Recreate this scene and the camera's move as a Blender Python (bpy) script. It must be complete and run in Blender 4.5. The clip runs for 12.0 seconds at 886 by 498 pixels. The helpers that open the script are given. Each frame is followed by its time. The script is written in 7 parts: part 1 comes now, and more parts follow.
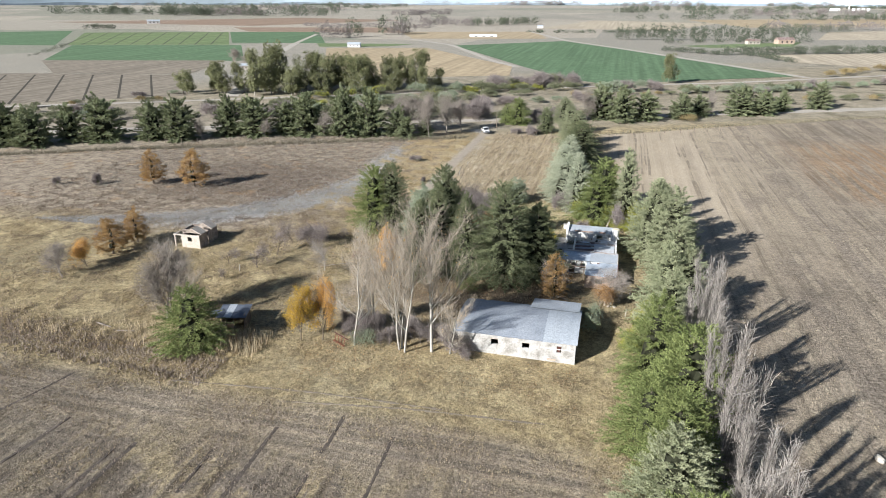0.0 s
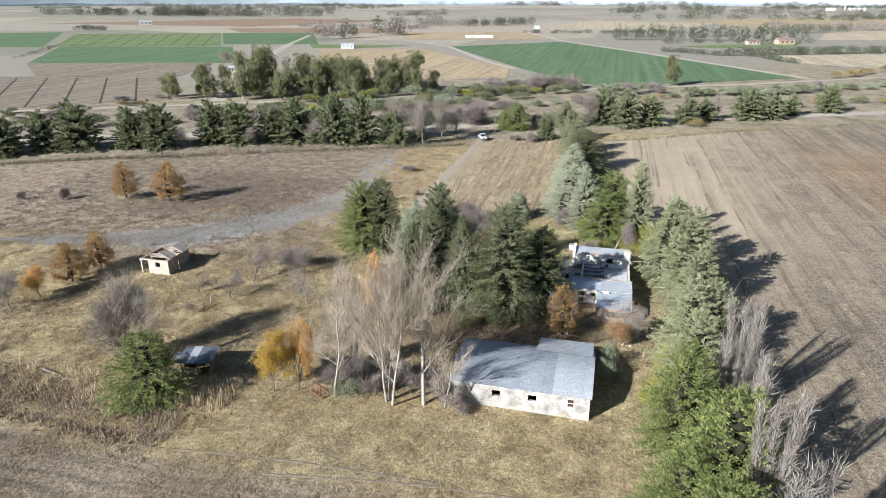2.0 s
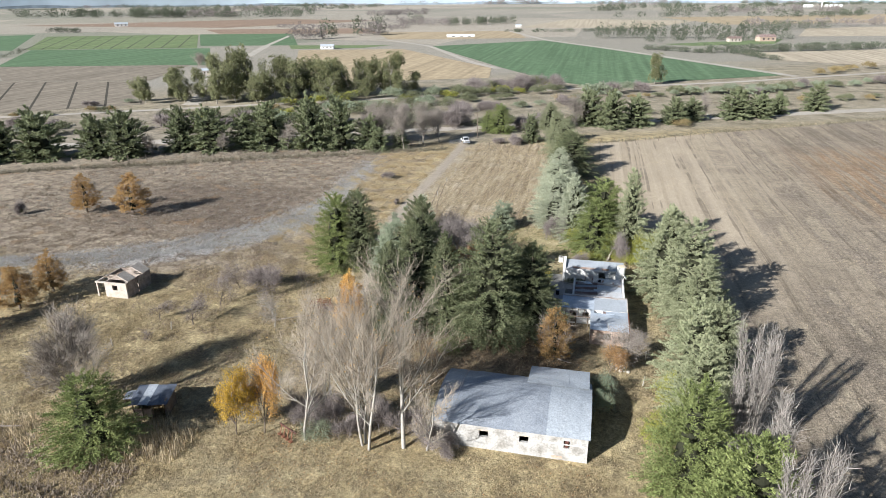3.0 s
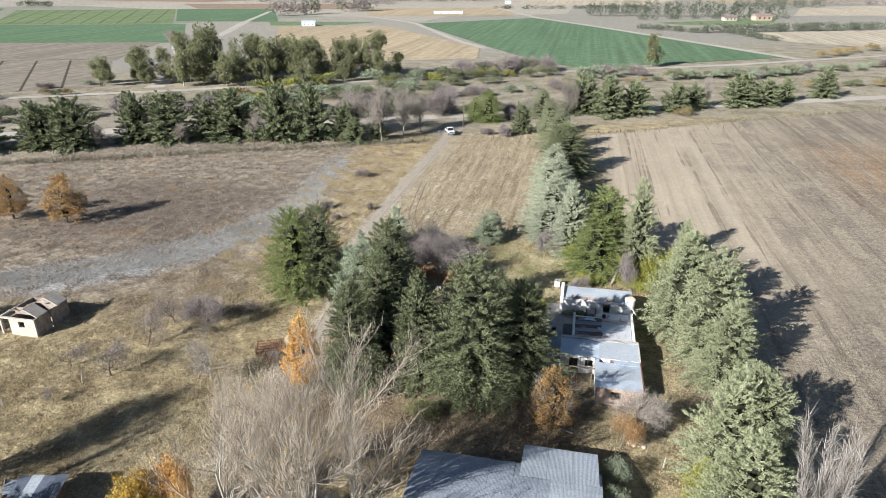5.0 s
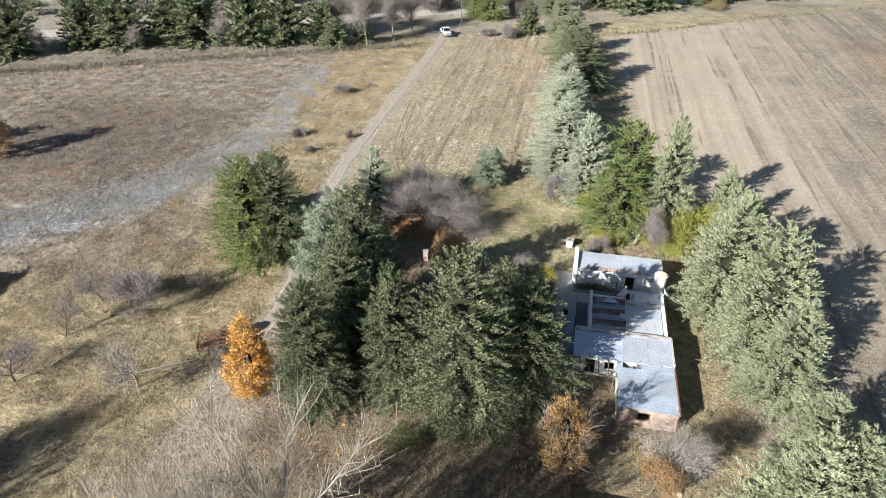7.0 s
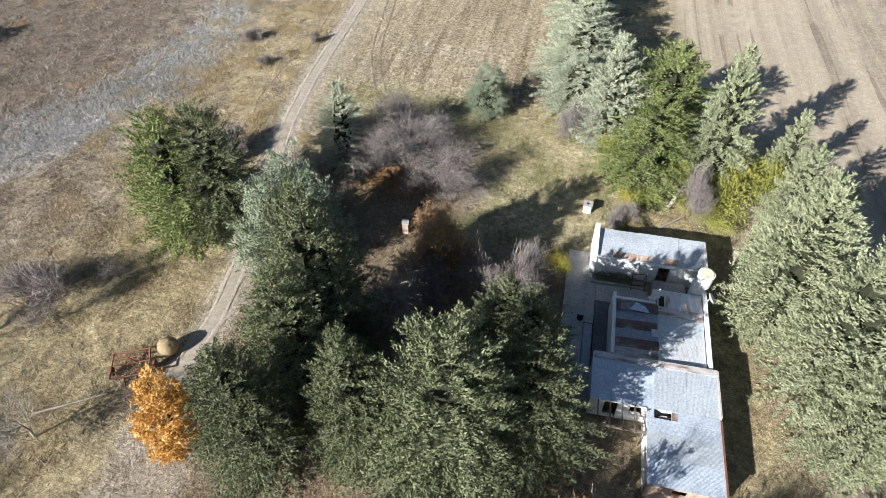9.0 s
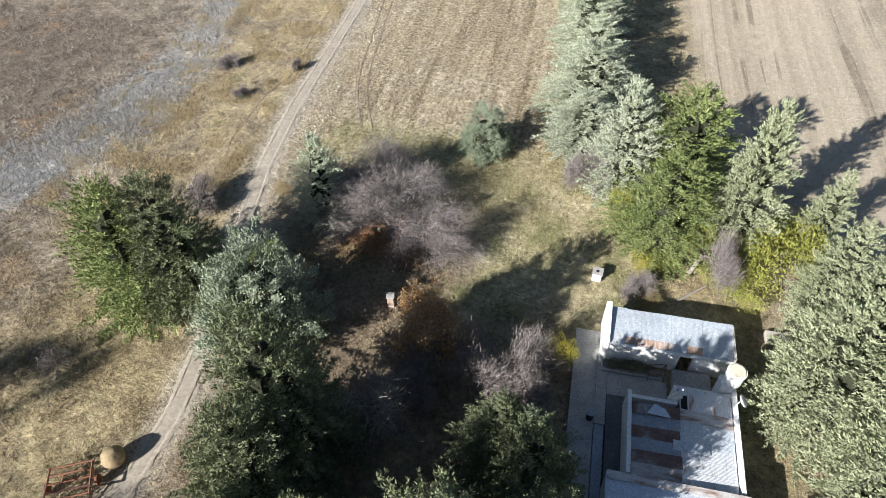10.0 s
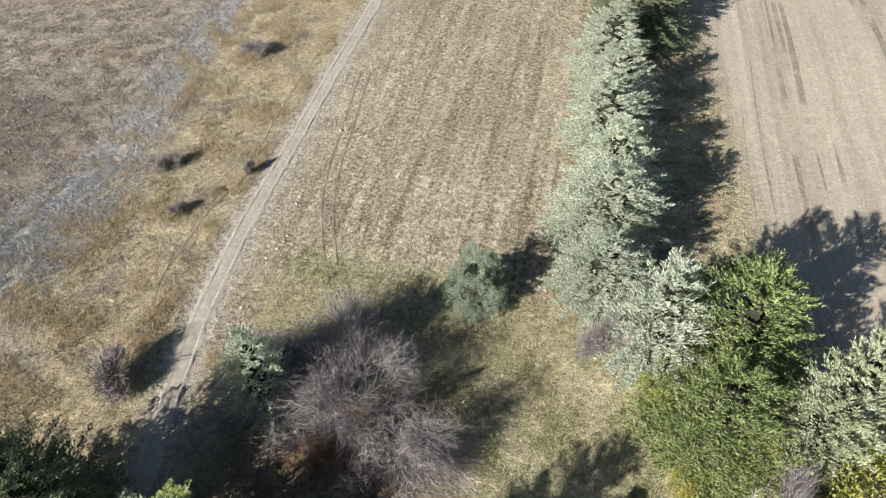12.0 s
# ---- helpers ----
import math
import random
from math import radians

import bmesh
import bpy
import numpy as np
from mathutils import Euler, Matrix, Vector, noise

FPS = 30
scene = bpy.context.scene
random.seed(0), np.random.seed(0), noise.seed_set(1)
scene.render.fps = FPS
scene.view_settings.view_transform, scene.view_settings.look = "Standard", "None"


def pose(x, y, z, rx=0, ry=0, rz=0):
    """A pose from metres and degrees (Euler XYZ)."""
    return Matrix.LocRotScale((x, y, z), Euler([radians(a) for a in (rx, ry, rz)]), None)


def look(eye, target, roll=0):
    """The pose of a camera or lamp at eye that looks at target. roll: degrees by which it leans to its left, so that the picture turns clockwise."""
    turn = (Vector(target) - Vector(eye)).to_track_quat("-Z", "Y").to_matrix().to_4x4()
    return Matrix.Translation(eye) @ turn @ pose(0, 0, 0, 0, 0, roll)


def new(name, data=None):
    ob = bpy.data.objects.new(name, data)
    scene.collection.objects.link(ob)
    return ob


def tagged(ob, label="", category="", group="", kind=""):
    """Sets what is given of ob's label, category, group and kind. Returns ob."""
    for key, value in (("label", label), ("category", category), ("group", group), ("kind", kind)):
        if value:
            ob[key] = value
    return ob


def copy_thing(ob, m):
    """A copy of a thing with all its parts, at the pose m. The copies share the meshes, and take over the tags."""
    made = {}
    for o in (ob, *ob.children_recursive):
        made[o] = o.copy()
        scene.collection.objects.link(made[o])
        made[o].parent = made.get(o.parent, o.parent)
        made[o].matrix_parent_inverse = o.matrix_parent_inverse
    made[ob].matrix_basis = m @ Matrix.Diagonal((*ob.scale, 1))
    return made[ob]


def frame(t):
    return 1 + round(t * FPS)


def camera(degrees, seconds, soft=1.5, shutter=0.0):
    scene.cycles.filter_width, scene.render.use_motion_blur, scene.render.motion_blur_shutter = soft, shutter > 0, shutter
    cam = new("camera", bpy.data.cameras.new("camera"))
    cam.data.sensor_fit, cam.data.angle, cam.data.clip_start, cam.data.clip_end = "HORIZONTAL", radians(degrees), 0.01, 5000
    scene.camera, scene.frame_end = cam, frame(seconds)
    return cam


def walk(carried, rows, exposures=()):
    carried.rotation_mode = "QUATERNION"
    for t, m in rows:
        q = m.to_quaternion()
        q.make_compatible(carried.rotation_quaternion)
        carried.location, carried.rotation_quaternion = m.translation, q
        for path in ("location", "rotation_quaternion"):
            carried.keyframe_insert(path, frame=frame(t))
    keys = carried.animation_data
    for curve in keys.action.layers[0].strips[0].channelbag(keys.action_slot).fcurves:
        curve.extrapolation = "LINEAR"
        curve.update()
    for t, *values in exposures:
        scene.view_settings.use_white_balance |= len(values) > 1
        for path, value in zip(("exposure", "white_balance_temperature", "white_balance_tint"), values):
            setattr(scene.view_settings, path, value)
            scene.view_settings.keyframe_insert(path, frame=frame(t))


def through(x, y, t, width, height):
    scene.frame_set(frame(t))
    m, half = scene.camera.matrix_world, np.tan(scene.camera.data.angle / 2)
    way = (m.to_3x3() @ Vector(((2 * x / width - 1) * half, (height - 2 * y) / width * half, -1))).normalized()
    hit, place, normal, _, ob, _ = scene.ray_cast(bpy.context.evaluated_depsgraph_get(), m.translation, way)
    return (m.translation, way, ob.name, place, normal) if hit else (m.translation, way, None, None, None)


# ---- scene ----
cam = camera(68.8, 12.0, 0.8)
PATH = [
    (0, (0.042, 0.24, 40.373), (-0.436, 2.043, 39.651), 0.1),
    (0.5, (-0.474, 2.326, 40.402), (-0.953, 4.129, 39.68), 0.1),
    (1, (-1.092, 4.872, 40.449), (-1.571, 6.675, 39.727), 0.1),
    (1.5, (-1.76, 7.834, 40.445), (-2.239, 9.636, 39.723), 0.1),
    (2, (-2.445, 11.065, 40.302), (-2.913, 12.87, 39.581), -0.0),
    (2.5, (-3.074, 14.608, 40.206), (-3.522, 16.418, 39.484), -0.4),
    (3, (-3.724, 18.299, 40.133), (-4.147, 20.115, 39.41), -0.4),
    (3.5, (-4.29, 22.23, 40.121), (-4.689, 24.05, 39.394), -0.4),
    (5.5, (-6.419, 39.216, 40.2), (-6.798, 40.997, 39.373), 0.1),
    (6, (-7.01, 43.53, 40.189), (-7.383, 45.283, 39.301), 0.1),
    (6.5, (-7.543, 48.095, 40.182), (-7.908, 49.8, 39.202), -0.0),
    (7, (-7.998, 52.781, 40.19), (-8.355, 54.425, 39.108), -0.2),
    (8.8, (-10.154, 69.894, 40.251), (-10.466, 71.28, 38.843), -0.7),
    (9, (-10.349, 71.747, 40.26), (-10.657, 73.107, 38.826), -0.7),
    (9.5, (-10.91, 76.622, 40.238), (-11.217, 77.956, 38.78), -1.0),
    (10, (-11.435, 81.527, 40.199), (-11.746, 82.856, 38.737), -1.2),
    (10.5, (-11.929, 86.445, 40.148), (-12.245, 87.768, 38.682), -1.4),
    (11, (-12.415, 91.344, 40.115), (-12.737, 92.661, 38.645), -1.7),
    (11.5, (-12.998, 96.186, 40.17), (-13.322, 97.495, 38.693), -2.1),
    (12, (-13.519, 101.101, 40.186), (-13.849, 102.401, 38.701), -2.3),
]
walk(cam, [(t, look(eye, target, roll)) for t, eye, target, roll in PATH], ((0, 0.97), (3.6, 1.0), (6.5, 1.12), (9, 1.16), (10.5, 1.18), (12.0, 1.08)))

# ---- world and sun ----
SUN_AZ, SUN_EL = radians(218.0), radians(26.5)
world = bpy.data.worlds.new("sky")
scene.world = world
world.use_nodes = True
sky = world.node_tree.nodes.new("ShaderNodeTexSky")
sky.sky_type, sky.sun_disc = "NISHITA", False
sky.sun_elevation, sky.sun_rotation = SUN_EL, SUN_AZ
sky.air_density, sky.dust_density = 0.8, 0.3
back = world.node_tree.nodes["Background"]
back.inputs["Strength"].default_value = 0.05
world.node_tree.links.new(sky.outputs[0], back.inputs["Color"])
sun = new("sun", bpy.data.lights.new("sun", "SUN"))
sun.data.energy, sun.data.angle, sun.data.color = 5.0, radians(0.55), (1.0, 0.995, 0.985)
sun_from = Vector((math.sin(SUN_AZ) * math.cos(SUN_EL), math.cos(SUN_AZ) * math.cos(SUN_EL), math.sin(SUN_EL)))
sun.matrix_world = look(sun_from * 100 + Vector((0, 100, 0)), (0, 100, 0))


# ---- materials ----
class Tree:
    """Short names for shader nodes."""

    def __init__(self, name):
        self.mat = bpy.data.materials.new(name)
        self.mat.use_nodes = True
        self.t = self.mat.node_tree
        self.bsdf = self.t.nodes["Principled BSDF"]

    def put(self, kind, **sockets):
        n = self.t.nodes.new(kind)
        for k, v in sockets.items():
            self.set(n, k.replace("_", " "), v)
        return n

    def set(self, n, key, v):
        sock = n.inputs[key]
        if isinstance(v, bpy.types.NodeSocket):
            self.t.links.new(v, sock)
        else:
            sock.default_value = v

    def math(self, op, a, b=0.0, clamp=False):
        n = self.t.nodes.new("ShaderNodeMath")
        n.operation, n.use_clamp = op, clamp
        self.set(n, 0, a), self.set(n, 1, b)
        return n.outputs[0]

    def noise(self, vec, scale, detail=3.0, rough=0.55):
        n = self.put("ShaderNodeTexNoise", Vector=vec, Scale=scale, Detail=detail, Roughness=rough)
        return n.outputs["Fac"]

    def mix(self, fac, a, b, how="MIX"):
        n = self.t.nodes.new("ShaderNodeMix")
        n.data_type, n.blend_type = "RGBA", how
        for k, v in ((0, fac), (6, a), (7, b)):
            if isinstance(v, tuple) and len(v) == 3:
                v = (*v, 1)
            self.set(n, k, v)
        return n.outputs[2]

    def ramp(self, fac, stops):
        n = self.t.nodes.new("ShaderNodeValToRGB")
        e = n.color_ramp.elements
        while len(e) < len(stops):
            e.new(0.5)
        for el, (pos, col) in zip(e, stops):
            el.position, el.color = pos, (*col, 1)
        self.set(n, "Fac", fac)
        return n.outputs[0]

    def rise(self, v, edge, soft):
        """0 below edge, 1 above it, over a width of soft."""
        return self.math("ADD", self.math("DIVIDE", self.math("SUBTRACT", v, edge), soft), 0.5, clamp=True)

    def band(self, v, lo, hi, soft):
        return self.math("MULTIPLY", self.rise(v, lo, soft), self.math("SUBTRACT", 1.0, self.rise(v, hi, soft)))

    def bump(self, height, strength, distance):
        n = self.put("ShaderNodeBump", Strength=strength, Distance=distance, Height=height)
        self.set(self.bsdf, "Normal", n.outputs[0])

    def grey(self, v, lo, hi):
        """A brightness factor from lo to hi as a colour."""
        n = self.put("ShaderNodeMapRange", Value=v)
        self.set(n, "From Min", 0.3), self.set(n, "From Max", 0.7)
        self.set(n, "To Min", lo), self.set(n, "To Max", hi)
        return n.outputs[0]

    def shade(self, col, factor):
        n = self.put("ShaderNodeVectorMath")
        n.operation = "SCALE"
        self.set(n, 0, col), self.set(n, "Scale", factor)
        return n.outputs[0]


def surface(name, stops, scale=1.0, fine=12.0, rough=0.85, bump=0.3, depth=0.02, metal=0.0, spread=0.0, through=0.0, by_object=0.0, streak=None):
    """A weathered surface: coarse patches, fine grain, relief. spread: brightness spread from leaf to leaf; by_object: from piece to piece."""
    m = Tree(name)
    co = m.put("ShaderNodeNewGeometry").outputs["Position"]
    if streak:
        mp = m.put("ShaderNodeMapping", Vector=co)
        mp.inputs["Scale"].default_value = streak
        co = mp.outputs[0]
    n1, n2 = m.noise(co, scale, 4), m.noise(co, fine, 6, 0.65)
    k = len(stops)
    col = m.ramp(n1, [(0.3 + 0.4 * i / max(1, k - 1), c) for i, c in enumerate(stops)])
    col = m.shade(col, m.grey(n2, 0.72, 1.28))
    if spread:
        isl = m.put("ShaderNodeNewGeometry").outputs["Random Per Island"]
        col = m.shade(col, m.math("ADD", m.math("MULTIPLY", isl, 2 * spread), 1 - spread))
    if by_object:
        r = m.put("ShaderNodeObjectInfo").outputs["Random"]
        col = m.shade(col, m.math("ADD", m.math("MULTIPLY", r, 2 * by_object), 1 - by_object))
    m.set(m.bsdf, "Base Color", col), m.set(m.bsdf, "Roughness", rough), m.set(m.bsdf, "Metallic", metal)
    m.set(m.bsdf, "Specular IOR Level", 0.25)
    if bump:
        m.bump(n2, bump, depth)
    if through:
        tr = m.put("ShaderNodeBsdfTranslucent", Color=col)
        mx = m.put("ShaderNodeMixShader", Fac=through)
        m.t.links.new(m.bsdf.outputs[0], mx.inputs[1]), m.t.links.new(tr.outputs[0], mx.inputs[2])
        m.t.links.new(mx.outputs[0], m.t.nodes["Material Output"].inputs["Surface"])
    return m.mat


def leafy(name, *stops, scale=0.5, spread=0.35, through=0.15):
    return surface(name, stops, scale=scale, fine=6.0, rough=0.75, bump=0, spread=spread, through=through, by_object=0.12)


LEAF_DARK = leafy("cedar_foliage", (0.112, 0.130, 0.064), (0.188, 0.202, 0.114))
LEAF_GREEN = leafy("cypress_foliage", (0.138, 0.170, 0.058), (0.225, 0.258, 0.098))
LEAF_BLUE = leafy("glaucous_foliage", (0.235, 0.256, 0.148), (0.345, 0.360, 0.226), spread=0.2)
LEAF_PALE = leafy("pale_glaucous_foliage", (0.310, 0.335, 0.235), (0.450, 0.470, 0.350), spread=0.22)
LEAF_LIME = leafy("yellow_green_foliage", (0.225, 0.240, 0.050), (0.325, 0.318, 0.080))
LEAF_GOLD_GREEN = leafy("yellowing_foliage", (0.330, 0.300, 0.040), (0.420, 0.360, 0.070))
LEAF_OLIVE = leafy("olive_foliage", (0.190, 0.225, 0.150), (0.290, 0.322, 0.228), spread=0.12)
LEAF_GOLD = leafy("golden_leaves", (0.520, 0.330, 0.045), (0.620, 0.430, 0.090), through=0.3)
LEAF_ORANGE = leafy("orange_leaves", (0.580, 0.325, 0.085), (0.700, 0.450, 0.165), through=0.3)
LEAF_RUST = leafy("rust_leaves", (0.330, 0.190, 0.080), (0.440, 0.285, 0.140), through=0.25)
LEAF_DULL = leafy("dull_leaves", (0.120, 0.135, 0.076), (0.195, 0.200, 0.120), spread=0.18)
LEAF_GUM = leafy("eucalyptus_foliage", (0.120, 0.132, 0.062), (0.215, 0.215, 0.112), spread=0.3)
LEAF_BELT = leafy("pine_foliage", (0.142, 0.166, 0.088), (0.238, 0.260, 0.148), spread=0.2)
LEAF_RUSSET = leafy("russet_leaves", (0.340, 0.205, 0.080), (0.450, 0.300, 0.135), through=0.25)
LEAF_FAR = leafy("distant_evergreens", (0.085, 0.100, 0.068), (0.125, 0.142, 0.098), spread=0.12)
TWIG_FAR = leafy("distant_bare_woods", (0.170, 0.148, 0.138), (0.235, 0.208, 0.196), spread=0.12, through=0.0)
LEAF_OCHRE = leafy("ochre_leaves", (0.235, 0.180, 0.085), (0.330, 0.265, 0.140))
# near-black colour of the hull that stands for shade deep in crowns
CROWN_SHADE = surface("crown_shade", ((0.020, 0.022, 0.012), (0.034, 0.036, 0.020)), 2.0, 9.0, 0.95, 0.3, 0.02)
BARK = surface("bark", ((0.110, 0.085, 0.065), (0.180, 0.150, 0.120)), 2.0, 14.0, 0.95, 0.6, 0.03)
BARK_PALE = surface("pale_bark", ((0.290, 0.268, 0.232), (0.430, 0.408, 0.368)), 0.8, 9.0, 0.9, 0.4, 0.02)
BARK_GREY = surface("grey_twigs", ((0.220, 0.185, 0.160), (0.320, 0.285, 0.250)), 1.0, 9.0, 0.95, 0.3, 0.02, spread=0.25)
TWIG_TAN = surface("tan_twigs", ((0.310, 0.262, 0.205), (0.410, 0.355, 0.290)), 1.0, 9.0, 0.95, 0.3, 0.02, spread=0.25)
BARK_MAUVE = surface("mauve_twigs", ((0.185, 0.156, 0.146), (0.290, 0.252, 0.236)), 1.0, 9.0, 0.95, 0.3, 0.02, spread=0.4)
FEATHER = surface("feathery_twigs", ((0.225, 0.200, 0.178), (0.320, 0.292, 0.264)), 1.0, 9.0, 0.95, 0.3, 0.02, spread=0.3)
GRASS_GOLD = leafy("golden_grass", (0.350, 0.272, 0.155), (0.470, 0.385, 0.245), scale=0.3, spread=0.3, through=0.25)
GRASS_GREEN = leafy("greening_grass", (0.190, 0.205, 0.080), (0.290, 0.280, 0.130), scale=0.3, spread=0.3, through=0.25)
PALM = leafy("palm_fronds", (0.230, 0.270, 0.080), (0.330, 0.350, 0.130), scale=1.0, spread=0.25, through=0.2)
GRASS_TAN = leafy("dry_grass", (0.300, 0.235, 0.145), (0.450, 0.370, 0.235), scale=0.12, spread=0.3, through=0.25)
WEED_GREY = leafy("grey_weed", (0.315, 0.306, 0.293), (0.425, 0.416, 0.400), scale=0.12, spread=0.35, through=0.2)
WEED_TAN = leafy("tan_weed", (0.280, 0.245, 0.200), (0.400, 0.355, 0.300), scale=0.12, spread=0.35, through=0.2)
WEED_BROWN = leafy("brown_weed", (0.225, 0.180, 0.138), (0.360, 0.300, 0.238), scale=0.12, spread=0.35, through=0.2)
WEED_DARK = leafy("dark_weed", (0.180, 0.140, 0.103), (0.290, 0.234, 0.178), scale=0.12, spread=0.4, through=0.15)
BRUSH = leafy("dry_brush", (0.170, 0.152, 0.108), (0.270, 0.244, 0.180), scale=0.2, spread=0.35, through=0.15)
REED = leafy("reed", (0.420, 0.340, 0.220), (0.560, 0.470, 0.330), scale=0.3, spread=0.2, through=0.2)
LITTER = leafy("fallen_leaves", (0.300, 0.150, 0.060), (0.400, 0.240, 0.110), scale=0.5, spread=0.4, through=0.1)
WHITEWASH = surface("old_whitewash", ((0.250, 0.235, 0.212), (0.400, 0.388, 0.368), (0.470, 0.462, 0.446)), 0.9, 5.0, 0.9, 0.5, 0.02)
WHITE_PAINT = surface("white_paint", ((0.640, 0.630, 0.600), (0.740, 0.735, 0.715)), 0.8, 8.0, 0.8, 0.2, 0.01)
BRICK = surface("bare_brick", ((0.340, 0.230, 0.170), (0.440, 0.330, 0.260), (0.520, 0.430, 0.360)), 1.5, 9.0, 0.95, 0.5, 0.02)
RUIN_BRICK = surface("dark_ruin_brick", ((0.190, 0.150, 0.125), (0.290, 0.240, 0.205), (0.360, 0.310, 0.270)), 1.5, 9.0, 0.95, 0.5, 0.02)
PLASTER = surface("grey_plaster", ((0.380, 0.330, 0.280), (0.520, 0.470, 0.410)), 1.0, 7.0, 0.95, 0.4, 0.02)
ZINC = surface("zinc_sheet", ((0.400, 0.435, 0.475), (0.490, 0.530, 0.570)), 0.6, 7.0, 0.5, 0.1, 0.01, metal=0.2, by_object=0.04)
ZINC_RUST = surface("rusty_zinc_sheet", ((0.340, 0.230, 0.170), (0.500, 0.505, 0.515), (0.530, 0.550, 0.575), (0.480, 0.480, 0.480), (0.320, 0.190, 0.130)), 0.7, 9.0, 0.6, 0.1, 0.01, metal=0.2, by_object=0.14, streak=(3.0, 0.8, 1.0))
RUST = surface("rust", ((0.150, 0.065, 0.040), (0.240, 0.110, 0.065)), 3.0, 18.0, 0.9, 0.4, 0.01)
RED_PAINT = surface("faded_red_paint", ((0.120, 0.045, 0.036), (0.085, 0.045, 0.036)), 3.0, 18.0, 0.7, 0.2, 0.01)
CONCRETE = surface("concrete", ((0.300, 0.285, 0.260), (0.400, 0.385, 0.355)), 0.8, 6.0, 0.9, 0.4, 0.02)
TIMBER = surface("weathered_timber", ((0.130, 0.100, 0.075), (0.220, 0.180, 0.145)), 2.0, 16.0, 0.9, 0.4, 0.01)
DARK = surface("unlit_hollow", ((0.020, 0.018, 0.016), (0.030, 0.028, 0.025)), 2.0, 10.0, 0.95, 0.1)
STONE = surface("pale_stone", ((0.420, 0.380, 0.320), (0.560, 0.520, 0.460)), 3.0, 12.0, 0.9, 0.5, 0.02)
HAY = surface("straw", ((0.260, 0.195, 0.105), (0.360, 0.275, 0.165)), 2.0, 22.0, 0.95, 0.8, 0.03)
PLASTIC = surface("cream_tank", ((0.640, 0.560, 0.420), (0.700, 0.620, 0.480)), 1.5, 10.0, 0.5, 0.1)
CAR_WHITE = surface("car_paint", ((0.700, 0.700, 0.700), (0.740, 0.740, 0.740)), 1.0, 8.0, 0.25, 0)
GLASS = surface("dark_glass", ((0.020, 0.024, 0.028), (0.025, 0.028, 0.032)), 1.0, 8.0, 0.08, 0)
RUBBER = surface("rubber", ((0.020, 0.020, 0.020), (0.030, 0.030, 0.030)), 4.0, 20.0, 0.9, 0.2)
TRACK_SOIL = surface("track_soil", ((0.300, 0.256, 0.203), (0.375, 0.324, 0.258)), 0.35, 3.0, 0.95, 0.5, 0.05)
RUT_SOIL = surface("rut_soil", ((0.310, 0.264, 0.208), (0.385, 0.333, 0.268)), 0.5, 4.0, 0.95, 0.5, 0.04)
FURROW_SOIL = surface("furrow_soil", ((0.055, 0.046, 0.040), (0.120, 0.100, 0.082)), 0.8, 5.0, 0.95, 0.6, 0.05)
PATH_SOIL = surface("path_soil", ((0.170, 0.135, 0.095), (0.270, 0.220, 0.160)), 0.9, 5.0, 0.95, 0.5, 0.04)
HEAD_SOIL = surface("headland_soil", ((0.200, 0.168, 0.130), (0.265, 0.225, 0.175)), 0.6, 4.0, 0.95, 0.5, 0.04)
ROAD_SOIL = surface("gravel_road", ((0.360, 0.325, 0.275), (0.440, 0.400, 0.345)), 0.06, 1.5, 0.95, 0.3, 0.05)


def crop(name, a, b, row=0.0, turn=0.0):
    """A field far off: patches at two scales, and sowing rows."""
    m = Tree(name)
    p = m.put("ShaderNodeNewGeometry").outputs["Position"]
    col = m.mix(m.noise(p, 0.02, 5), a, b)
    col = m.shade(col, m.grey(m.noise(p, 0.25, 5), 0.8, 1.2))
    if row:
        mp = m.put("ShaderNodeMapping", Vector=p)
        mp.inputs["Rotation"].default_value = (0, 0, turn)
        mp.inputs["Scale"].default_value = (1, 0.02, 1)
        col = m.shade(col, m.grey(m.noise(mp.outputs[0], row, 2), 0.8, 1.2))
    m.set(m.bsdf, "Base Color", col), m.set(m.bsdf, "Roughness", 0.95), m.set(m.bsdf, "Specular IOR Level", 0.1)
    return m.mat


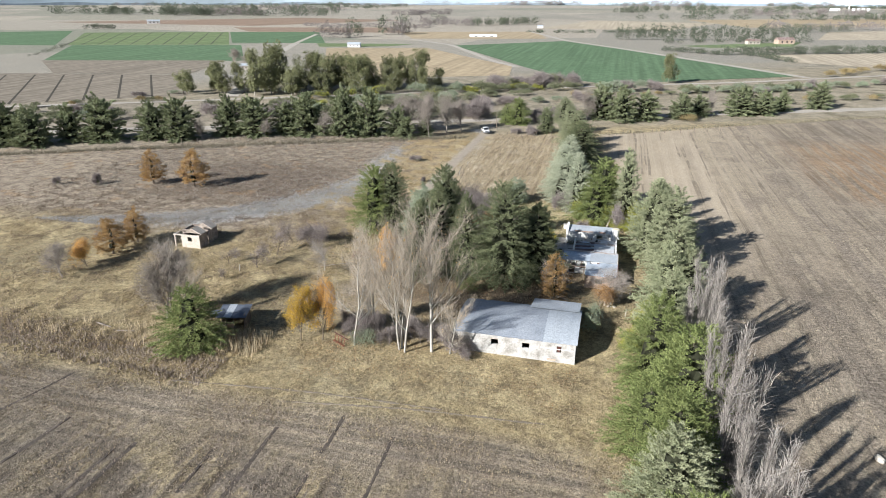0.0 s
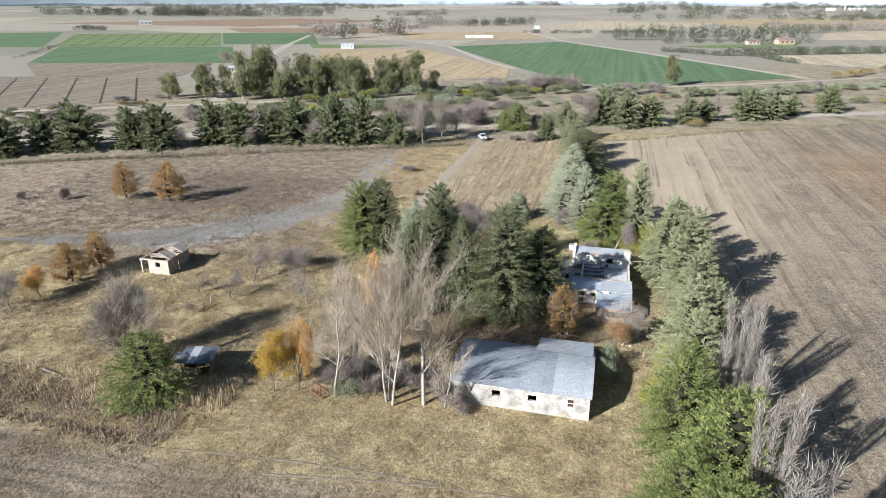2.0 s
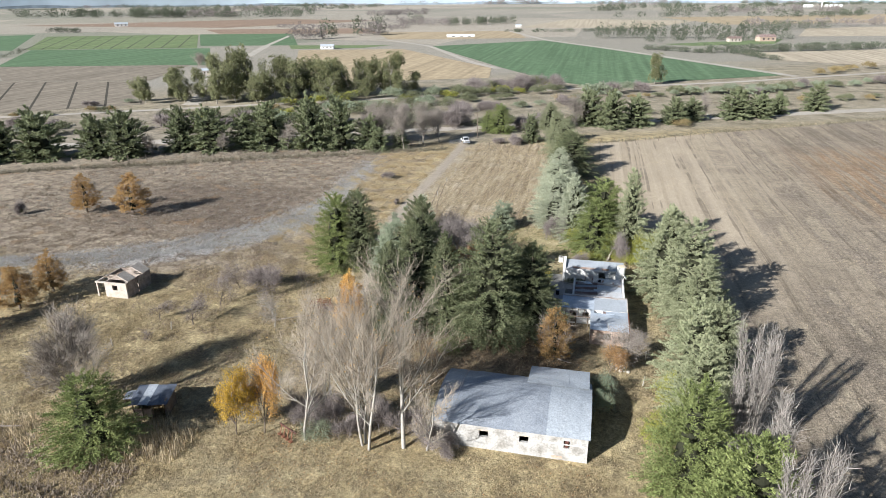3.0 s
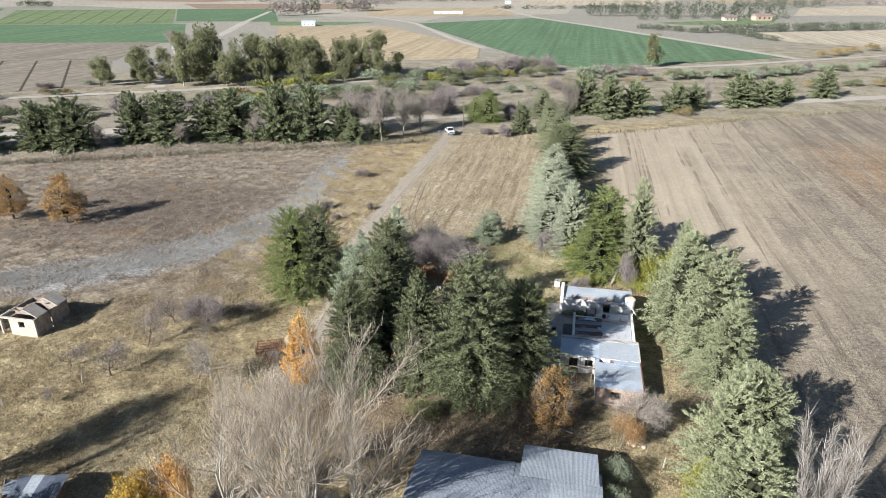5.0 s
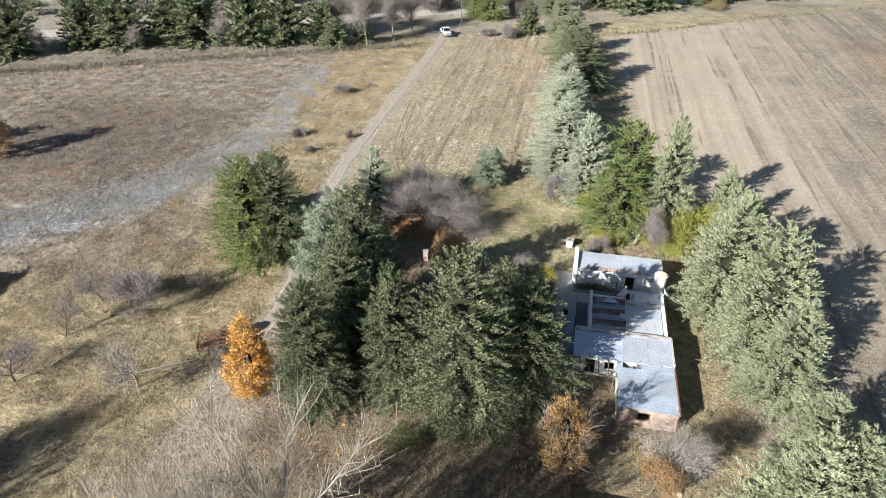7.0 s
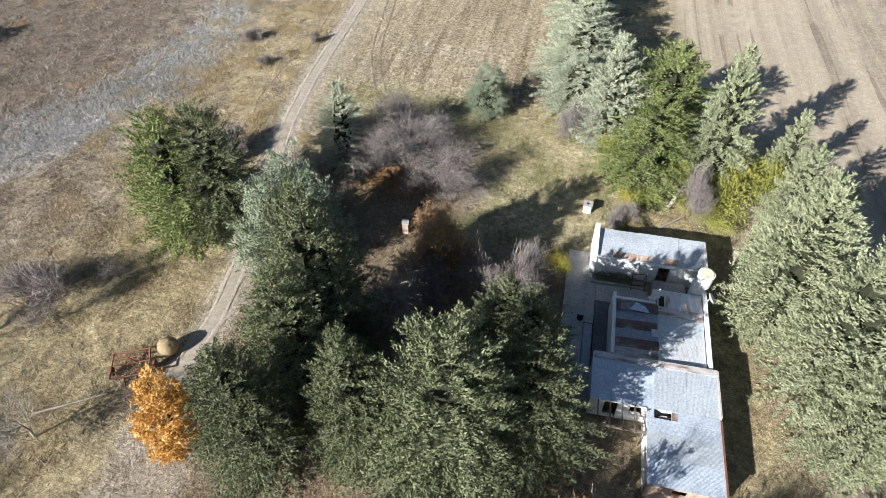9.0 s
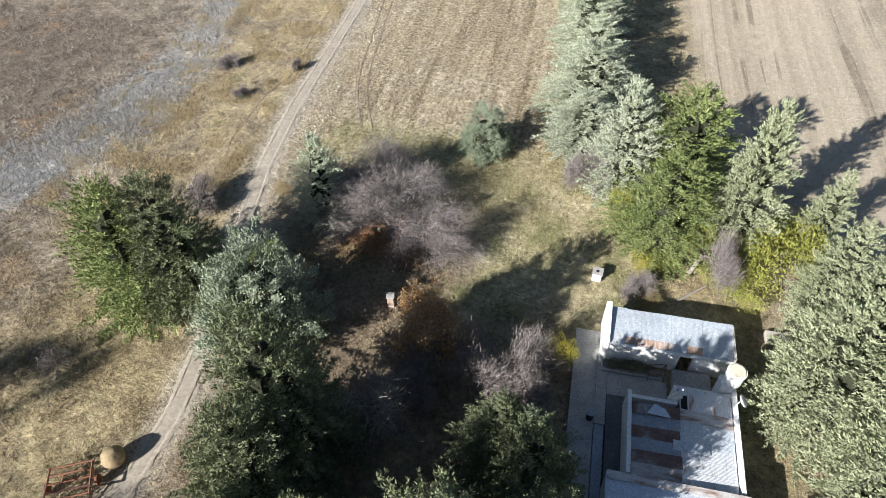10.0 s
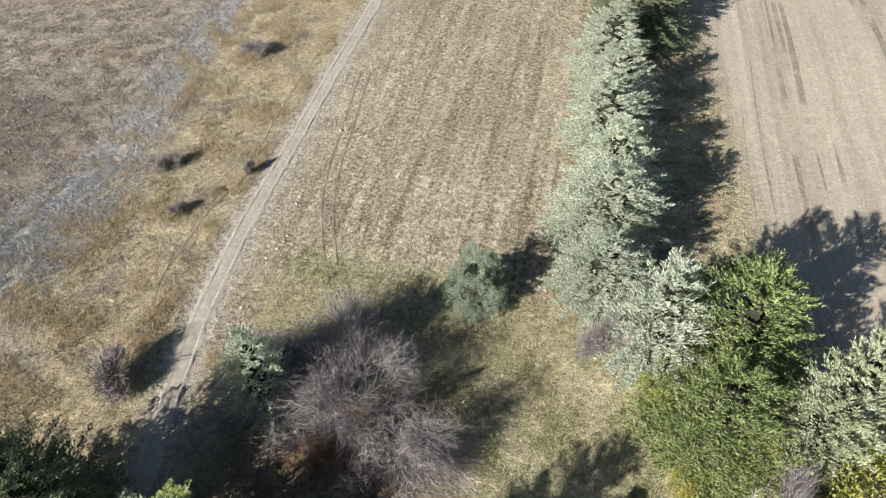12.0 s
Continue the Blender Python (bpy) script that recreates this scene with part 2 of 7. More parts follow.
# ---- ground ----
TRACK = [(-33.6, 84), (-35.1, 88), (-35.5, 93), (-34.9, 99), (-35.6, 105.6), (-36.9, 112), (-38.3, 119), (-39.5, 126), (-40.1, 136), (-40.2, 150), (-40.1, 172), (-40.2, 196), (-40.9, 207), (-41, 231)]
def ground_material():
    m = Tree("dry_pasture")
    p = m.put("ShaderNodeNewGeometry").outputs["Position"]
    sep = m.put("ShaderNodeSeparateXYZ", Vector=p)
    x, y = sep.outputs[0], sep.outputs[1]
    wide = m.noise(p, 0.045, 4)
    mid = m.noise(p, 0.3, 5, 0.6)
    fine = m.noise(p, 2.6, 8, 0.75)
    grit = m.noise(p, 9.0, 4, 0.7)
    sway = m.math("MULTIPLY", m.math("SUBTRACT", m.noise(p, 0.09, 5, 0.65), 0.5), 14.0)
    xs, ys = m.math("ADD", x, sway), m.math("ADD", y, sway)
    mp = m.put("ShaderNodeMapping", Vector=p)
    mp.inputs["Scale"].default_value = (1.0, 0.045, 1.0)
    rows = m.noise(mp.outputs[0], 0.9, 4, 0.6)
    mp2 = m.put("ShaderNodeMapping", Vector=p)
    mp2.inputs["Scale"].default_value = (1.0, 0.03, 1.0)
    lanes = m.noise(mp2.outputs[0], 0.16, 3, 0.5)
    mp3 = m.put("ShaderNodeMapping", Vector=p)
    mp3.inputs["Scale"].default_value = (0.05, 1.0, 1.0)
    headland = m.noise(mp3.outputs[0], 0.9, 4, 0.6)

    # dry grass in patches of straw, ochre and grey-green
    col = m.ramp(mid, [(0.34, (0.190, 0.150, 0.090)), (0.48, (0.325, 0.262, 0.152)), (0.62, (0.440, 0.362, 0.215))])
    col = m.mix(m.math("MULTIPLY", m.rise(wide, 0.55, 0.12), 0.5), col, (0.250, 0.220, 0.150))
    col = m.mix(m.math("MULTIPLY", m.rise(m.noise(p, 0.75, 4, 0.6), 0.55, 0.12), 0.55), col, (0.420, 0.335, 0.190))
    col = m.mix(m.math("MULTIPLY", m.rise(m.noise(p, 0.5, 4, 0.6), 0.57, 0.10), 0.6), col, (0.185, 0.150, 0.095))

    def lay(mask, colour, how_much=1.0):
        nonlocal col
        col = m.mix(m.math("MULTIPLY", mask, how_much, clamp=True), col, colour)

    def all_of(*masks):
        v = masks[0]
        for k in masks[1:]:
            v = m.math("MULTIPLY", v, k)
        return v

    # grey stubble of the field south of the yard, with straw between its rows
    mp4 = m.put("ShaderNodeMapping", Vector=p)
    mp4.inputs["Scale"].default_value = (1.0, 0.02, 1.0)
    furrow = m.noise(mp4.outputs[0], 0.42, 2, 0.5)
    stubble = m.ramp(m.math("ADD", m.math("MULTIPLY", rows, 0.55), m.math("MULTIPLY", mid, 0.45)), [(0.42, (0.105, 0.090, 0.078)), (0.52, (0.190, 0.162, 0.138)), (0.59, (0.360, 0.295, 0.190))])
    stubble = m.mix(m.rise(furrow, 0.58, 0.05), stubble, (0.075, 0.062, 0.052))
    stubble = m.mix(m.math("MULTIPLY", m.rise(m.noise(p, 0.14, 6, 0.72), 0.54, 0.10), 0.8), stubble, m.ramp(fine, [(0.35, (0.250, 0.205, 0.125)), (0.6, (0.400, 0.330, 0.205))]))
    stubble = m.mix(m.math("MULTIPLY", m.math("SUBTRACT", 1.0, m.rise(m.math("ADD", m.math("ADD", x, m.math("MULTIPLY", y, 0.9)), sway), -9.0, 8.0)), 0.7), stubble, m.ramp(rows, [(0.42, (0.060, 0.050, 0.044)), (0.6, (0.185, 0.158, 0.130))]))
    head = m.ramp(headland, [(0.38, (0.150, 0.128, 0.108)), (0.5, (0.225, 0.190, 0.155)), (0.6, (0.300, 0.250, 0.190))])
    stubble = m.mix(m.rise(ys, 44.0, 6.0), stubble, head)
    lay(all_of(m.math("SUBTRACT", 1.0, m.rise(m.math("ADD", y, m.math("MULTIPLY", sway, 0.35)), 52.5, 3.0)), m.math("SUBTRACT", 1.0, m.rise(xs, 2.0, 5.0))), stubble, 0.85)
    # stubble field east of the tree row
    mp5 = m.put("ShaderNodeMapping", Vector=p)
    mp5.inputs["Rotation"].default_value = (0, 0, 0.03)
    mp5.inputs["Scale"].default_value = (1.0, 0.012, 1.0)
    drill = m.noise(mp5.outputs[0], 0.30, 6, 0.72)
    east = m.ramp(m.math("ADD", m.math("MULTIPLY", drill, 0.55), m.math("MULTIPLY", m.noise(p, 0.05, 6, 0.7), 0.45)), [(0.42, (0.175, 0.146, 0.116)), (0.50, (0.280, 0.233, 0.180)), (0.58, (0.370, 0.310, 0.236))])
    east = m.mix(m.math("MULTIPLY", all_of(m.rise(drill, 0.56, 0.08), m.rise(m.math("ADD", x, sway), 18.0, 14.0)), 0.5), east, (0.200, 0.165, 0.137))
    east = m.mix(m.math("MULTIPLY", all_of(m.rise(y, 122.0, 40.0), m.math("SUBTRACT", 1.0, m.rise(xs, 38.0, 26.0))), 0.75), east, m.ramp(drill, [(0.40, (0.370, 0.308, 0.230)), (0.6, (0.460, 0.390, 0.300))]))
    mp6 = m.put("ShaderNodeMapping", Vector=p)
    mp6.inputs["Rotation"].default_value = (0, 0, 0.04)
    mp6.inputs["Scale"].default_value = (1.0, 0.016, 1.0)
    broken = m.rise(m.noise(p, 0.06, 5, 0.7), 0.47, 0.16)
    lane_dark = all_of(m.rise(m.noise(mp6.outputs[0], 0.17, 3, 0.6), 0.52, 0.07), broken, m.rise(m.math("ADD", x, sway), 21.0, 12.0))
    east = m.mix(m.math("MULTIPLY", lane_dark, 0.6), east, m.ramp(fine, [(0.38, (0.125, 0.104, 0.090)), (0.6, (0.215, 0.182, 0.155))]))
    seam = all_of(m.rise(m.noise(mp6.outputs[0], 0.75, 3, 0.6), 0.59, 0.04), m.rise(m.noise(p, 0.11, 4, 0.6), 0.46, 0.14))
    east = m.mix(m.math("MULTIPLY", seam, 0.6), east, (0.120, 0.098, 0.080))
    straw_lane = all_of(m.rise(m.noise(mp6.outputs[0], 0.33, 4, 0.6), 0.56, 0.06), m.rise(m.noise(p, 0.09, 5, 0.7), 0.48, 0.12))
    east = m.mix(m.math("MULTIPLY", straw_lane, 0.6), east, (0.400, 0.338, 0.250))
    east_line = m.math("ADD", x, m.math("MULTIPLY", y, 0.10))
    lay(all_of(m.rise(east_line, 17.5, 3.0), m.math("SUBTRACT", 1.0, m.rise(m.math("SUBTRACT", y, m.math("MULTIPLY", x, 0.62)), 214.0, 2.0))), east, 0.9)
    lay(all_of(m.rise(xs, 34.0, 25.0), m.rise(mid, 0.52, 0.2), m.math("SUBTRACT", 1.0, m.rise(y, 215.0, 30.0))), (0.235, 0.195, 0.155), 0.5)
    lay(all_of(m.band(xs, 50.0, 85.0, 12.0), m.band(ys, 150.0, 215.0, 15.0), m.rise(rows, 0.5, 0.2)), (0.330, 0.190, 0.090), 0.55)
    # mown strip between the track and the tree row
    mown = m.ramp(m.math("ADD", m.math("MULTIPLY", rows, 0.5), m.math("MULTIPLY", fine, 0.5)), [(0.41, (0.190, 0.150, 0.100)), (0.49, (0.362, 0.302, 0.214)), (0.58, (0.485, 0.412, 0.306))])
    lay(all_of(m.band(x, -36.5, -13.0, 2.0), m.band(ys, 131.0, 208.0, 6.0)), mown, 0.85)
    # weedy ground west of the track: grey-brown, with a burnt patch and rusty tufts
    west = all_of(m.math("SUBTRACT", 1.0, m.rise(xs, -52.0, 8.0)), m.rise(ys, 98.0, 10.0), m.math("SUBTRACT", 1.0, m.rise(y, 235.0, 20.0)))
    lay(west, m.ramp(m.noise(p, 0.42, 6, 0.7), [(0.34, (0.135, 0.108, 0.087)), (0.44, (0.222, 0.182, 0.145)), (0.54, (0.312, 0.260, 0.202)), (0.66, (0.388, 0.328, 0.252))]), 0.9)
    lay(all_of(m.band(xs, -100.0, -63.0, 8.0), m.band(ys, 118.0, 150.0, 9.0)), (0.098, 0.072, 0.058), 0.6)
    lay(all_of(west, m.rise(m.noise(p, 0.16, 3), 0.62, 0.06)), (0.290, 0.190, 0.105), 0.5)
    # pale grey weeds in a curved band
    n = m.t.nodes.new("ShaderNodeFloatCurve")
    pts = n.mapping.curves[0].points
    for px, py in ((0.25, 0.69), (0.5, 0.765)):
        pts.new(px, py)
    pts[0].location, pts[-1].location = (0.0, 0.36), (1.0, 0.72)
    n.mapping.update()
    m.set(n, "Value", m.math("DIVIDE", m.math("SUBTRACT", y, 98.0), 80.0, clamp=True))
    centre = m.math("SUBTRACT", m.math("MULTIPLY", n.outputs[0], 70.0), 110.0)
    off = m.math("ADD", m.math("ABSOLUTE", m.math("ADD", m.math("SUBTRACT", x, centre), m.math("MULTIPLY", sway, 0.3))), m.math("MULTIPLY", m.math("SUBTRACT", m.noise(p, 0.5, 6, 0.7), 0.5), 12.0))
    lay(all_of(m.math("SUBTRACT", 1.0, m.rise(off, m.math("SUBTRACT", 10.0, m.math("DIVIDE", y, 19.0)), 3.0)), m.band(y, 96.0, 176.0, 8.0)), m.ramp(fine, [(0.35, (0.262, 0.252, 0.242)), (0.6, (0.425, 0.415, 0.402))]), 0.8)
    # golden and greening tufts between the weeds and the track
    verge = all_of(m.band(x, -57.0, -41.0, 4.0), m.band(ys, 116.0, 190.0, 8.0))
    lay(verge, m.ramp(m.noise(p, 0.22, 5, 0.65), [(0.38, (0.205, 0.170, 0.130)), (0.48, (0.355, 0.290, 0.195)), (0.58, (0.440, 0.355, 0.215)), (0.68, (0.300, 0.280, 0.150))]), 0.8)
    lawn = all_of(m.band(xs, -17.0, -2.0, 4.0), m.band(ys, 112.0, 129.0, 4.0))
    lay(all_of(m.band(xs, -36.0, -13.0, 5.0), m.band(ys, 124.0, 134.0, 4.0)), (0.340, 0.320, 0.170), 0.5)
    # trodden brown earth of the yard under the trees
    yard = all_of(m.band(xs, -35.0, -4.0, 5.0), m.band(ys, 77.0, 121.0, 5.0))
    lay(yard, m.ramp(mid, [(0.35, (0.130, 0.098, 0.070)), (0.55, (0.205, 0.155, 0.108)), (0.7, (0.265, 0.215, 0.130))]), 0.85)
    lay(lawn, m.ramp(mid, [(0.38, (0.270, 0.255, 0.125)), (0.52, (0.420, 0.365, 0.215)), (0.66, (0.480, 0.410, 0.270))]), 0.85)
    lay(all_of(m.band(m.math("ADD", x, m.math("MULTIPLY", sway, 0.3)), -36.6, -30.5, 1.6), m.band(ys, 72.0, 93.0, 5.0)), (0.375, 0.322, 0.255), 0.85)
    lay(all_of(m.band(x, -28.5, -22.5, 2.5), m.band(y, 116.8, 121.0, 2.5)), (0.300, 0.135, 0.060), 0.75)
    # ditch bank with russet weeds west of the shed
    lay(all_of(m.band(m.math("ADD", ys, m.math("MULTIPLY", x, 0.05)), 52.5, 56.0, 2.5), m.math("SUBTRACT", 1.0, m.rise(x, -44.0, 4.0))), (0.210, 0.155, 0.095), 0.55)
    # worn verge of the track
    c2 = m.t.nodes.new("ShaderNodeFloatCurve")
    q = c2.mapping.curves[0].points
    for tx, ty in TRACK[1:-1]:
        q.new((ty - 84) / 147, (tx + 42) / 9)
    q[0].location, q[-1].location = (0.0, 0.933), (1.0, 0.111)
    c2.mapping.update()
    m.set(c2, "Value", m.math("DIVIDE", m.math("SUBTRACT", y, 84.0), 147.0, clamp=True))
    aside = m.math("SUBTRACT", x, m.math("SUBTRACT", m.math("MULTIPLY", c2.outputs[0], 9.0), 42.0))
    aside = m.math("ADD", m.math("ADD", aside, m.math("MULTIPLY", m.math("SUBTRACT", mid, 0.5), 2.6)), m.math("MULTIPLY", m.math("SUBTRACT", fine, 0.5), 2.4))
    along = m.band(y, 88.0, 216.0, 5.0)
    lay(all_of(m.band(aside, -1.6, 4.2, 2.4), m.rise(y, 116.0, 10.0), along), (0.385, 0.328, 0.248), 0.7)
    lay(all_of(m.band(aside, -1.6, 1.9, 1.6), along), (0.350, 0.302, 0.240), 0.75)
    # rough grey-tan ground on both sides of the gravel road
    lay(m.band(m.math("SUBTRACT", y, m.math("MULTIPLY", x, 0.47)), 226.0, 440.0, 14.0), m.ramp(m.noise(p, 0.12, 6, 0.7), [(0.36, (0.150, 0.138, 0.100)), (0.48, (0.262, 0.232, 0.178)), (0.62, (0.350, 0.312, 0.248))]), 0.8)
    # far country: dun, ochre and grey-green plots, greyed in colour for distance haze
    far = m.put("ShaderNodeTexVoronoi", Vector=p, Scale=0.0022)
    far_col = m.ramp(m.put("ShaderNodeSeparateColor", Color=far.outputs["Color"]).outputs[0], [(0.1, (0.330, 0.305, 0.262)), (0.4, (0.270, 0.258, 0.228)), (0.6, (0.225, 0.232, 0.192)), (0.85, (0.365, 0.330, 0.280))])
    lay(m.rise(m.math("SUBTRACT", y, m.math("MULTIPLY", x, 0.6)), 420.0, 60.0), far_col, 0.85)
    even, flat = col, all_of(m.rise(east_line, 17.5, 3.0), m.math("SUBTRACT", 1.0, m.rise(xs, 34.0, 24.0)), m.rise(y, 105.0, 30.0), m.math("SUBTRACT", 1.0, m.rise(y, 235.0, 20.0)))
    col = m.shade(m.shade(m.shade(col, m.grey(fine, 0.44, 1.60)), m.grey(grit, 0.58, 1.45)), m.grey(m.noise(p, 0.9, 3, 0.6), 0.82, 1.18))
    col = m.mix(m.math("MULTIPLY", flat, 0.65), col, even)
    m.set(m.bsdf, "Base Color", col), m.set(m.bsdf, "Roughness", 0.95), m.set(m.bsdf, "Specular IOR Level", 0.1)
    h = m.math("ADD", m.math("MULTIPLY", fine, 0.7), m.math("MULTIPLY", rows, 0.5))
    h = m.math("MULTIPLY", h, m.math("SUBTRACT", 1.0, m.math("MULTIPLY", flat, 0.7)))
    m.bump(h, 1.0, 0.40)
    return m.mat


def link_mesh(name, verts, faces, material, parent=None, smooth=False):
    me = bpy.data.meshes.new(name)
    me.from_pydata([tuple(v) for v in verts] if not isinstance(verts, np.ndarray) else verts.tolist(), [], faces if isinstance(faces, list) else faces.tolist())
    me.materials.append(material)
    if smooth:
        me.polygons.foreach_set("use_smooth", [True] * len(me.polygons))
    ob = new(name, me)
    ob.parent = parent
    return ob


def part(name, bm, material, parent, label=""):
    me = bpy.data.meshes.new(name)
    bm.to_mesh(me)
    bm.free()
    me.materials.append(material)
    ob = new(name, me)
    ob.parent = parent
    return tagged(ob, label)


def thing(name, label, category, group="", at=(0, 0, 0), turn=0.0):
    ob = new(name)
    ob.empty_display_size = 0.3
    ob.matrix_basis = pose(*at, 0, 0, turn)
    return tagged(ob, label, category, group)


def hill(x, y):
    """The lie of the land: nearly level, with faint swells, a bank beside the ditch and a ridge along the northern fence."""
    s = 0.10 * math.sin(0.11 * x + 0.07 * y) + 0.07 * math.sin(0.23 * y - 0.05 * x)
    ditch = y + 0.05 * x
    if x < -40 and 46 < ditch < 66:
        s += (0.5 * math.exp(-((ditch - 57.5) / 2.2) ** 2) - 0.35 * math.exp(-((ditch - 53.5) / 1.6) ** 2)) * min(1.0, (-40 - x) / 8)
    return s


def build_ground():
    xs = [-5000, -2500, -1200, -600, -350, -220] + [-160 + 2.5 * i for i in range(89)] + [80, 120, 180, 300, 600, 1200, 2500, 4900]
    ys = [-600, -200, -60, 0] + [20 + 2.5 * i for i in range(89)] + [255, 290, 350, 500, 800, 1500, 2600, 4900]
    verts = []
    for y in ys:
        for x in xs:
            inner = -165 < x < 65 and 15 < y < 245
            h = hill(x, y) if inner else 0.0
            verts.append((x, y, h - 0.03))
    w = len(xs)
    faces = [(j * w + i, j * w + i + 1, (j + 1) * w + i + 1, (j + 1) * w + i) for j in range(len(ys) - 1) for i in range(w - 1)]
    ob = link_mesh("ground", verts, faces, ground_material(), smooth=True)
    return tagged(ob, "dry autumn pasture with straw grass, stubble and bare earth", "ground", kind="structure")


build_ground()


def ribbon(name, line, width, material, label, category, lift=0.05, rag=0.0, step=0.0, seed=1):
    rng = random.Random(seed)
    pts = [Vector((*p, 0)) for p in line]
    if step:
        fine = []
        for a, b in zip(pts, pts[1:]):
            k = max(1, int((b - a).length / step))
            fine += [a.lerp(b, i / k) for i in range(k)]
        pts = fine + [pts[-1]]
        for _ in range(12):
            pts = [pts[0]] + [(pts[i - 1] + pts[i] * 2 + pts[i + 1]) / 4 for i in range(1, len(pts) - 1)] + [pts[-1]]
    verts, faces = [], []
    for i, p in enumerate(pts):
        d = (pts[min(i + 1, len(pts) - 1)] - pts[max(i - 1, 0)]).normalized()
        n = Vector((-d.y, d.x, 0))
        for s in (-1, -0.5, 0, 0.5, 1):
            q = p + n * (s * width / 2 + (rng.uniform(-rag, rag) if abs(s) == 1 else 0))
            verts.append((q.x, q.y, (hill(q.x, q.y) if q.y < 245 and q.x > -165 and q.x < 65 else 0) + lift - (0.03 if abs(s) == 1 else 0)))
        if i:
            a, b = (i - 1) * 5, i * 5
            faces += [(a + k, b + k, b + k + 1, a + k + 1) for k in range(4)]
    return tagged(link_mesh(name, verts, faces, material, smooth=True), label, category, kind="structure")


ribbon("track", TRACK[2:], 1.5, TRACK_SOIL, "pale earth farm track with two wheel ruts", "track", 0.006, 0.36, 0.5)
for k, side in ((1, -0.56), (2, 0.56)):
    rut = ribbon("wheel_rut", [(px + side, py) for px, py in TRACK[2:]], 0.42, RUT_SOIL, "bare pale wheel rut worn into the farm track", "rut", 0.016, 0.16, 0.4, k)
ribbon("road", [(-420, 58), (-176, 170), (-117, 195.5), (-91, 205.5), (-41, 231.5), (0, 247), (60, 275), (300, 388)], 6.5, ROAD_SOIL, "pale gravel country road behind a line of pines", "road", 0.08, 0.3, 4.0)
ribbon("road", [(-420, 105), (-200, 226), (-116, 274), (-15, 334), (60, 372), (143, 428), (330, 545)], 4.5, ROAD_SOIL, "pale raised farm road between scrub and fields", "road", 0.10, 0.3, 4.0)
ribbon("road", [(-165, 256), (-172, 276), (-224, 372), (-271, 505), (-302, 586), (-360, 760)], 7.0, ROAD_SOIL, "wide pale earth lane beside the eucalyptus grove", "road", 0.07, 0.6, 5.0)
ribbon("road", [(-220, 690), (-154, 612), (-87, 461), (-62, 420)], 5.0, ROAD_SOIL, "pale lane along the green field", "road", 0.12, 0.3, 5.0)
ribbon("road", [(-120, 900), (-58, 713), (4, 599), (57, 493), (100, 405)], 6.0, ROAD_SOIL, "pale lane along the green field", "road", 0.12, 0.3, 5.0)

ribbon("footpath", [(-43.8, 126.3), (-44.6, 129.1), (-44.2, 133.3), (-44.2, 137.2), (-42.6, 141.4), (-43.3, 147.0), (-43.5, 151.6), (-43.4, 160.1), (-43.0, 166.8)], 0.28, PATH_SOIL, "thin dark trodden path beside the farm track", "path", -0.014, 0.10, 0.5, 51)
for k in (0, 1):
    ribbon("wheel_rut", [(px + 1.1 * k, py) for px, py in [(-31.8, 133.2), (-33.2, 136.3), (-34.4, 139.6), (-35.4, 144.3), (-36.4, 153.0), (-37.2, 160.5)]], 0.30, PATH_SOIL, "faint curved wheel mark in the mown grass", "rut", -0.014, 0.10, 0.5, 53 + k)
for k, (x0, y0, x1, y1, wide) in enumerate(((-42.9, 30.0, -42.3, 43.0, 0.75), (-44.2, 30.0, -43.7, 41.6, 0.6), (-30.0, 30.0, -30.1, 48.6, 0.7), (-23.8, 34.0, -24.0, 43.0, 0.6), (-24.1, 46.0, -24.2, 52.0, 0.5), (-17.8, 30.0, -18.2, 50.0, 0.5), (-34.2, 38.0, -34.5, 44.0, 0.6), (-53.0, 33.0, -51.6, 44.6, 0.7), (-60.5, 40.0, -57.7, 51.7, 0.5))):
    ribbon("plough_furrow", [(x0, y0), ((x0 + x1) / 2 + 0.15, (y0 + y1) / 2), (x1, y1)], wide, FURROW_SOIL, "dark old plough furrow in the stubble", "furrow", -0.022, wide * 0.5, 0.5, 20 + k)
for k, (x0, y0, x1, y1) in enumerate(((-46, 53.4, -14.7, 55.6), (-32.1, 52.6, -4.0, 56.0))):
    ribbon("wheel_rut", [(x0, y0), ((x0 + x1) / 2, (y0 + y1) / 2 + 0.5), (x1, y1)], 0.32, HEAD_SOIL, "faint pale tractor rut along the headland", "rut", -0.016, 0.2, 0.5, 40 + k)

# ---- fields far off ----
FURROW = crop("dark_furrow", (0.060, 0.055, 0.045), (0.090, 0.080, 0.065))
GREEN_A = crop("winter_wheat", (0.092, 0.150, 0.082), (0.125, 0.188, 0.108), 0.3, 0.4)
GREEN_B = crop("young_wheat", (0.130, 0.185, 0.085), (0.175, 0.210, 0.110), 0.25, 0.4)
FALLOW = crop("fallow", (0.190, 0.165, 0.130), (0.250, 0.215, 0.170), 0.3, 0.5)
OCHRE = crop("ochre_stubble", (0.330, 0.262, 0.170), (0.400, 0.325, 0.220), 0.3, 0.4)
STRAW = crop("straw_stubble", (0.370, 0.315, 0.235), (0.440, 0.380, 0.290), 0.3, 0.4)
BROWN = crop("brown_field", (0.230, 0.165, 0.120), (0.290, 0.215, 0.160), 0.3, 0.4)


def field(corners, material, label, lift=0.06):
    ob = link_mesh("field", [(*c, lift) for c in corners], [tuple(range(len(corners)))], material)
    if ob.data.polygons[0].normal.z < 0:
        ob.data.flip_normals()
    return tagged(ob, label, "field", kind="structure")


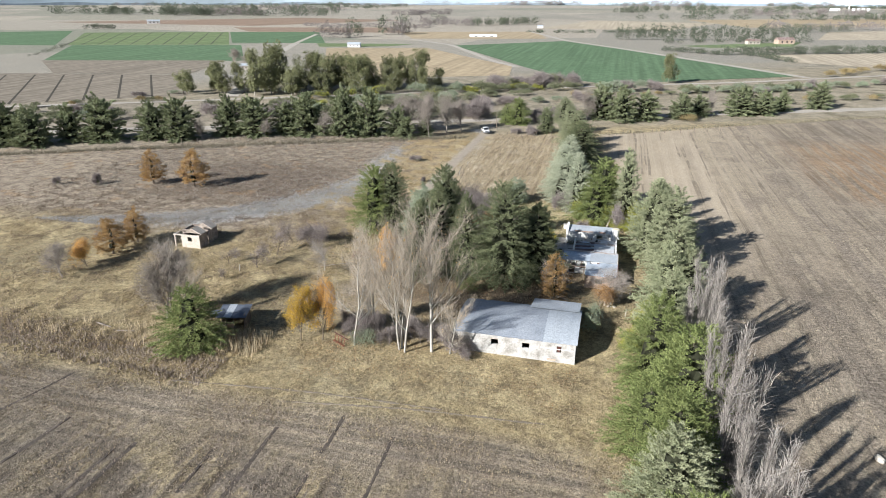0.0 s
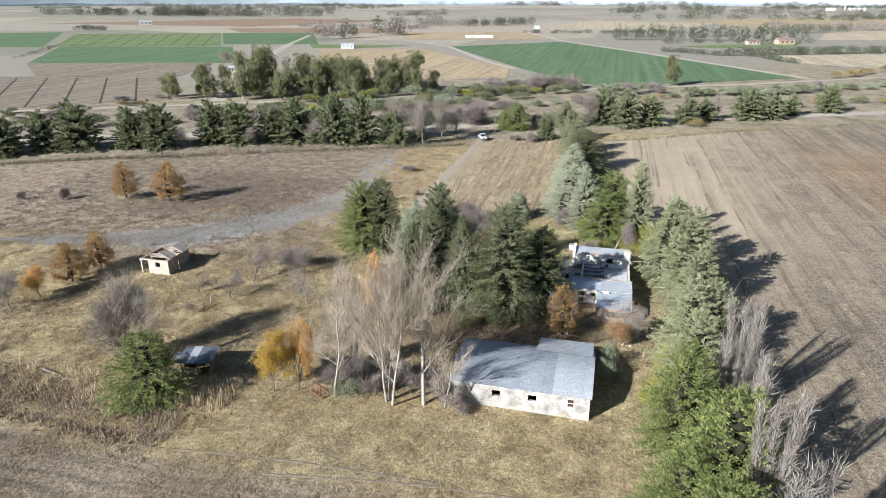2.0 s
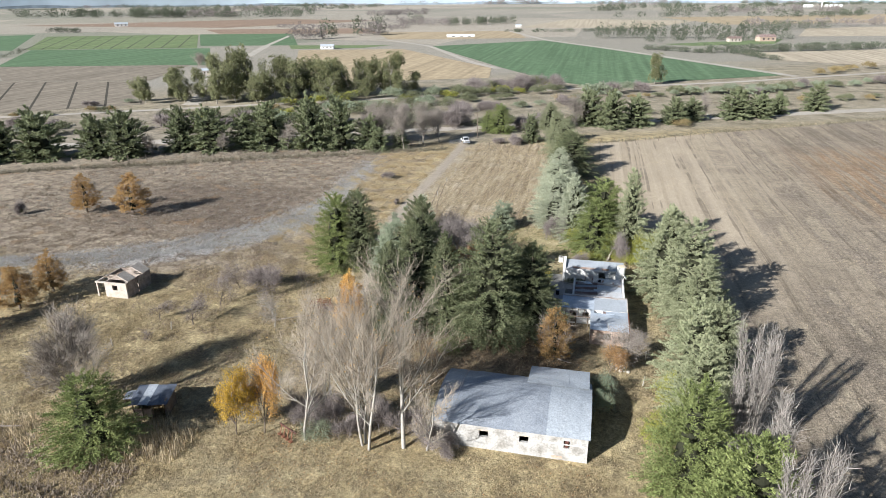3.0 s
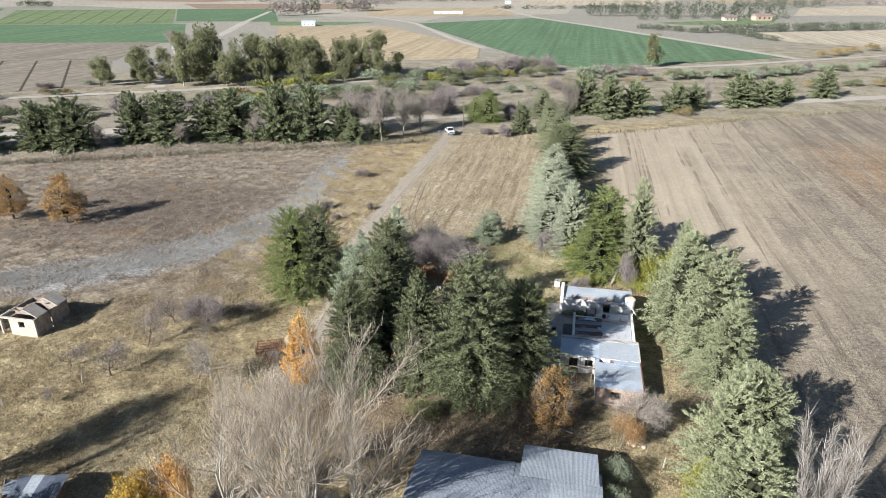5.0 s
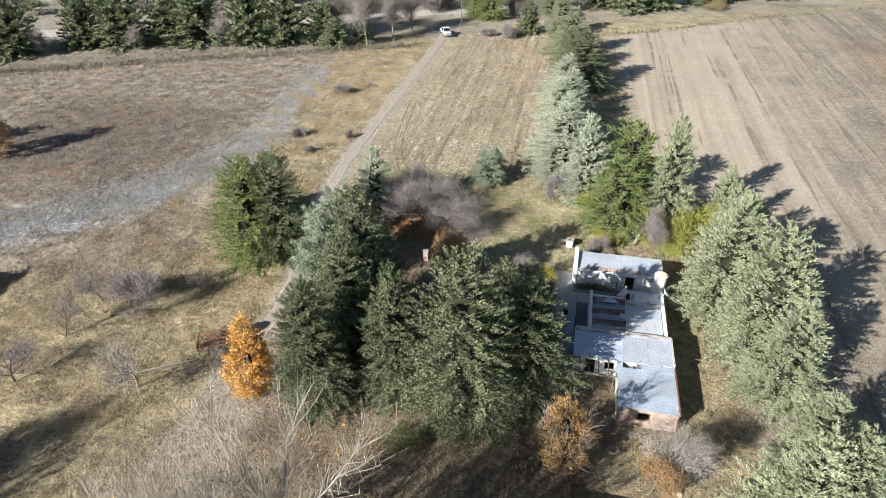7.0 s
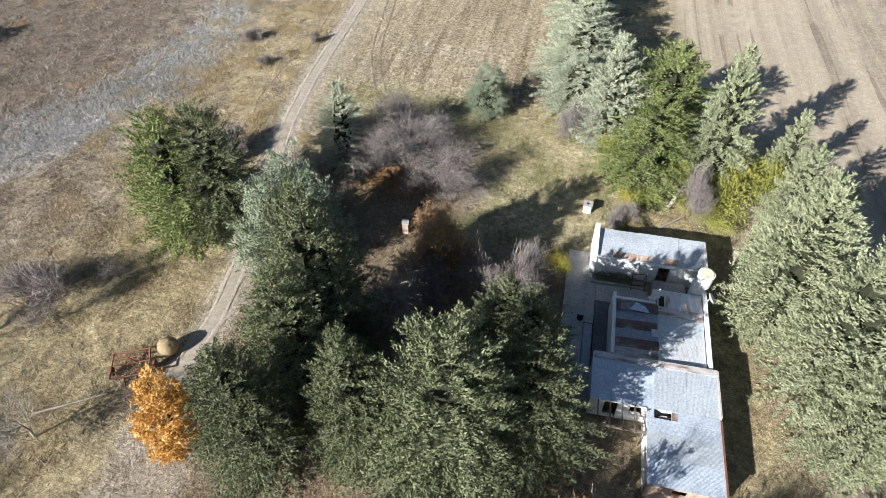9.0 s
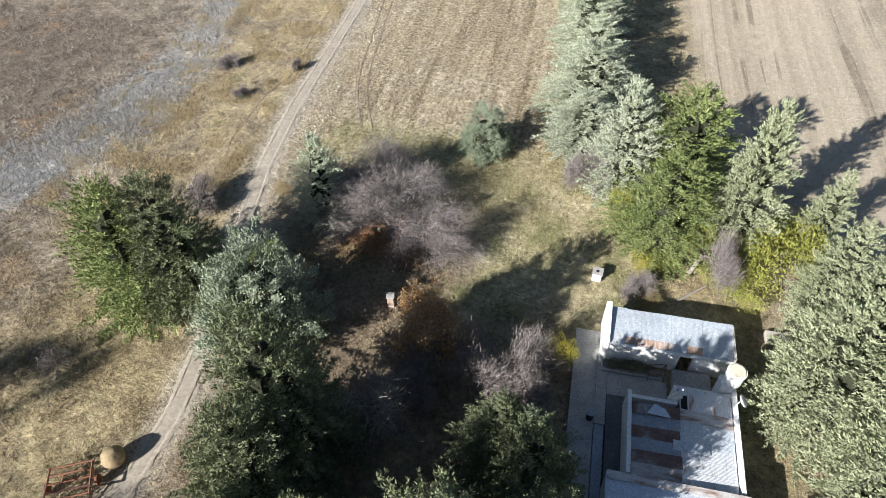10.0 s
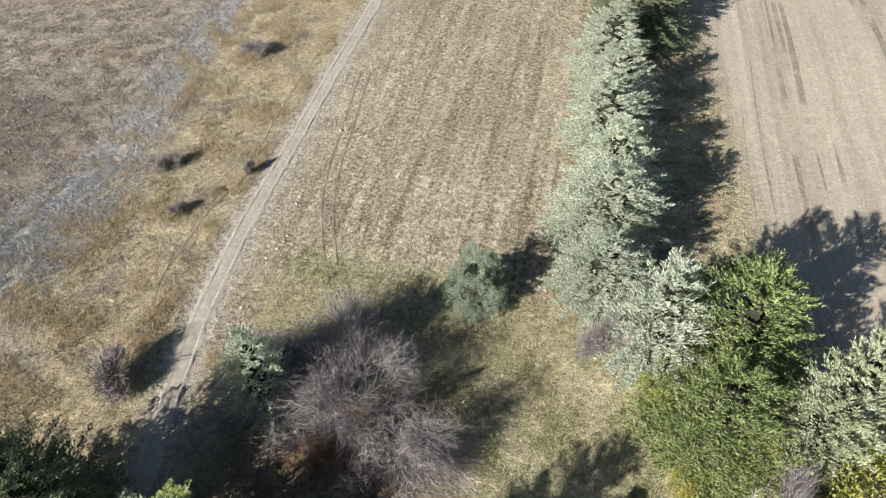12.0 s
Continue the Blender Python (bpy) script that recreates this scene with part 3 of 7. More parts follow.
field([(-560, 70), (-242, 214), (-185, 254), (-236, 326), (-316, 312), (-700, 205)], FALLOW, "grey-brown fallow field cut by drainage furrows")
field([(-236, 328), (-266, 412), (-388, 378), (-316, 314)], FALLOW, "grey-brown fallow field", 0.07)
field([(-252, 413), (-340, 556), (-488, 513), (-388, 380)], GREEN_A, "even green field of young winter wheat")
field([(-354, 558), (-489, 773), (-651, 708), (-495, 515)], GREEN_B, "green field crossed by dark furrows")
field([(-500, 505), (-552, 494), (-763, 690), (-699, 741)], GREEN_A, "green field of young winter wheat")
field([(-277, 602), (-367, 584), (-489, 776), (-379, 806)], GREEN_A, "green field of young winter wheat")
field([(-205, 578), (-190, 616), (-285, 600), (-262, 556)], GREEN_B, "narrow strip of green crop")
field([(-166, 570), (-67, 424), (-60, 372), (-150, 330), (-195, 421), (-250, 545)], OCHRE, "ochre stubble field")
field([(-150, 605), (-60, 425), (-28, 366), (-7, 346), (94, 410), (55, 488), (2, 594), (-58, 702)], GREEN_A, "large even green field of young winter wheat", 0.08)
field([(101, 565), (118, 502), (160, 474), (420, 640), (440, 760), (204, 612)], STRAW, "pale straw stubble field")
field([(50, 660), (174, 752), (148, 672), (75, 640)], GREEN_B, "narrow green strip of crop")
field([(-560, 900), (-340, 960), (-260, 820), (-470, 790)], BROWN, "brown ploughed field")
field([(-1000, 1000), (-700, 1400), (-420, 1300), (-560, 960)], BROWN, "brown ploughed field")
field([(-220, 700), (-280, 840), (-110, 900), (-80, 740)], OCHRE, "ochre stubble field")
field([(-120, 1000), (-60, 1400), (160, 1300), (60, 980)], STRAW, "pale straw stubble field")
field([(200, 800), (260, 1000), (620, 1200), (600, 900)], STRAW, "pale straw stubble field")
field([(180, 1120), (120, 1500), (700, 1800), (640, 1300)], OCHRE, "ochre stubble field")
for k in range(7):
    ribbon("furrow", [(-187.6 - 10.4 * k, 255.9 - 8.6 * k), (-239.6 - 15.6 * k, 324.8 - 4.3 * k)], 1.0, FURROW, "dark drainage furrow across the fallow field", "furrow", 0.10)
for k in range(10):
    a, b = Vector((-372 - 14 * k, 556 - 4.5 * k)), Vector((-492 - 16 * k, 765 - 6.5 * k))
    ribbon("furrow", [tuple(a), tuple(b)], 1.1, FURROW, "dark furrow across the green field", "furrow", 0.10)


# ---- plants ----
def unit(v):
    return v / np.maximum(np.linalg.norm(v, axis=-1, keepdims=True), 1e-9)


def sprays(pos, way, length, width, rng, curl=0.25):
    """Folded lance-shaped sprays at pos, pointing along way."""
    n = len(pos)
    side = unit(np.cross(way, rng.normal(size=(n, 3))))
    up = np.cross(side, way)
    L, W = length[:, None], width[:, None]
    mid = pos + way * L * 0.45
    v = np.stack([pos, mid + side * W * 0.5 + up * W * curl, pos + way * L, mid - side * W * 0.5 + up * W * curl], 1).reshape(-1, 3)
    k = np.arange(n)[:, None] * 4
    return v, np.concatenate([k + np.array([[0, 1, 2]]), k + np.array([[0, 2, 3]])])


def tubes(segs):
    """Tapered limbs from rows of (p, q, r at p, r at q)."""
    verts, faces, base = [], [], 0
    p = np.array([s[0] for s in segs]); q = np.array([s[1] for s in segs])
    r0 = np.array([s[2] for s in segs]); r1 = np.array([s[3] for s in segs])
    for sides, pick in ((6, r0 > 0.06), (3, r0 <= 0.06)):
        a, b, ra, rb = p[pick], q[pick], r0[pick][:, None], r1[pick][:, None]
        if not len(a):
            continue
        w = unit(b - a)
        ref = np.where(np.abs(w[:, 2:3]) > 0.9, np.array([[1.0, 0, 0]]), np.array([[0, 0, 1.0]]))
        u = unit(np.cross(w, ref)); v = np.cross(w, u)
        rings = []
        for c, rr in ((a, ra), (b + w * rb * 0.3, rb)):
            for i in range(sides):
                t = 2 * math.pi * i / sides
                rings.append(c + (u * math.cos(t) + v * math.sin(t)) * rr)
        vv = np.stack(rings, 1).reshape(-1, 3)
        k = np.arange(len(a))[:, None] * 2 * sides + base
        for i in range(sides):
            j = (i + 1) % sides
            faces.append(k + np.array([[i, j, sides + j, sides + i]]))
        verts.append(vv)
        base += len(vv)
    return np.concatenate(verts), np.concatenate(faces)


def grow(rng, p, d, length, r, depth, spec, out, tips):
    n = spec["segs"][depth]
    for i in range(n):
        d = d + rng.normal(size=3) * spec["bend"] + np.array([0, 0, spec["up"][depth]])
        d = d / np.linalg.norm(d)
        q = p + d * length / n
        r1 = r * (1 - 0.75 / n) if depth == 0 else r * (1 - 0.6 / n)
        out.append((p, q, r, r1))
        p, r = q, r1
        if depth + 1 < len(spec["segs"]) and (i + 1) / n > spec["bare"][depth]:
            for _ in range(spec["kids"][depth]):
                a = rng.uniform(0, 2 * math.pi)
                u = np.cross(d, [math.cos(a), math.sin(a), 0.3])
                u = u / np.linalg.norm(u)
                ang = radians(spec["spread"][depth] * rng.uniform(0.7, 1.25))
                k = d * math.cos(ang) + u * math.sin(ang)
                fall = 1.0 - 0.45 * (i + 1) / n if depth == 0 else 1.0
                grow(rng, p, k, length * spec["ratio"][depth] * rng.uniform(0.7, 1.15) * fall, max(r * 0.62, spec.get("thin", 0.012)), depth + 1, spec, out, tips)
    tips.append(p)


def skeleton(seed, h, r, spec):
    """Limbs and twig tips, fitted to height h and crown radius r."""
    rng = np.random.default_rng(seed)
    out, tips = [], []
    for stem in range(spec.get("stems", 1)):
        lean = rng.normal(size=3) * spec.get("lean", 0.05)
        grow(rng, np.array([lean[0], lean[1], 0.0]) * spec.get("apart", 1.0), np.array([lean[0], lean[1], 1.0]), spec["first"], spec["trunk"], 0, spec, out, tips)
    tips = np.array(tips)
    top = max(s[1][2] for s in out)
    wide = np.percentile([np.hypot(s[1][0], s[1][1]) for s in out], 96)
    f = np.array([r / wide, r / wide, h / top])
    return [(a * f, b * f, ra, rb) for a, b, ra, rb in out], tips * f


def darts(pos, way, length, width, rng, face=None):
    """Single narrow leaf blades, their flats turned towards face."""
    n = len(pos)
    ref = rng.normal(size=(n, 3)) if face is None else face + rng.normal(size=(n, 3)) * 0.48
    side = unit(np.cross(way, ref)) * (width * 0.5)[:, None]
    v = np.stack([pos - side, pos + side, pos + way * length[:, None]], 1).reshape(-1, 3)
    return v, np.arange(n * 3).reshape(-1, 3)


def bushy(seed, h, r, branches, bunches, per, size, shape=0.6, lift=(0.0, 40.0), skirt=0.05, fan=0.34, rag=0.2, puff=0.26, core=0.45):
    """A broad crown: limbs all round, each with bunches of short leaves."""
    rng = np.random.default_rng(seed)
    P, W = [], []
    lean = rng.normal(size=2) * 0.015
    lumps = [(rng.uniform(0, 2 * math.pi), rng.uniform(0.05, 0.9), rng.uniform(0.80, 1.12)) for _ in range(22)]
    for _ in range(branches):
        f = 1 - math.sqrt(1 - rng.uniform(0, 0.985))
        z = h * (skirt + (0.96 - skirt) * f)
        a = rng.uniform(0, 2 * math.pi)
        near = min(lumps, key=lambda q: abs(math.remainder(q[0] - a, 2 * math.pi)) * 0.8 + abs(q[1] - f) * 3)
        L = r * ((1 - f) ** shape + 0.02) * min(1.0, 0.70 + 2.2 * f) * rng.uniform(1 - rag, 1.06) * near[2]
        e = radians(lift[0] + (lift[1] - lift[0]) * f + rng.normal() * 8)
        d = np.array([math.cos(a) * math.cos(e), math.sin(a) * math.cos(e), math.sin(e)])
        s_ = np.array([-math.sin(a), math.cos(a), 0.0])
        up = np.cross(d, s_)
        up = up if up[2] > 0 else -up
        for _b in range(max(2, int(bunches * (0.3 + 0.7 * L / r)))):
            s = rng.uniform(0.36, 1.0) ** 0.62
            lat = rng.uniform(-1, 1) * fan * L * (1.06 - s)
            c = np.array([lean[0] * z, lean[1] * z, z]) + d * L * s + s_ * lat + up * rng.normal() * 0.12
            c[2] -= 0.10 * L * s * s
            n = per
            g = puff * rng.uniform(0.7, 1.3)
            q = rng.normal(size=(n, 3)) * g
            q += d * (rng.uniform(-0.6, 1.2, n) * g)[:, None]
            way = d * 0.7 + s_ * (0.5 * np.sign(lat)) + up * 0.45 + rng.normal(size=(n, 3)) * 0.45
            q *= 1.25 - 0.75 * s
            P.append(c + q * np.array([1, 1, 0.55])), W.append(unit(way))
    n = per * 3
    P.append(np.stack([rng.normal(size=n) * 0.12, rng.normal(size=n) * 0.12, h * rng.uniform(0.9, 0.985, n)], 1)), W.append(unit(rng.normal(size=(n, 3)) * 0.5 + np.array([0, 0, 1.0])))
    P, W = np.concatenate(P), np.concatenate(W)
    P[:, 2] = np.maximum(P[:, 2], 0.12)
    ln = size * rng.uniform(0.65, 1.35, len(P))
    out = unit(P * np.array([1, 1, 0])) + np.array([0, 0, 0.75])
    v, f = darts(P, W, ln, ln * rng.uniform(0.42, 0.66, len(P)), rng, unit(out))
    # an added dark hull: the shade of the crown's inner wood and needles as a solid
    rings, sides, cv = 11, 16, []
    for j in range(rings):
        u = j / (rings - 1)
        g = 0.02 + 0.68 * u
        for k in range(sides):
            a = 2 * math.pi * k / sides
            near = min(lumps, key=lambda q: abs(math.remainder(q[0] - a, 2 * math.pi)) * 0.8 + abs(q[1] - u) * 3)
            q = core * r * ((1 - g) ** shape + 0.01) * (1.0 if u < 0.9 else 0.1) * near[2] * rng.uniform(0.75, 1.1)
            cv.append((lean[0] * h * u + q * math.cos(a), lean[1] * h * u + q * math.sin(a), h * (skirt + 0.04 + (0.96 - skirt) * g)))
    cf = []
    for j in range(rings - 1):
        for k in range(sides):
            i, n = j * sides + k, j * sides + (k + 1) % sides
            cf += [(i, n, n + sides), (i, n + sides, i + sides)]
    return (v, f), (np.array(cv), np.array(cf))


def conifer(seed, h, r, boughs, size, shape=0.8, lift=(-8.0, 45.0), skirt=0.03, fan=0.38, rag=0.3, core=0.45, lets=15, blades=12, droop=0.16, slim=0.40, tuft=0.30):
    """A conifer's foliage: drooping boughs in layers, each a fan of branchlets feathered with narrow blades."""
    rng = np.random.default_rng(seed)
    P, W, S = [], [], []
    lean = rng.normal(size=2) * 0.02
    lumps = [(rng.uniform(0, 2 * math.pi), rng.uniform(0.02, 0.95), rng.uniform(0.74, 1.14)) for _ in range(26)]

    def reach(f, a):
        near = min(lumps, key=lambda q: abs(math.remainder(q[0] - a, 2 * math.pi)) * 0.8 + abs(q[1] - f) * 3)
        return r * ((1 - f) ** shape + 0.03) * min(1.0, 0.66 + 2.6 * f) * near[2]

    for i in range(boughs):
        f = 0.985 * (1 - (1 - (i + rng.uniform(0, 1)) / boughs) ** 0.62)
        a = 2.39996 * i + rng.normal() * 0.25
        L = reach(f, a) * rng.uniform(1 - rag, 1.08)
        z = h * (skirt + (0.965 - skirt) * f)
        e = radians(lift[0] + (lift[1] - lift[0]) * f + rng.normal() * 9)
        d = np.array([math.cos(a) * math.cos(e), math.sin(a) * math.cos(e), math.sin(e)])
        side = np.array([-math.sin(a), math.cos(a), 0.0])
        up = np.cross(d, side)
        up = up if up[2] > 0 else -up
        n = max(5, int(lets * (0.35 + 0.65 * L / r)))
        u = np.linspace(0.42, 1.0, n) + rng.normal(size=n) * 0.02
        hold = np.array([lean[0] * z, lean[1] * z, z]) + d * (L * u)[:, None] + up * (rng.normal(size=n) * 0.06)[:, None]
        hold[:, 2] -= droop * L * u ** 2
        sign = np.where(np.arange(n) % 2, 1.0, -1.0)
        way = unit(d * rng.uniform(0.6, 1.0, (n, 1)) + side * (sign * rng.uniform(0.35, 1.0, n) * np.clip(1.25 - u, 0.2, 1))[:, None] + up * (rng.normal(size=n) * 0.22 + 0.16)[:, None])
        ln = fan * L * (1.12 - u) * rng.uniform(0.6, 1.3, n) + tuft
        t = (np.arange(blades) + 0.4) / blades
        flat = unit(np.cross(way, up + rng.normal(size=(n, 3)) * 0.25))
        p = hold[:, None] + way[:, None] * (ln[:, None] * t)[:, :, None] + rng.normal(size=(n, blades, 3)) * 0.035
        p[:, :, 2] -= 0.22 * ln[:, None] * t ** 2
        flip = np.where(np.arange(blades) % 2, 1.0, -1.0) * np.clip(1.15 - t, 0.1, 1) * 0.75
        w = way[:, None] * 0.8 + flat[:, None] * flip[None, :, None] + up * 0.15 + rng.normal(size=(n, blades, 3)) * 0.22
        P.append(p.reshape(-1, 3)), W.append(unit(w.reshape(-1, 3))), S.append((size * (1.15 - 0.45 * t)[None] * rng.uniform(0.75, 1.25, (n, blades))).ravel())
    n = 60
    P.append(np.stack([lean[0] * h + rng.normal(size=n) * 0.07, lean[1] * h + rng.normal(size=n) * 0.07, h * rng.uniform(0.9, 0.985, n)], 1)), W.append(unit(rng.normal(size=(n, 3)) * 0.4 + np.array([0, 0, 1.0]))), S.append(np.full(n, size))
    P, W, S = np.concatenate(P), np.concatenate(W), np.concatenate(S)
    P[:, 2] = np.maximum(P[:, 2], 0.12)
    out = unit(P * np.array([1, 1, 0])) + np.array([0, 0, 0.9])
    v, f = darts(P, W, S, S * slim * rng.uniform(0.8, 1.25, len(S)), rng, unit(out))
    # an added near-black hull, shade among old wood and needles put into its colour
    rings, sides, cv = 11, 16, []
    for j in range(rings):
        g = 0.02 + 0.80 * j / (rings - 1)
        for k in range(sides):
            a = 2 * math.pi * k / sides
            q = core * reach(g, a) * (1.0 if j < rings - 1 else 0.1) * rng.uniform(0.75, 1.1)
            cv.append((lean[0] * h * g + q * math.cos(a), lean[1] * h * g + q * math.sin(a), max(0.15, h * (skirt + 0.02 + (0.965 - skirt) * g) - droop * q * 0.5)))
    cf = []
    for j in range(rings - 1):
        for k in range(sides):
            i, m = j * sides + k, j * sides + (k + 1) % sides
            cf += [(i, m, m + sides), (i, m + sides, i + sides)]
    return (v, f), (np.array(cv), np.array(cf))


def twigs(seed, tips, per, length, width, out=0.6, up=0.35, jitter=0.25):
    """Thin twigs in brooms round the limbs' ends."""
    rng = np.random.default_rng(seed)
    P = np.repeat(tips, per, 0)
    c = np.array([0, 0, tips[:, 2].mean() * 0.6])
    W = unit(unit(P - c) * out + rng.normal(size=P.shape) * 0.55 + np.array([0, 0, up]))
    P = P + rng.normal(size=P.shape) * jitter
    P[:, 2] = np.maximum(P[:, 2], 0.1)
    ln = length * rng.uniform(0.5, 1.4, len(P))
    return darts(P, W, ln, width * rng.uniform(0.7, 1.3, len(P)), rng)


def clumps(seed, centres, spread, per, size, keep=1.0):
    """Leaves scattered round twig tips."""
    rng = np.random.default_rng(seed)
    c = centres[rng.uniform(size=len(centres)) < keep]
    P = np.repeat(c, per, 0) + rng.normal(size=(len(c) * per, 3)) * spread
    P[:, 2] = np.maximum(P[:, 2], 0.1)
    W = unit(rng.normal(size=P.shape) + np.array([0, 0, 0.3]))
    ln = size * rng.uniform(0.6, 1.4, len(P))
    return sprays(P, W, ln, ln * 0.75, rng)


def fuse(*pieces):
    """Several (verts, faces) as one."""
    verts, faces, base = [], [], 0
    for v, f in pieces:
        verts.append(v)
        faces += (f + base).tolist() if not isinstance(f, list) else f
        base += len(v)
    return np.concatenate(verts), faces


def lobes(seed, centres, count, radius, per, size):
    """A tall broadleaf crown: many hanging lobes of leaves, with gaps between them."""
    rng = np.random.default_rng(seed)
    P, W = [], []
    for c in centres[rng.integers(0, len(centres), count)]:
        q = radius * rng.uniform(0.7, 1.3)
        d = unit(rng.normal(size=(per, 3)))
        P.append(c + d * rng.uniform(0.5, 1.05, (per, 1)) * np.array([q, q, 1.35 * q])), W.append(unit(d * 0.6 + rng.normal(size=d.shape) * 0.6))
    P, W = np.concatenate(P), np.concatenate(W)
    P[:, 2] = np.maximum(P[:, 2], 0.2)
    ln = size * rng.uniform(0.6, 1.4, len(P))
    return darts(P, W, ln, ln * 0.6, rng, unit(P * np.array([1, 1, 0]) + np.array([0, 0, 4.0])))


def heap(seed, h, r, lobes, per, size):
    """A shrub's leaves: uneven overlapping lobes with a broken outline."""
    rng = np.random.default_rng(seed)
    P, W = [], []
    for _ in range(lobes):
        a, q = rng.uniform(0, 2 * math.pi), r * math.sqrt(rng.uniform(0, 0.55))
        lh = h * rng.uniform(0.35, 0.80) * (1 - 0.45 * q / r)
        lr = r * rng.uniform(0.25, 0.45)
        d = unit(rng.normal(size=(per, 3)))
        d[:, 2] = np.abs(d[:, 2]) * 1.1 - 0.25
        k = rng.uniform(0.55, 1.12, per)[:, None]
        P.append(np.array([math.cos(a) * q, math.sin(a) * q, lh * 0.75]) + d * k * np.array([lr, lr, max(lh * 0.5, lr * 0.6)]))
        W.append(unit(d + rng.normal(size=(per, 3)) * 0.6 + np.array([0, 0, 0.4])))
    P, W = np.concatenate(P), np.concatenate(W)
    P[:, 2] = np.clip(P[:, 2], 0.08, h)
    ln = size * rng.uniform(0.6, 1.4, len(P))
    return sprays(P, W, ln, ln * 0.5, rng)


SPREADING = dict(segs=(3, 5, 3, 3), kids=(3, 2, 2), bare=(0.1, 0.1, 0.1), spread=(48, 42, 40), ratio=(1.1, 0.55, 0.55), up=(0.0, 0.0, 0.01, 0.02), bend=0.15, first=2.6, trunk=0.15, thin=0.018, stems=5, lean=0.65, apart=0.8)
FRUIT = dict(segs=(3, 4, 3), kids=(3, 3), bare=(0.3, 0.1), spread=(50, 45), ratio=(0.95, 0.6), up=(0.0, 0.04, 0.06), bend=0.2, first=1.6, trunk=0.10, thin=0.02)
PLANE = dict(segs=(7, 6, 4), kids=(2, 3), bare=(0.2, 0.15), spread=(44, 40), ratio=(0.80, 0.38), up=(0.03, 0.09, 0.12), bend=0.06, first=12.0, trunk=0.13, thin=0.011, lean=0.08)
PLANE_MANY = dict(PLANE, kids=(1, 3), stems=4, apart=4.0, lean=0.16, trunk=0.13)
LOMBARDY = dict(segs=(8, 6), kids=(6,), bare=(0.03,), spread=(22,), ratio=(0.40,), up=(0.05, 0.26), bend=0.035, first=10.0, trunk=0.08, thin=0.013, stems=4, apart=2.5, lean=0.13)
ROUND = dict(segs=(4, 4, 3), kids=(4, 3), bare=(0.2, 0.1), spread=(44, 42), ratio=(0.8, 0.6), up=(0.03, 0.05, 0.05), bend=0.12, first=3.5, trunk=0.13, thin=0.02)
TALL = dict(segs=(6, 4, 3), kids=(3, 2), bare=(0.25, 0.1), spread=(42, 42), ratio=(0.48, 0.5), up=(0.03, 0.1, 0.05), bend=0.12, first=10.0, trunk=0.25, thin=0.04)

KINDS, COUNT = {}, {}


def kind(key, name, label, category, h, r, wood=None, wood_mat=None, crowns=()):
    """Builds a plant once; plant() sets it down."""
    ob = thing(name, label, category)
    if wood:
        v, f = tubes(wood)
        link_mesh("trunk", v, f, wood_mat, ob, True)
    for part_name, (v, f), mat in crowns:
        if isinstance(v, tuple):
            # added hull whose dark colour imitates the shade between the boughs
            link_mesh("inner_wood", *f, CROWN_SHADE, ob)
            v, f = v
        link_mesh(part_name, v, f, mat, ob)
    KINDS[key] = (ob, h, r)
    COUNT[key] = 0


def plant(key, x, y, h, r, turn=None):
    ob, h0, r0 = KINDS[key]
    COUNT[key] += 1
    turn = (COUNT[key] * 137.5 + x * 31) % 360 if turn is None else turn
    m = pose(x, y, hill(x, y) - 0.06 if -165 < x < 65 and 15 < y < 245 else -0.06, 0, 0, turn) @ Matrix.Diagonal((r / r0, r / r0, h / h0, 1))
    if COUNT[key] > 1:
        ob = copy_thing(ob, m)
    ob.matrix_basis = m
    return ob


def stem(h, r0, seed=0, lean=0.02):
    rng = np.random.default_rng(seed)
    p, out = np.zeros(3), []
    for i in range(6):
        q = p + np.array([rng.normal() * lean * h / 6, rng.normal() * lean * h / 6, h / 6])
        out.append((p, q, r0 * (1 - i / 6.6), r0 * (1 - (i + 1) / 6.6)))
        p = q
    return out


for i in (0, 1, 2):
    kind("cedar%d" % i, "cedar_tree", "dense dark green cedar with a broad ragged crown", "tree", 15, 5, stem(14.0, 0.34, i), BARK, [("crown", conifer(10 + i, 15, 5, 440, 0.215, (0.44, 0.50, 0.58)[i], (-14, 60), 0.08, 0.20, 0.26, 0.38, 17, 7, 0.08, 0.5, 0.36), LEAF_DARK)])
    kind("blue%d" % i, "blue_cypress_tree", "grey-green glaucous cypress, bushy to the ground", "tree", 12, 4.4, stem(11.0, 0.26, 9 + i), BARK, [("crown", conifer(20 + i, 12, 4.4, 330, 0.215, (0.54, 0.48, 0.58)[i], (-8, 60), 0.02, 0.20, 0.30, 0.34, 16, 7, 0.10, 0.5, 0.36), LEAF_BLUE)])
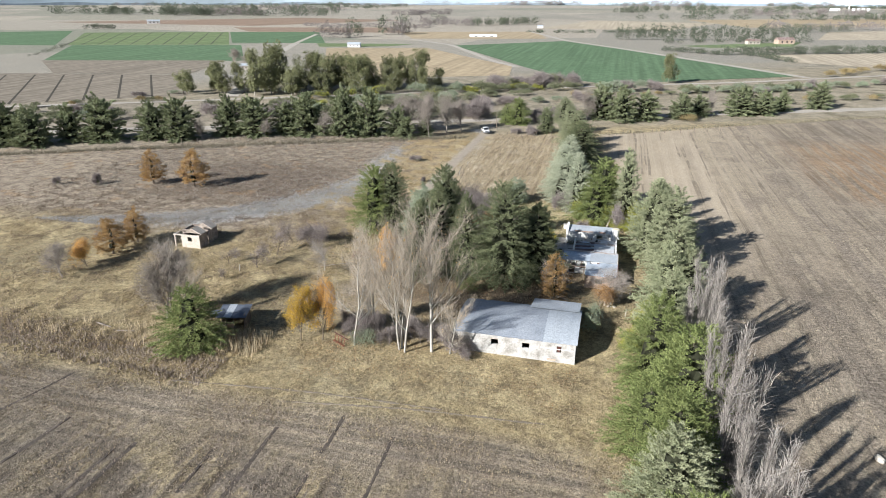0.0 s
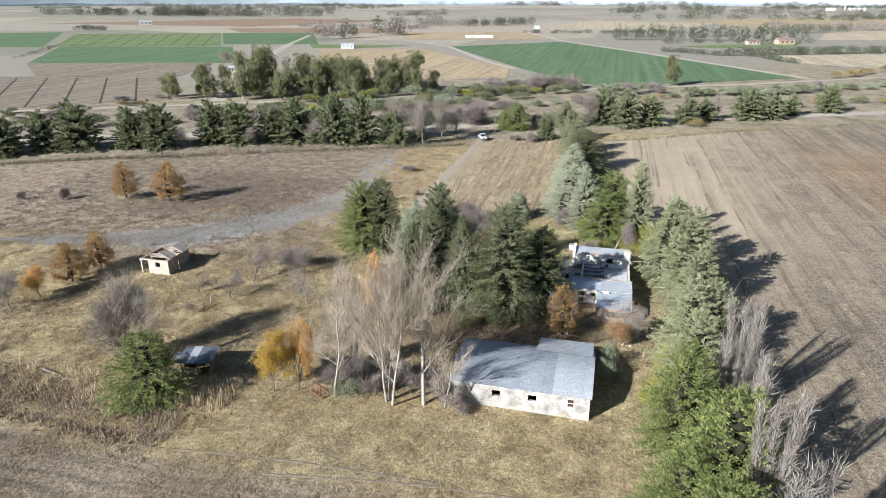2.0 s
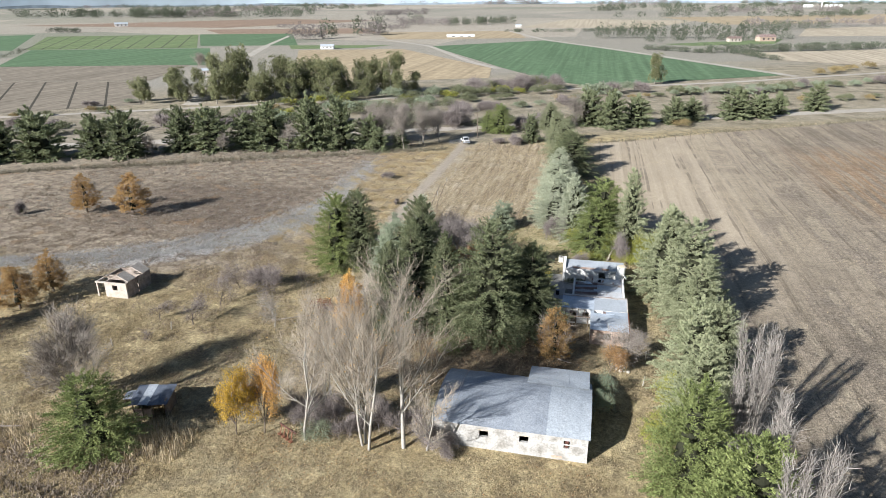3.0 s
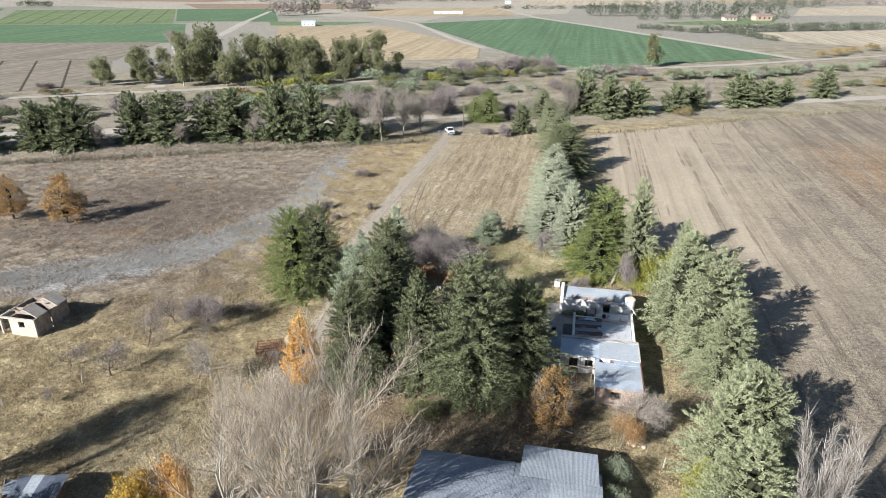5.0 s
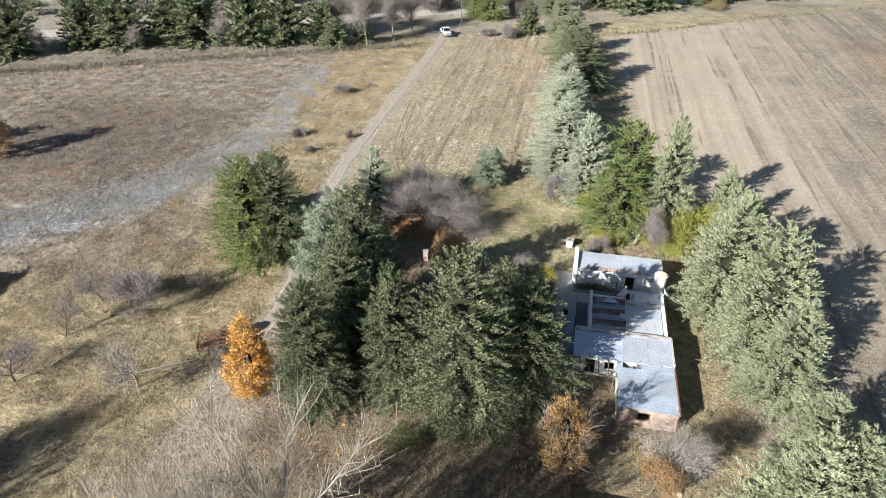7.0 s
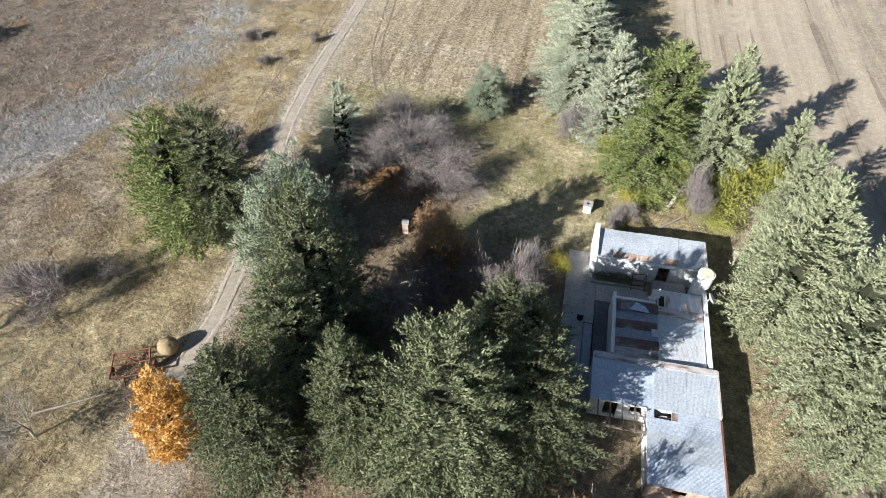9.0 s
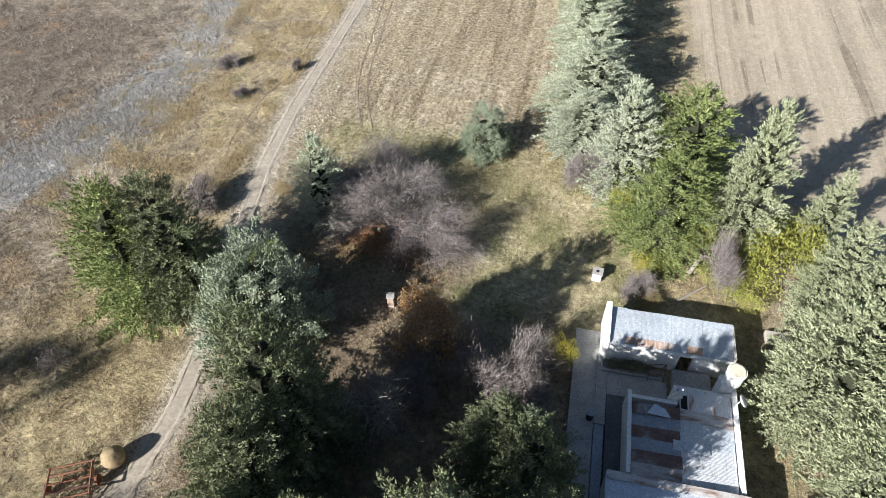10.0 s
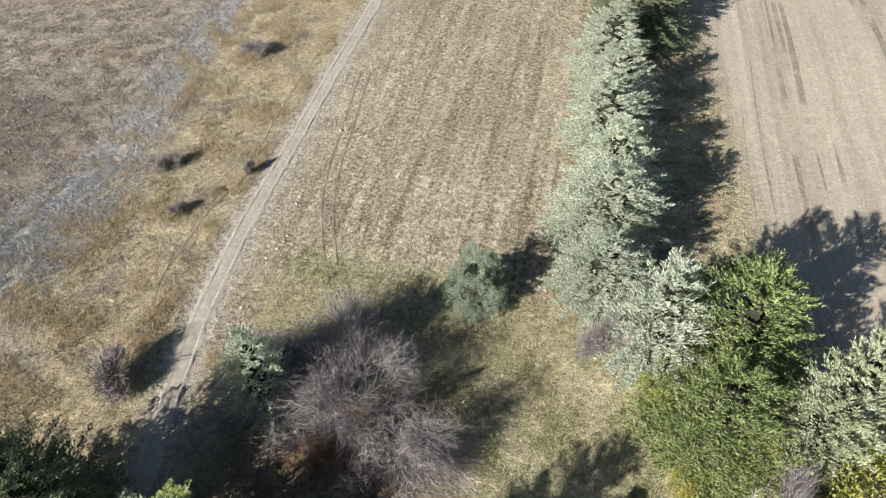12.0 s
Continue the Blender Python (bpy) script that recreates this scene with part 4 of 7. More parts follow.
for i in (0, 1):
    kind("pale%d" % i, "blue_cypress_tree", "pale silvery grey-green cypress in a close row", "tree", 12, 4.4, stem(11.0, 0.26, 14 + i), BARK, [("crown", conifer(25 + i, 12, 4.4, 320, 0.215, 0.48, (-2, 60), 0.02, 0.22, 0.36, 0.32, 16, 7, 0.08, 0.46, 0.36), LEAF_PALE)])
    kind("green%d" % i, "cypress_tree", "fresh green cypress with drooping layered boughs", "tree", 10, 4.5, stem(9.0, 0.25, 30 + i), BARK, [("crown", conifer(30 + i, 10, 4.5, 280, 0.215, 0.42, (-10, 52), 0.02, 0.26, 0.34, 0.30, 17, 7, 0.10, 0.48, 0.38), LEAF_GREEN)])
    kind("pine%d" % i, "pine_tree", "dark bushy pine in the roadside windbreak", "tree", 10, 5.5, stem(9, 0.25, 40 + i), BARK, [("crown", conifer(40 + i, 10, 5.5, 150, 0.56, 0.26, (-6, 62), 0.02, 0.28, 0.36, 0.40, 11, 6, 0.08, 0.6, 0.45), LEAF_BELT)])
    w, t = skeleton(50 + i, 16, 6.5, TALL)
    kind("gum%d" % i, "eucalyptus_tree", "tall eucalyptus with a dark uneven crown and pale trunk", "tree", 17, 7, w, BARK_PALE, [("crown", lobes(51 + i, np.concatenate([t[t[:, 2] > 1.5], t[t[:, 2] > 6] * np.array([0.8, 0.8, 0.5])]), 46, 1.55, 120, 0.62), LEAF_GUM)])
    w, t = skeleton(60 + i, 7.6, 3.0, ROUND)
    for key, mat, lab in (("gold", LEAF_GOLD, "young tree in bright golden autumn leaf"), ("orange", LEAF_ORANGE, "tree in full orange autumn leaf"), ("rust", LEAF_RUST, "half-bare tree with rust-brown autumn leaves")):
        kind(key + str(i), "autumn_tree", lab, "tree", 8, 3.2, w, BARK, [("crown", clumps(61 + i, t, 0.34, 40, 0.19, 0.95 if key == "rust" else 1.0), mat), ("twig_crown", twigs(62 + i, t, 5, 0.7, 0.05), BARK_GREY)])
    kind("bare%d" % i, "bare_tree", "bare grey tree with fine twigs and no leaves", "tree", 8, 3.2, w, BARK_GREY, [("crown", twigs(63 + i, t, 18, 1.0, 0.028), BARK_GREY)])
    w, t = skeleton(70 + i, 4.2, 2.2, FRUIT)
    kind("fruit%d" % i, "fruit_tree", "small bare fruit tree with crooked dark limbs", "tree", 4.5, 2.4, w, BARK, [("crown", twigs(71 + i, t, 9, 0.6, 0.03), BARK_MAUVE)])
    kind("birch%d" % i, "bare_birch", "bare tree with a forked white trunk", "tree", 4.5, 2.4, w, BARK_PALE, [("crown", twigs(73 + i, t, 9, 0.7, 0.03), BARK_GREY)])
    w, t = skeleton(80 + i, 13.4, 1.6, LOMBARDY)
    kind("lomb%d" % i, "lombardy_poplar", "bare upright poplar with grey feathery twigs", "tree", 14, 1.7, w, FEATHER, [("crown", twigs(81 + i, np.array([q[1] for q in w if q[1][2] > 1.5]), 2, 1.0, 0.032, 0.25, 1.4, 0.12), FEATHER)])
for i in (0, 1, 2):
    w, t = skeleton(90 + i, 16.4, 4.3, PLANE_MANY if i == 1 else PLANE)
    fork = np.array([q[1] for q in w if q[1][2] > 4 and q[2] < 0.06])
    kind("plane%d" % i, "white_poplar", "tall bare poplar with pale trunk and fine branches", "tree", 17, 4.5, [q for q in w if q[2] >= 0.03], BARK_PALE, [("crown", fuse(tubes([q for q in w if 0.03 > q[2]]), twigs(92 + i, fork, 4, 1.1, 0.014, 0.4, 1.1, 0.08)), TWIG_TAN), ("foliage", clumps(91 + i, t, 0.25, 3, 0.11, 0.14), LEAF_ORANGE)])
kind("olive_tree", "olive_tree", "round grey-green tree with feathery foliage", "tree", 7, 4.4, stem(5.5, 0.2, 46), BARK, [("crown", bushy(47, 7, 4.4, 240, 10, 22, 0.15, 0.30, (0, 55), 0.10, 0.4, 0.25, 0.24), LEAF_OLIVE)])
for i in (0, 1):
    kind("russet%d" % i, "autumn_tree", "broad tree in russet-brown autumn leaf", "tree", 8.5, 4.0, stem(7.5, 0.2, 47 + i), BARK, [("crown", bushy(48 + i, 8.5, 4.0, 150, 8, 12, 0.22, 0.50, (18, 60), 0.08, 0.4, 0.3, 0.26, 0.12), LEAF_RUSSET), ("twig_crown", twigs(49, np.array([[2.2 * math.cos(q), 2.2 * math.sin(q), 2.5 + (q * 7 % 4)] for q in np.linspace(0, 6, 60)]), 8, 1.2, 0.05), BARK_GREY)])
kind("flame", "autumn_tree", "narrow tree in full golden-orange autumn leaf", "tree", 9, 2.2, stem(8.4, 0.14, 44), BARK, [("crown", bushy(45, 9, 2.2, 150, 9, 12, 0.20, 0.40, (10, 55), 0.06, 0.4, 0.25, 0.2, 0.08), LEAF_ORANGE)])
w, t = skeleton(100, 6.0, 6.6, SPREADING)
kind("dome", "spreading_tree", "old bare spreading tree with mauve-grey tangled twigs", "tree", 6.6, 7.0, w, FEATHER, [("crown", twigs(101, t, 10, 0.9, 0.020, 0.6, 0.1, 0.35), BARK_MAUVE)])
for key, mat, lab in (("lime", LEAF_LIME, "yellow-green evergreen shrub with dense foliage"), ("olive", LEAF_OLIVE, "grey-green olive-like shrub with fine leaves"), ("scrub", LEAF_DULL, "dull green scrub bush with small leaves"), ("ochre", LEAF_OCHRE, "russet brown autumn bush with dry leaves"), ("yellow", LEAF_GOLD_GREEN, "small shrub with yellowing leaves"), ("fresh", LEAF_GREEN, "bright green leafy shrub under the trees")):
    kind(key, "shrub", lab, "shrub", 4, 3, None, None, [("foliage", heap(len(key) * 7, 4, 3, 34, 95, 0.165), mat)])
    kind("far_" + key, "shrub", lab, "shrub", 4, 3, None, None, [("foliage", heap(len(key) * 7 + 1, 4, 3, 12, 60, 0.42), mat)])
w, t = skeleton(110, 3.6, 2.8, dict(FRUIT, stems=4, apart=4.0, lean=0.25, trunk=0.05))
kind("thicket", "bare_thicket", "bare mauve-grey thicket of twigs", "shrub", 4, 3, w, BARK_MAUVE, [("crown", twigs(111, t, 9, 0.7, 0.035, 0.7, 0.4, 0.3), BARK_MAUVE)])
kind("far_thicket", "bare_thicket", "bare mauve-grey thicket of twigs", "shrub", 4, 3, None, None, [("crown", twigs(112, t[::2], 14, 1.0, 0.07, 0.7, 0.4, 0.4), BARK_MAUVE)])

kind("spiky", "cypress_tree", "small cypress with long upswept light green boughs", "tree", 9, 3, stem(8.4, 0.18, 35), BARK, [("crown", conifer(36, 9, 3, 46, 0.26, 0.5, (22, 55), 0.08, 0.26, 0.4, 0.2, 18, 13), LEAF_OLIVE)])
# cedars in the yard
for k, (x, y, h, r) in enumerate(((-25.0, 97.9, 16.0, 5.4), (-20.3, 90.2, 13.9, 3.9), (-14.4, 90.2, 16.0, 6.0), (-9.8, 92.9, 12.2, 4.7), (-26.7, 88.6, 12.8, 4.3), (-10.3, 97.6, 10.4, 3.8), (-25.6, 93.6, 13.6, 4.6), (-12.4, 99.6, 9.4, 3.4))):
    plant("cedar%d" % ((k + 1) % 3), x, y, h, r)
plant("spiky", -10.8, 99.4, 8.8, 3.0), plant("green0", -41.8, 108.2, 12.2, 5.2), plant("cedar0", -38.4, 108.8, 12.8, 4.7)
plant("pale0", -30.9, 119.7, 9.6, 3.2), plant("olive_tree", -31.2, 106.8, 9.2, 5.2), plant("fresh", -18.6, 85.2, 2.8, 1.8)


def fronds(seed, n, length, crown):
    """Arching fronds of narrow leaflets round a palm's head."""
    rng = np.random.default_rng(seed)
    P, W, L = [], [], []
    for i in range(n):
        a, e = 2.4 * i + rng.normal() * 0.1, radians(rng.uniform(15, 75))
        d = np.array([math.cos(a), math.sin(a), 0])
        side = np.array([-d[1], d[0], 0])
        for j in range(26):
            u = (j + 1) / 26
            p = np.array([0, 0, crown]) + d * length * u * math.cos(e) + np.array([0, 0, length * (u * math.sin(e) - 0.55 * u * u)])
            for s_ in (-1, 1):
                P.append(p), W.append(d * 0.7 + side * s_ + np.array([0, 0, 0.25])), L.append(0.5 * length * 0.5 * (1.1 - u) + 0.1)
    L = np.array(L)
    return darts(np.array(P), unit(np.array(W)), L, np.full(len(L), 0.09), rng, np.array([0.0, 0.0, 1.0]))


kind("palm", "palm_tree", "short palm with arching yellow-green fronds", "tree", 7.5, 2, stem(6.4, 0.2, 77, 0.01), BARK, [("crown", fronds(78, 22, 2.0, 6.3), PALM)])
plant("palm", -31.6, 110.6, 5.6, 2.2)
# row of evergreens along the eastern fence
for k, (x, y, h, r, s) in enumerate((
        (-17.5, 231, 9, 3.4, "blue"), (-13.5, 210, 9.5, 3.6, "blue"), (-11.0, 194, 10.2, 4.2, "blue"), (-9.6, 184, 9.0, 3.8, "cedar"), (-8.4, 173.4, 10.6, 4.6, "cedar"), (-10.8, 165, 8.6, 3.6, "blue"), (-9.4, 158, 8.4, 3.6, "blue"),
        (-10.0, 151.5, 9.0, 3.7, "blue"), (-9.2, 145.5, 8.2, 3.4, "blue"), (-10.0, 139.9, 8.8, 3.9, "blue"), (-9.6, 133.6, 7.0, 3.4, "blue"), (-5.8, 128.2, 12.4, 3.6, "blue"), (-0.9, 128.8, 11.4, 5.6, "green"), (-2.2, 122.6, 8.4, 4.4, "green"),
        (3.4, 123.0, 13.6, 3.2, "blue"), (9.6, 123.4, 8.6, 2.0, "blue"), (9.0, 116.6, 9.4, 2.8, "blue"), (9.4, 112.0, 10.8, 3.9, "blue"), (7.6, 107.6, 12.2, 4.7, "blue"), (10.4, 102.2, 12.2, 5.2, "blue"), (10.8, 96.6, 9.4, 3.5, "blue"),
        (11.6, 89.4, 7.4, 2.8, "blue"), (8.6, 82.0, 10.4, 4.0, "blue"), (11.4, 83.6, 10.0, 3.4, "blue"), (8.2, 75.6, 9.4, 3.9, "blue"), (6.6, 67.4, 9.2, 4.0, "green"), (9.4, 59.6, 9.8, 5.0, "green"), (5.8, 55.6, 6.4, 4.0, "green"),
        (8.0, 50.6, 8.2, 4.4, "green"), (7.4, 44.6, 9.0, 4.6, "blue"), (8.4, 36.6, 9.0, 4.6, "green"))):
    s = "pale" if s == "blue" and 126 < y < 170 else s
    plant("%s%d" % (s, k % (2 if s in ("green", "pale") else 3)), x, y, h * (1.16 if y < 80 else 1.1 if y < 125 else 1.0), r * (1.45 if y > 131 else 1.16))
for x, y, h, r in ((6.6, 120.6, 8.0, 3.6), (4.0, 117.2, 4.4, 2.6), (2.2, 118.6, 3.6, 1.8), (-1.9, 119.5, 1.8, 1.4), (-6.9, 128.0, 3.4, 1.2), (8.0, 123.6, 6.4, 2.4), (6.6, 78.5, 6.5, 2.4), (10.6, 86.0, 6.5, 2.0), (1.8, 126.0, 6.0, 1.9), (4.6, 72.4, 5.5, 2.2), (-5.4, 125.0, 5.4, 1.6), (2.6, 124.4, 7.4, 1.5), (0.4, 121.2, 5.8, 1.4), (3.4, 121.4, 5.4, 1.3)):
    plant("lime", x, y, h, r)
for k, (x, y, h, r) in enumerate(((12.6, 73.4, 14.0, 1.7), (10.9, 69.6, 11.0, 1.5), (12.2, 64.4, 12.6, 2.0), (12.2, 57.6, 13.8, 1.8), (12.1, 49.6, 13.4, 1.9), (12.4, 43.6, 12.4, 1.8), (13.0, 39.4, 12.2, 1.9), (12.8, 35.6, 12.0, 1.8))):
    plant("lomb%d" % (k % 2), x, y, h, r * 1.3)
for x, y, h, r in ((-8.6, 128.6, 4.6, 2.2), (1.6, 118.6, 5.0, 2.0), (-4.4, 116.4, 2.2, 1.6)):
    plant("thicket", x, y, h, r)
# tall bare poplars in front of the barn
plant("plane0", -28.9, 66.2, 16.4, 5.4), plant("plane1", -22.8, 66.8, 18.4, 5.6), plant("plane2", -19.0, 66.8, 18.6, 7.8), plant("plane2", -16.9, 67.2, 9.0, 3.8), plant("plane0", -24.6, 70.4, 15.5, 4.2), plant("plane1", -28.4, 71.4, 13.0, 3.4)
for x, y, h, r in ((-17.6, 67.6, 3.4, 2.2), (-19.6, 68.6, 3.0, 2.4), (-22.2, 69.4, 3.2, 2.6), (-26.4, 68.6, 3.6, 2.4), (-28.8, 68.4, 3.4, 2.2), (-24.6, 67.2, 2.4, 1.8), (-30.2, 69.6, 3.0, 2.0), (-15.2, 67.2, 1.6, 1.4)):
    plant("thicket", x, y, h, r)
# golden and rust-brown trees
plant("gold0", -35.8, 65.4, 8.0, 2.0), plant("orange1", -33.2, 66.2, 9.0, 1.7), plant("flame", -32.3, 88.7, 8.6, 2.5), plant("russet0", -6.2, 86.2, 7.4, 2.9), plant("bare1", 0.9, 86.0, 5.6, 2.8), plant("rust1", 0.2, 85.0, 3.6, 1.8)
for k, (x, y, h, r) in enumerate(((-102.7, 124.4, 8.4, 3.8), (-92.1, 124.8, 8.9, 4.4), (-80.2, 84.6, 6.6, 3.6), (-79.9, 90.4, 6.8, 3.0), (-80.0, 78.6, 4.6, 2.2), (-80.2, 73.8, 5.2, 3.0))):
    plant(("russet0", "russet1", "russet1", "russet0", "orange1", "bare1")[k], x, y, h, r)
plant("rust0", -17.6, 106.8, 6.6, 2.6), plant("thicket", -19.6, 105.0, 4.6, 2.8), plant("thicket", -12.2, 106.4, 4.2, 2.9), plant("thicket", -15.4, 105.4, 4.6, 3.0), plant("rust1", -19.2, 109.8, 5.6, 2.0), plant("yellow", -9.2, 109.2, 3.4, 1.3), plant("birch0", -21.6, 101.2, 7.0, 3.2), plant("fruit1", -20.6, 102.8, 4.4, 2.2), plant("yellow", -3.6, 119.6, 1.8, 1.3)
plant("olive", -0.6, 76.4, 4.4, 1.3), plant("dome", -24.6, 120.8, 6.4, 8.0), plant("olive_tree", -18.6, 131.6, 5.0, 2.9), plant("olive", -0.6, 79.6, 4.4, 1.6), plant("olive", -27.6, 66.4, 3.2, 2.0), plant("olive", -16.9, 72.0, 3.2, 1.6)
for k, (x, y, h, r) in enumerate(((-53.1, 91.5, 4.8, 2.2), (-53.3, 85.2, 4.4, 2.6), (-42.4, 86.8, 5.8, 2.6), (-59.0, 86.0, 2.8, 1.9), (-53.2, 97.0, 4.2, 2.0), (-56.0, 80.0, 2.0, 1.0), (-44.5, 101.0, 2.6, 1.6), (-36.4, 90.8, 2.6, 1.5))):
    plant("birch1" if k == 2 else "fruit%d" % (k % 2), x, y, h, r)
plant("thicket", -48.2, 98.0, 4.0, 3.6), plant("bare0", -56.2, 66.4, 11.0, 4.0), plant("plane2", -52.8, 65.2, 9.0, 3.2), plant("bare1", -57.0, 68.4, 9.4, 3.6)
plant("green1", -48.0, 60.6, 7.8, 4.9)
for x, y, h, r in ((-123.5, 117.8, 1.2, 0.8), (-114.8, 120.1, 1.7, 1.0), (-50.8, 142.1, 0.9, 1.1), (-42.7, 142.6, 0.9, 0.6), (-50.1, 162.6, 1.0, 1.6), (-46.5, 135.9, 0.7, 0.8), (-43.2, 119.3, 1.6, 1.8)):
    plant("far_thicket", x, y, h * 1.5, r * 1.1), plant("far_scrub", x + 0.3, y - 0.2, h, r * 0.6)
for x, y, h, r in ((-44.6, 139.2, 0.7, 0.8), (-3.0, 115.4, 1.6, 1.2), (-36.0, 122.0, 2.0, 1.0)):
    plant("ochre", x, y, h, r)

# windbreak pines and scrub along the gravel road
for k, (x, y, h, r) in enumerate(((-174, 150.6, 10.8, 7.4), (-164, 151, 9.8, 6.4), (-158, 159, 9.6, 4.8), (-149, 162, 11.2, 7.2), (-136.5, 168, 9.8, 5.6), (-128, 170, 11, 6.4), (-117.4, 179.4, 10.8, 5.2), (-109, 181.6, 10.4, 7.0), (-94.2, 187.6, 11.2, 7.6), (-187, 146, 10.5, 6.5), (-198, 140, 10.5, 6.5), (-82, 189, 13, 5.6), (-74.5, 191, 12.6, 6.0), (-101, 186, 9.0, 4.5), (-62, 190, 5.6, 3.8), (-66, 194, 8, 4.4), (-57, 194, 5, 3.2),
        (-5, 242.5, 10.4, 5.8), (2.1, 238.4, 10.6, 5.6), (9.9, 244.2, 8.4, 5.8), (22.9, 250, 7.6, 5.2), (29.4, 258, 6.4, 4.6), (45, 265, 8.9, 7.2), (53.2, 267.5, 7.4, 5.6), (61.2, 276.4, 7, 3.6), (76.5, 287.7, 8.8, 5.0), (98, 268, 7.5, 3.6), (-21.5, 211, 7.2, 2.8))):
    plant("pine%d" % (k % 2), x, y, h * 1.05, r)
plant("green0", -32.1, 223.3, 9.0, 5.2), plant("green1", -36.4, 225.0, 6.6, 3.4), plant("ochre", 24.9, 244.7, 3.6, 3.8)
for k, (x, y, h, r) in enumerate(((-64.7, 198.6, 12.5, 4.4), (-55.2, 192, 14.0, 3.6), (-52.4, 202, 12.2, 4.6), (-48, 205, 10.5, 4.0), (-70, 204, 11, 4), (-60, 206, 11, 4.5), (-88, 186, 8, 2.6), (-122, 172, 6.5, 1.8), (-104, 178, 6, 1.8), (-10, 238, 11, 4.0), (34, 262, 9, 2.4), (-244, 386, 10.5, 6.0), (-230, 380, 8.5, 5.0))):
    plant("bare%d" % (k % 2), x, y, h, r)
for k, (x, y, h, r) in enumerate(((24.3, 361, 15.4, 5.6), (-153, 271, 22, 8.2), (-137, 276, 18.6, 7.6), (-185.6, 256.5, 11.4, 4.4), (-181, 274, 14.1, 6.6), (-127, 289, 16.6, 8.2), (-117, 291.5, 16.6, 8.0), (-107.6, 305, 14.6, 7.0), (-92.6, 298, 19.1, 7.4), (-162, 285, 19, 7.0), (-145, 290, 17, 7.5), (-171, 262, 9.5, 4.5), (-112, 280, 12, 6), (-100, 286, 11, 5.5), (-148, 281, 20, 7.5), (-131, 283, 17, 7.5), (-122, 298, 16, 7), (-156, 262, 15, 6.5), (-104, 295, 15, 6.5), (-140, 266, 10, 6), (-84, 304, 10, 5), (-192, 262, 9, 4), (-176, 266, 12, 5), (-128, 274, 10, 6), (-158, 274, 20, 6.5), (-141, 271, 13, 6), (-133, 291, 15, 7), (-119, 284, 15, 6.5), (-109, 293, 14, 6), (-97, 304, 16, 6), (-88, 296, 12, 5), (-150, 266, 12, 5.5), (-165, 270, 14, 5.5))):
    plant("gum%d" % (k % 2), x, y, h, r)
rng_b = random.Random(5)
for x0, y0, x1, y1, h, n, keys in ((-88, 286, -55, 306, 5.6, 8, ("scrub", "lime", "olive")), (-127, 262, -100, 280, 5.5, 7, ("scrub", "lime")), (-56, 316, -24, 334, 6.5, 10, ("ochre", "thicket", "lime", "scrub", "thicket")), (-9, 316, 14, 328, 5.4, 6, ("ochre", "olive", "thicket")), (27, 318, 80, 346, 4.6, 15, ("scrub", "olive", "scrub")), (60, 330, 131, 383, 3.6, 16, ("scrub", "olive", "thicket")), (-212, 198, -130, 216, 3.2, 14, ("scrub", "scrub", "thicket")), (-128, 236, -70, 268, 4.4, 14, ("scrub", "ochre", "olive")), (-70, 250, -10, 290, 3.6, 14, ("thicket", "olive", "scrub")), (-30, 205, -18, 214, 2.6, 5, ("thicket",)), (115, 418, 150, 452, 4.6, 5, ("ochre",)), (-225, 205, -185, 240, 2.6, 8, ("scrub", "ochre")), (10, 262, 70, 300, 2.4, 9, ("scrub", "olive")), (-200, 250, -170, 290, 3.0, 6, ("olive", "thicket")), (-30, 226, -12, 240, 3.4, 5, ("thicket", "scrub")), (-205, 180, -95, 232, 4.2, 20, ("scrub", "olive", "scrub", "thicket")), (-150, 222, -60, 262, 5.0, 18, ("scrub", "lime", "olive", "scrub")), (-90, 214, -48, 236, 5.5, 10, ("thicket", "scrub")), (-100, 258, -40, 296, 4.0, 12, ("scrub", "olive")), (-66, 296, -20, 322, 4.4, 10, ("scrub", "lime", "scrub")), (-20, 296, 60, 336, 3.0, 14, ("scrub", "ochre", "olive")), (70, 300, 150, 350, 3.2, 14, ("scrub", "scrub", "ochre")), (-40, 236, 20, 256, 3.8, 10, ("scrub", "thicket"))):
    for i in range(n):
        u = (i + rng_b.uniform(-0.4, 0.4)) / max(1, n - 1)
        plant("far_" + rng_b.choice(keys), x0 + (x1 - x0) * u + rng_b.uniform(-3, 3), y0 + (y1 - y0) * u + rng_b.uniform(-4, 4), h * rng_b.uniform(0.7, 1.2), h * rng_b.uniform(0.7, 1.25))


# ---- buildings ----
def boxes(*rows, bevel=0.0):
    """A bmesh of boxes (x0, y0, z0, x1, y1, z1)."""
    bm = bmesh.new()
    for x0, y0, z0, x1, y1, z1 in rows:
        m = Matrix.Translation(((x0 + x1) / 2, (y0 + y1) / 2, (z0 + z1) / 2)) @ Matrix.Diagonal((x1 - x0, y1 - y0, z1 - z0, 1))
        bmesh.ops.create_cube(bm, size=1, matrix=m)
    if bevel:
        bmesh.ops.bevel(bm, geom=bm.edges[:], offset=bevel, segments=1, affect="EDGES")
    return bm


def pierced(x0, x1, y0, y1, z0, z1, holes):
    """A wall along x as boxes, with openings (xa, xb, za, zb) through it."""
    rows, x = [], x0
    for xa, xb, za, zb in sorted(holes):
        rows += [(x, y0, z0, xa, y1, z1), (xa, y0, z0, xb, y1, za), (xa, y0, zb, xb, y1, z1)]
        x = xb
    rows.append((x, y0, z0, x1, y1, z1))
    return boxes(*[r for r in rows if r[3] - r[0] > 0.01 and r[5] - r[2] > 0.01])


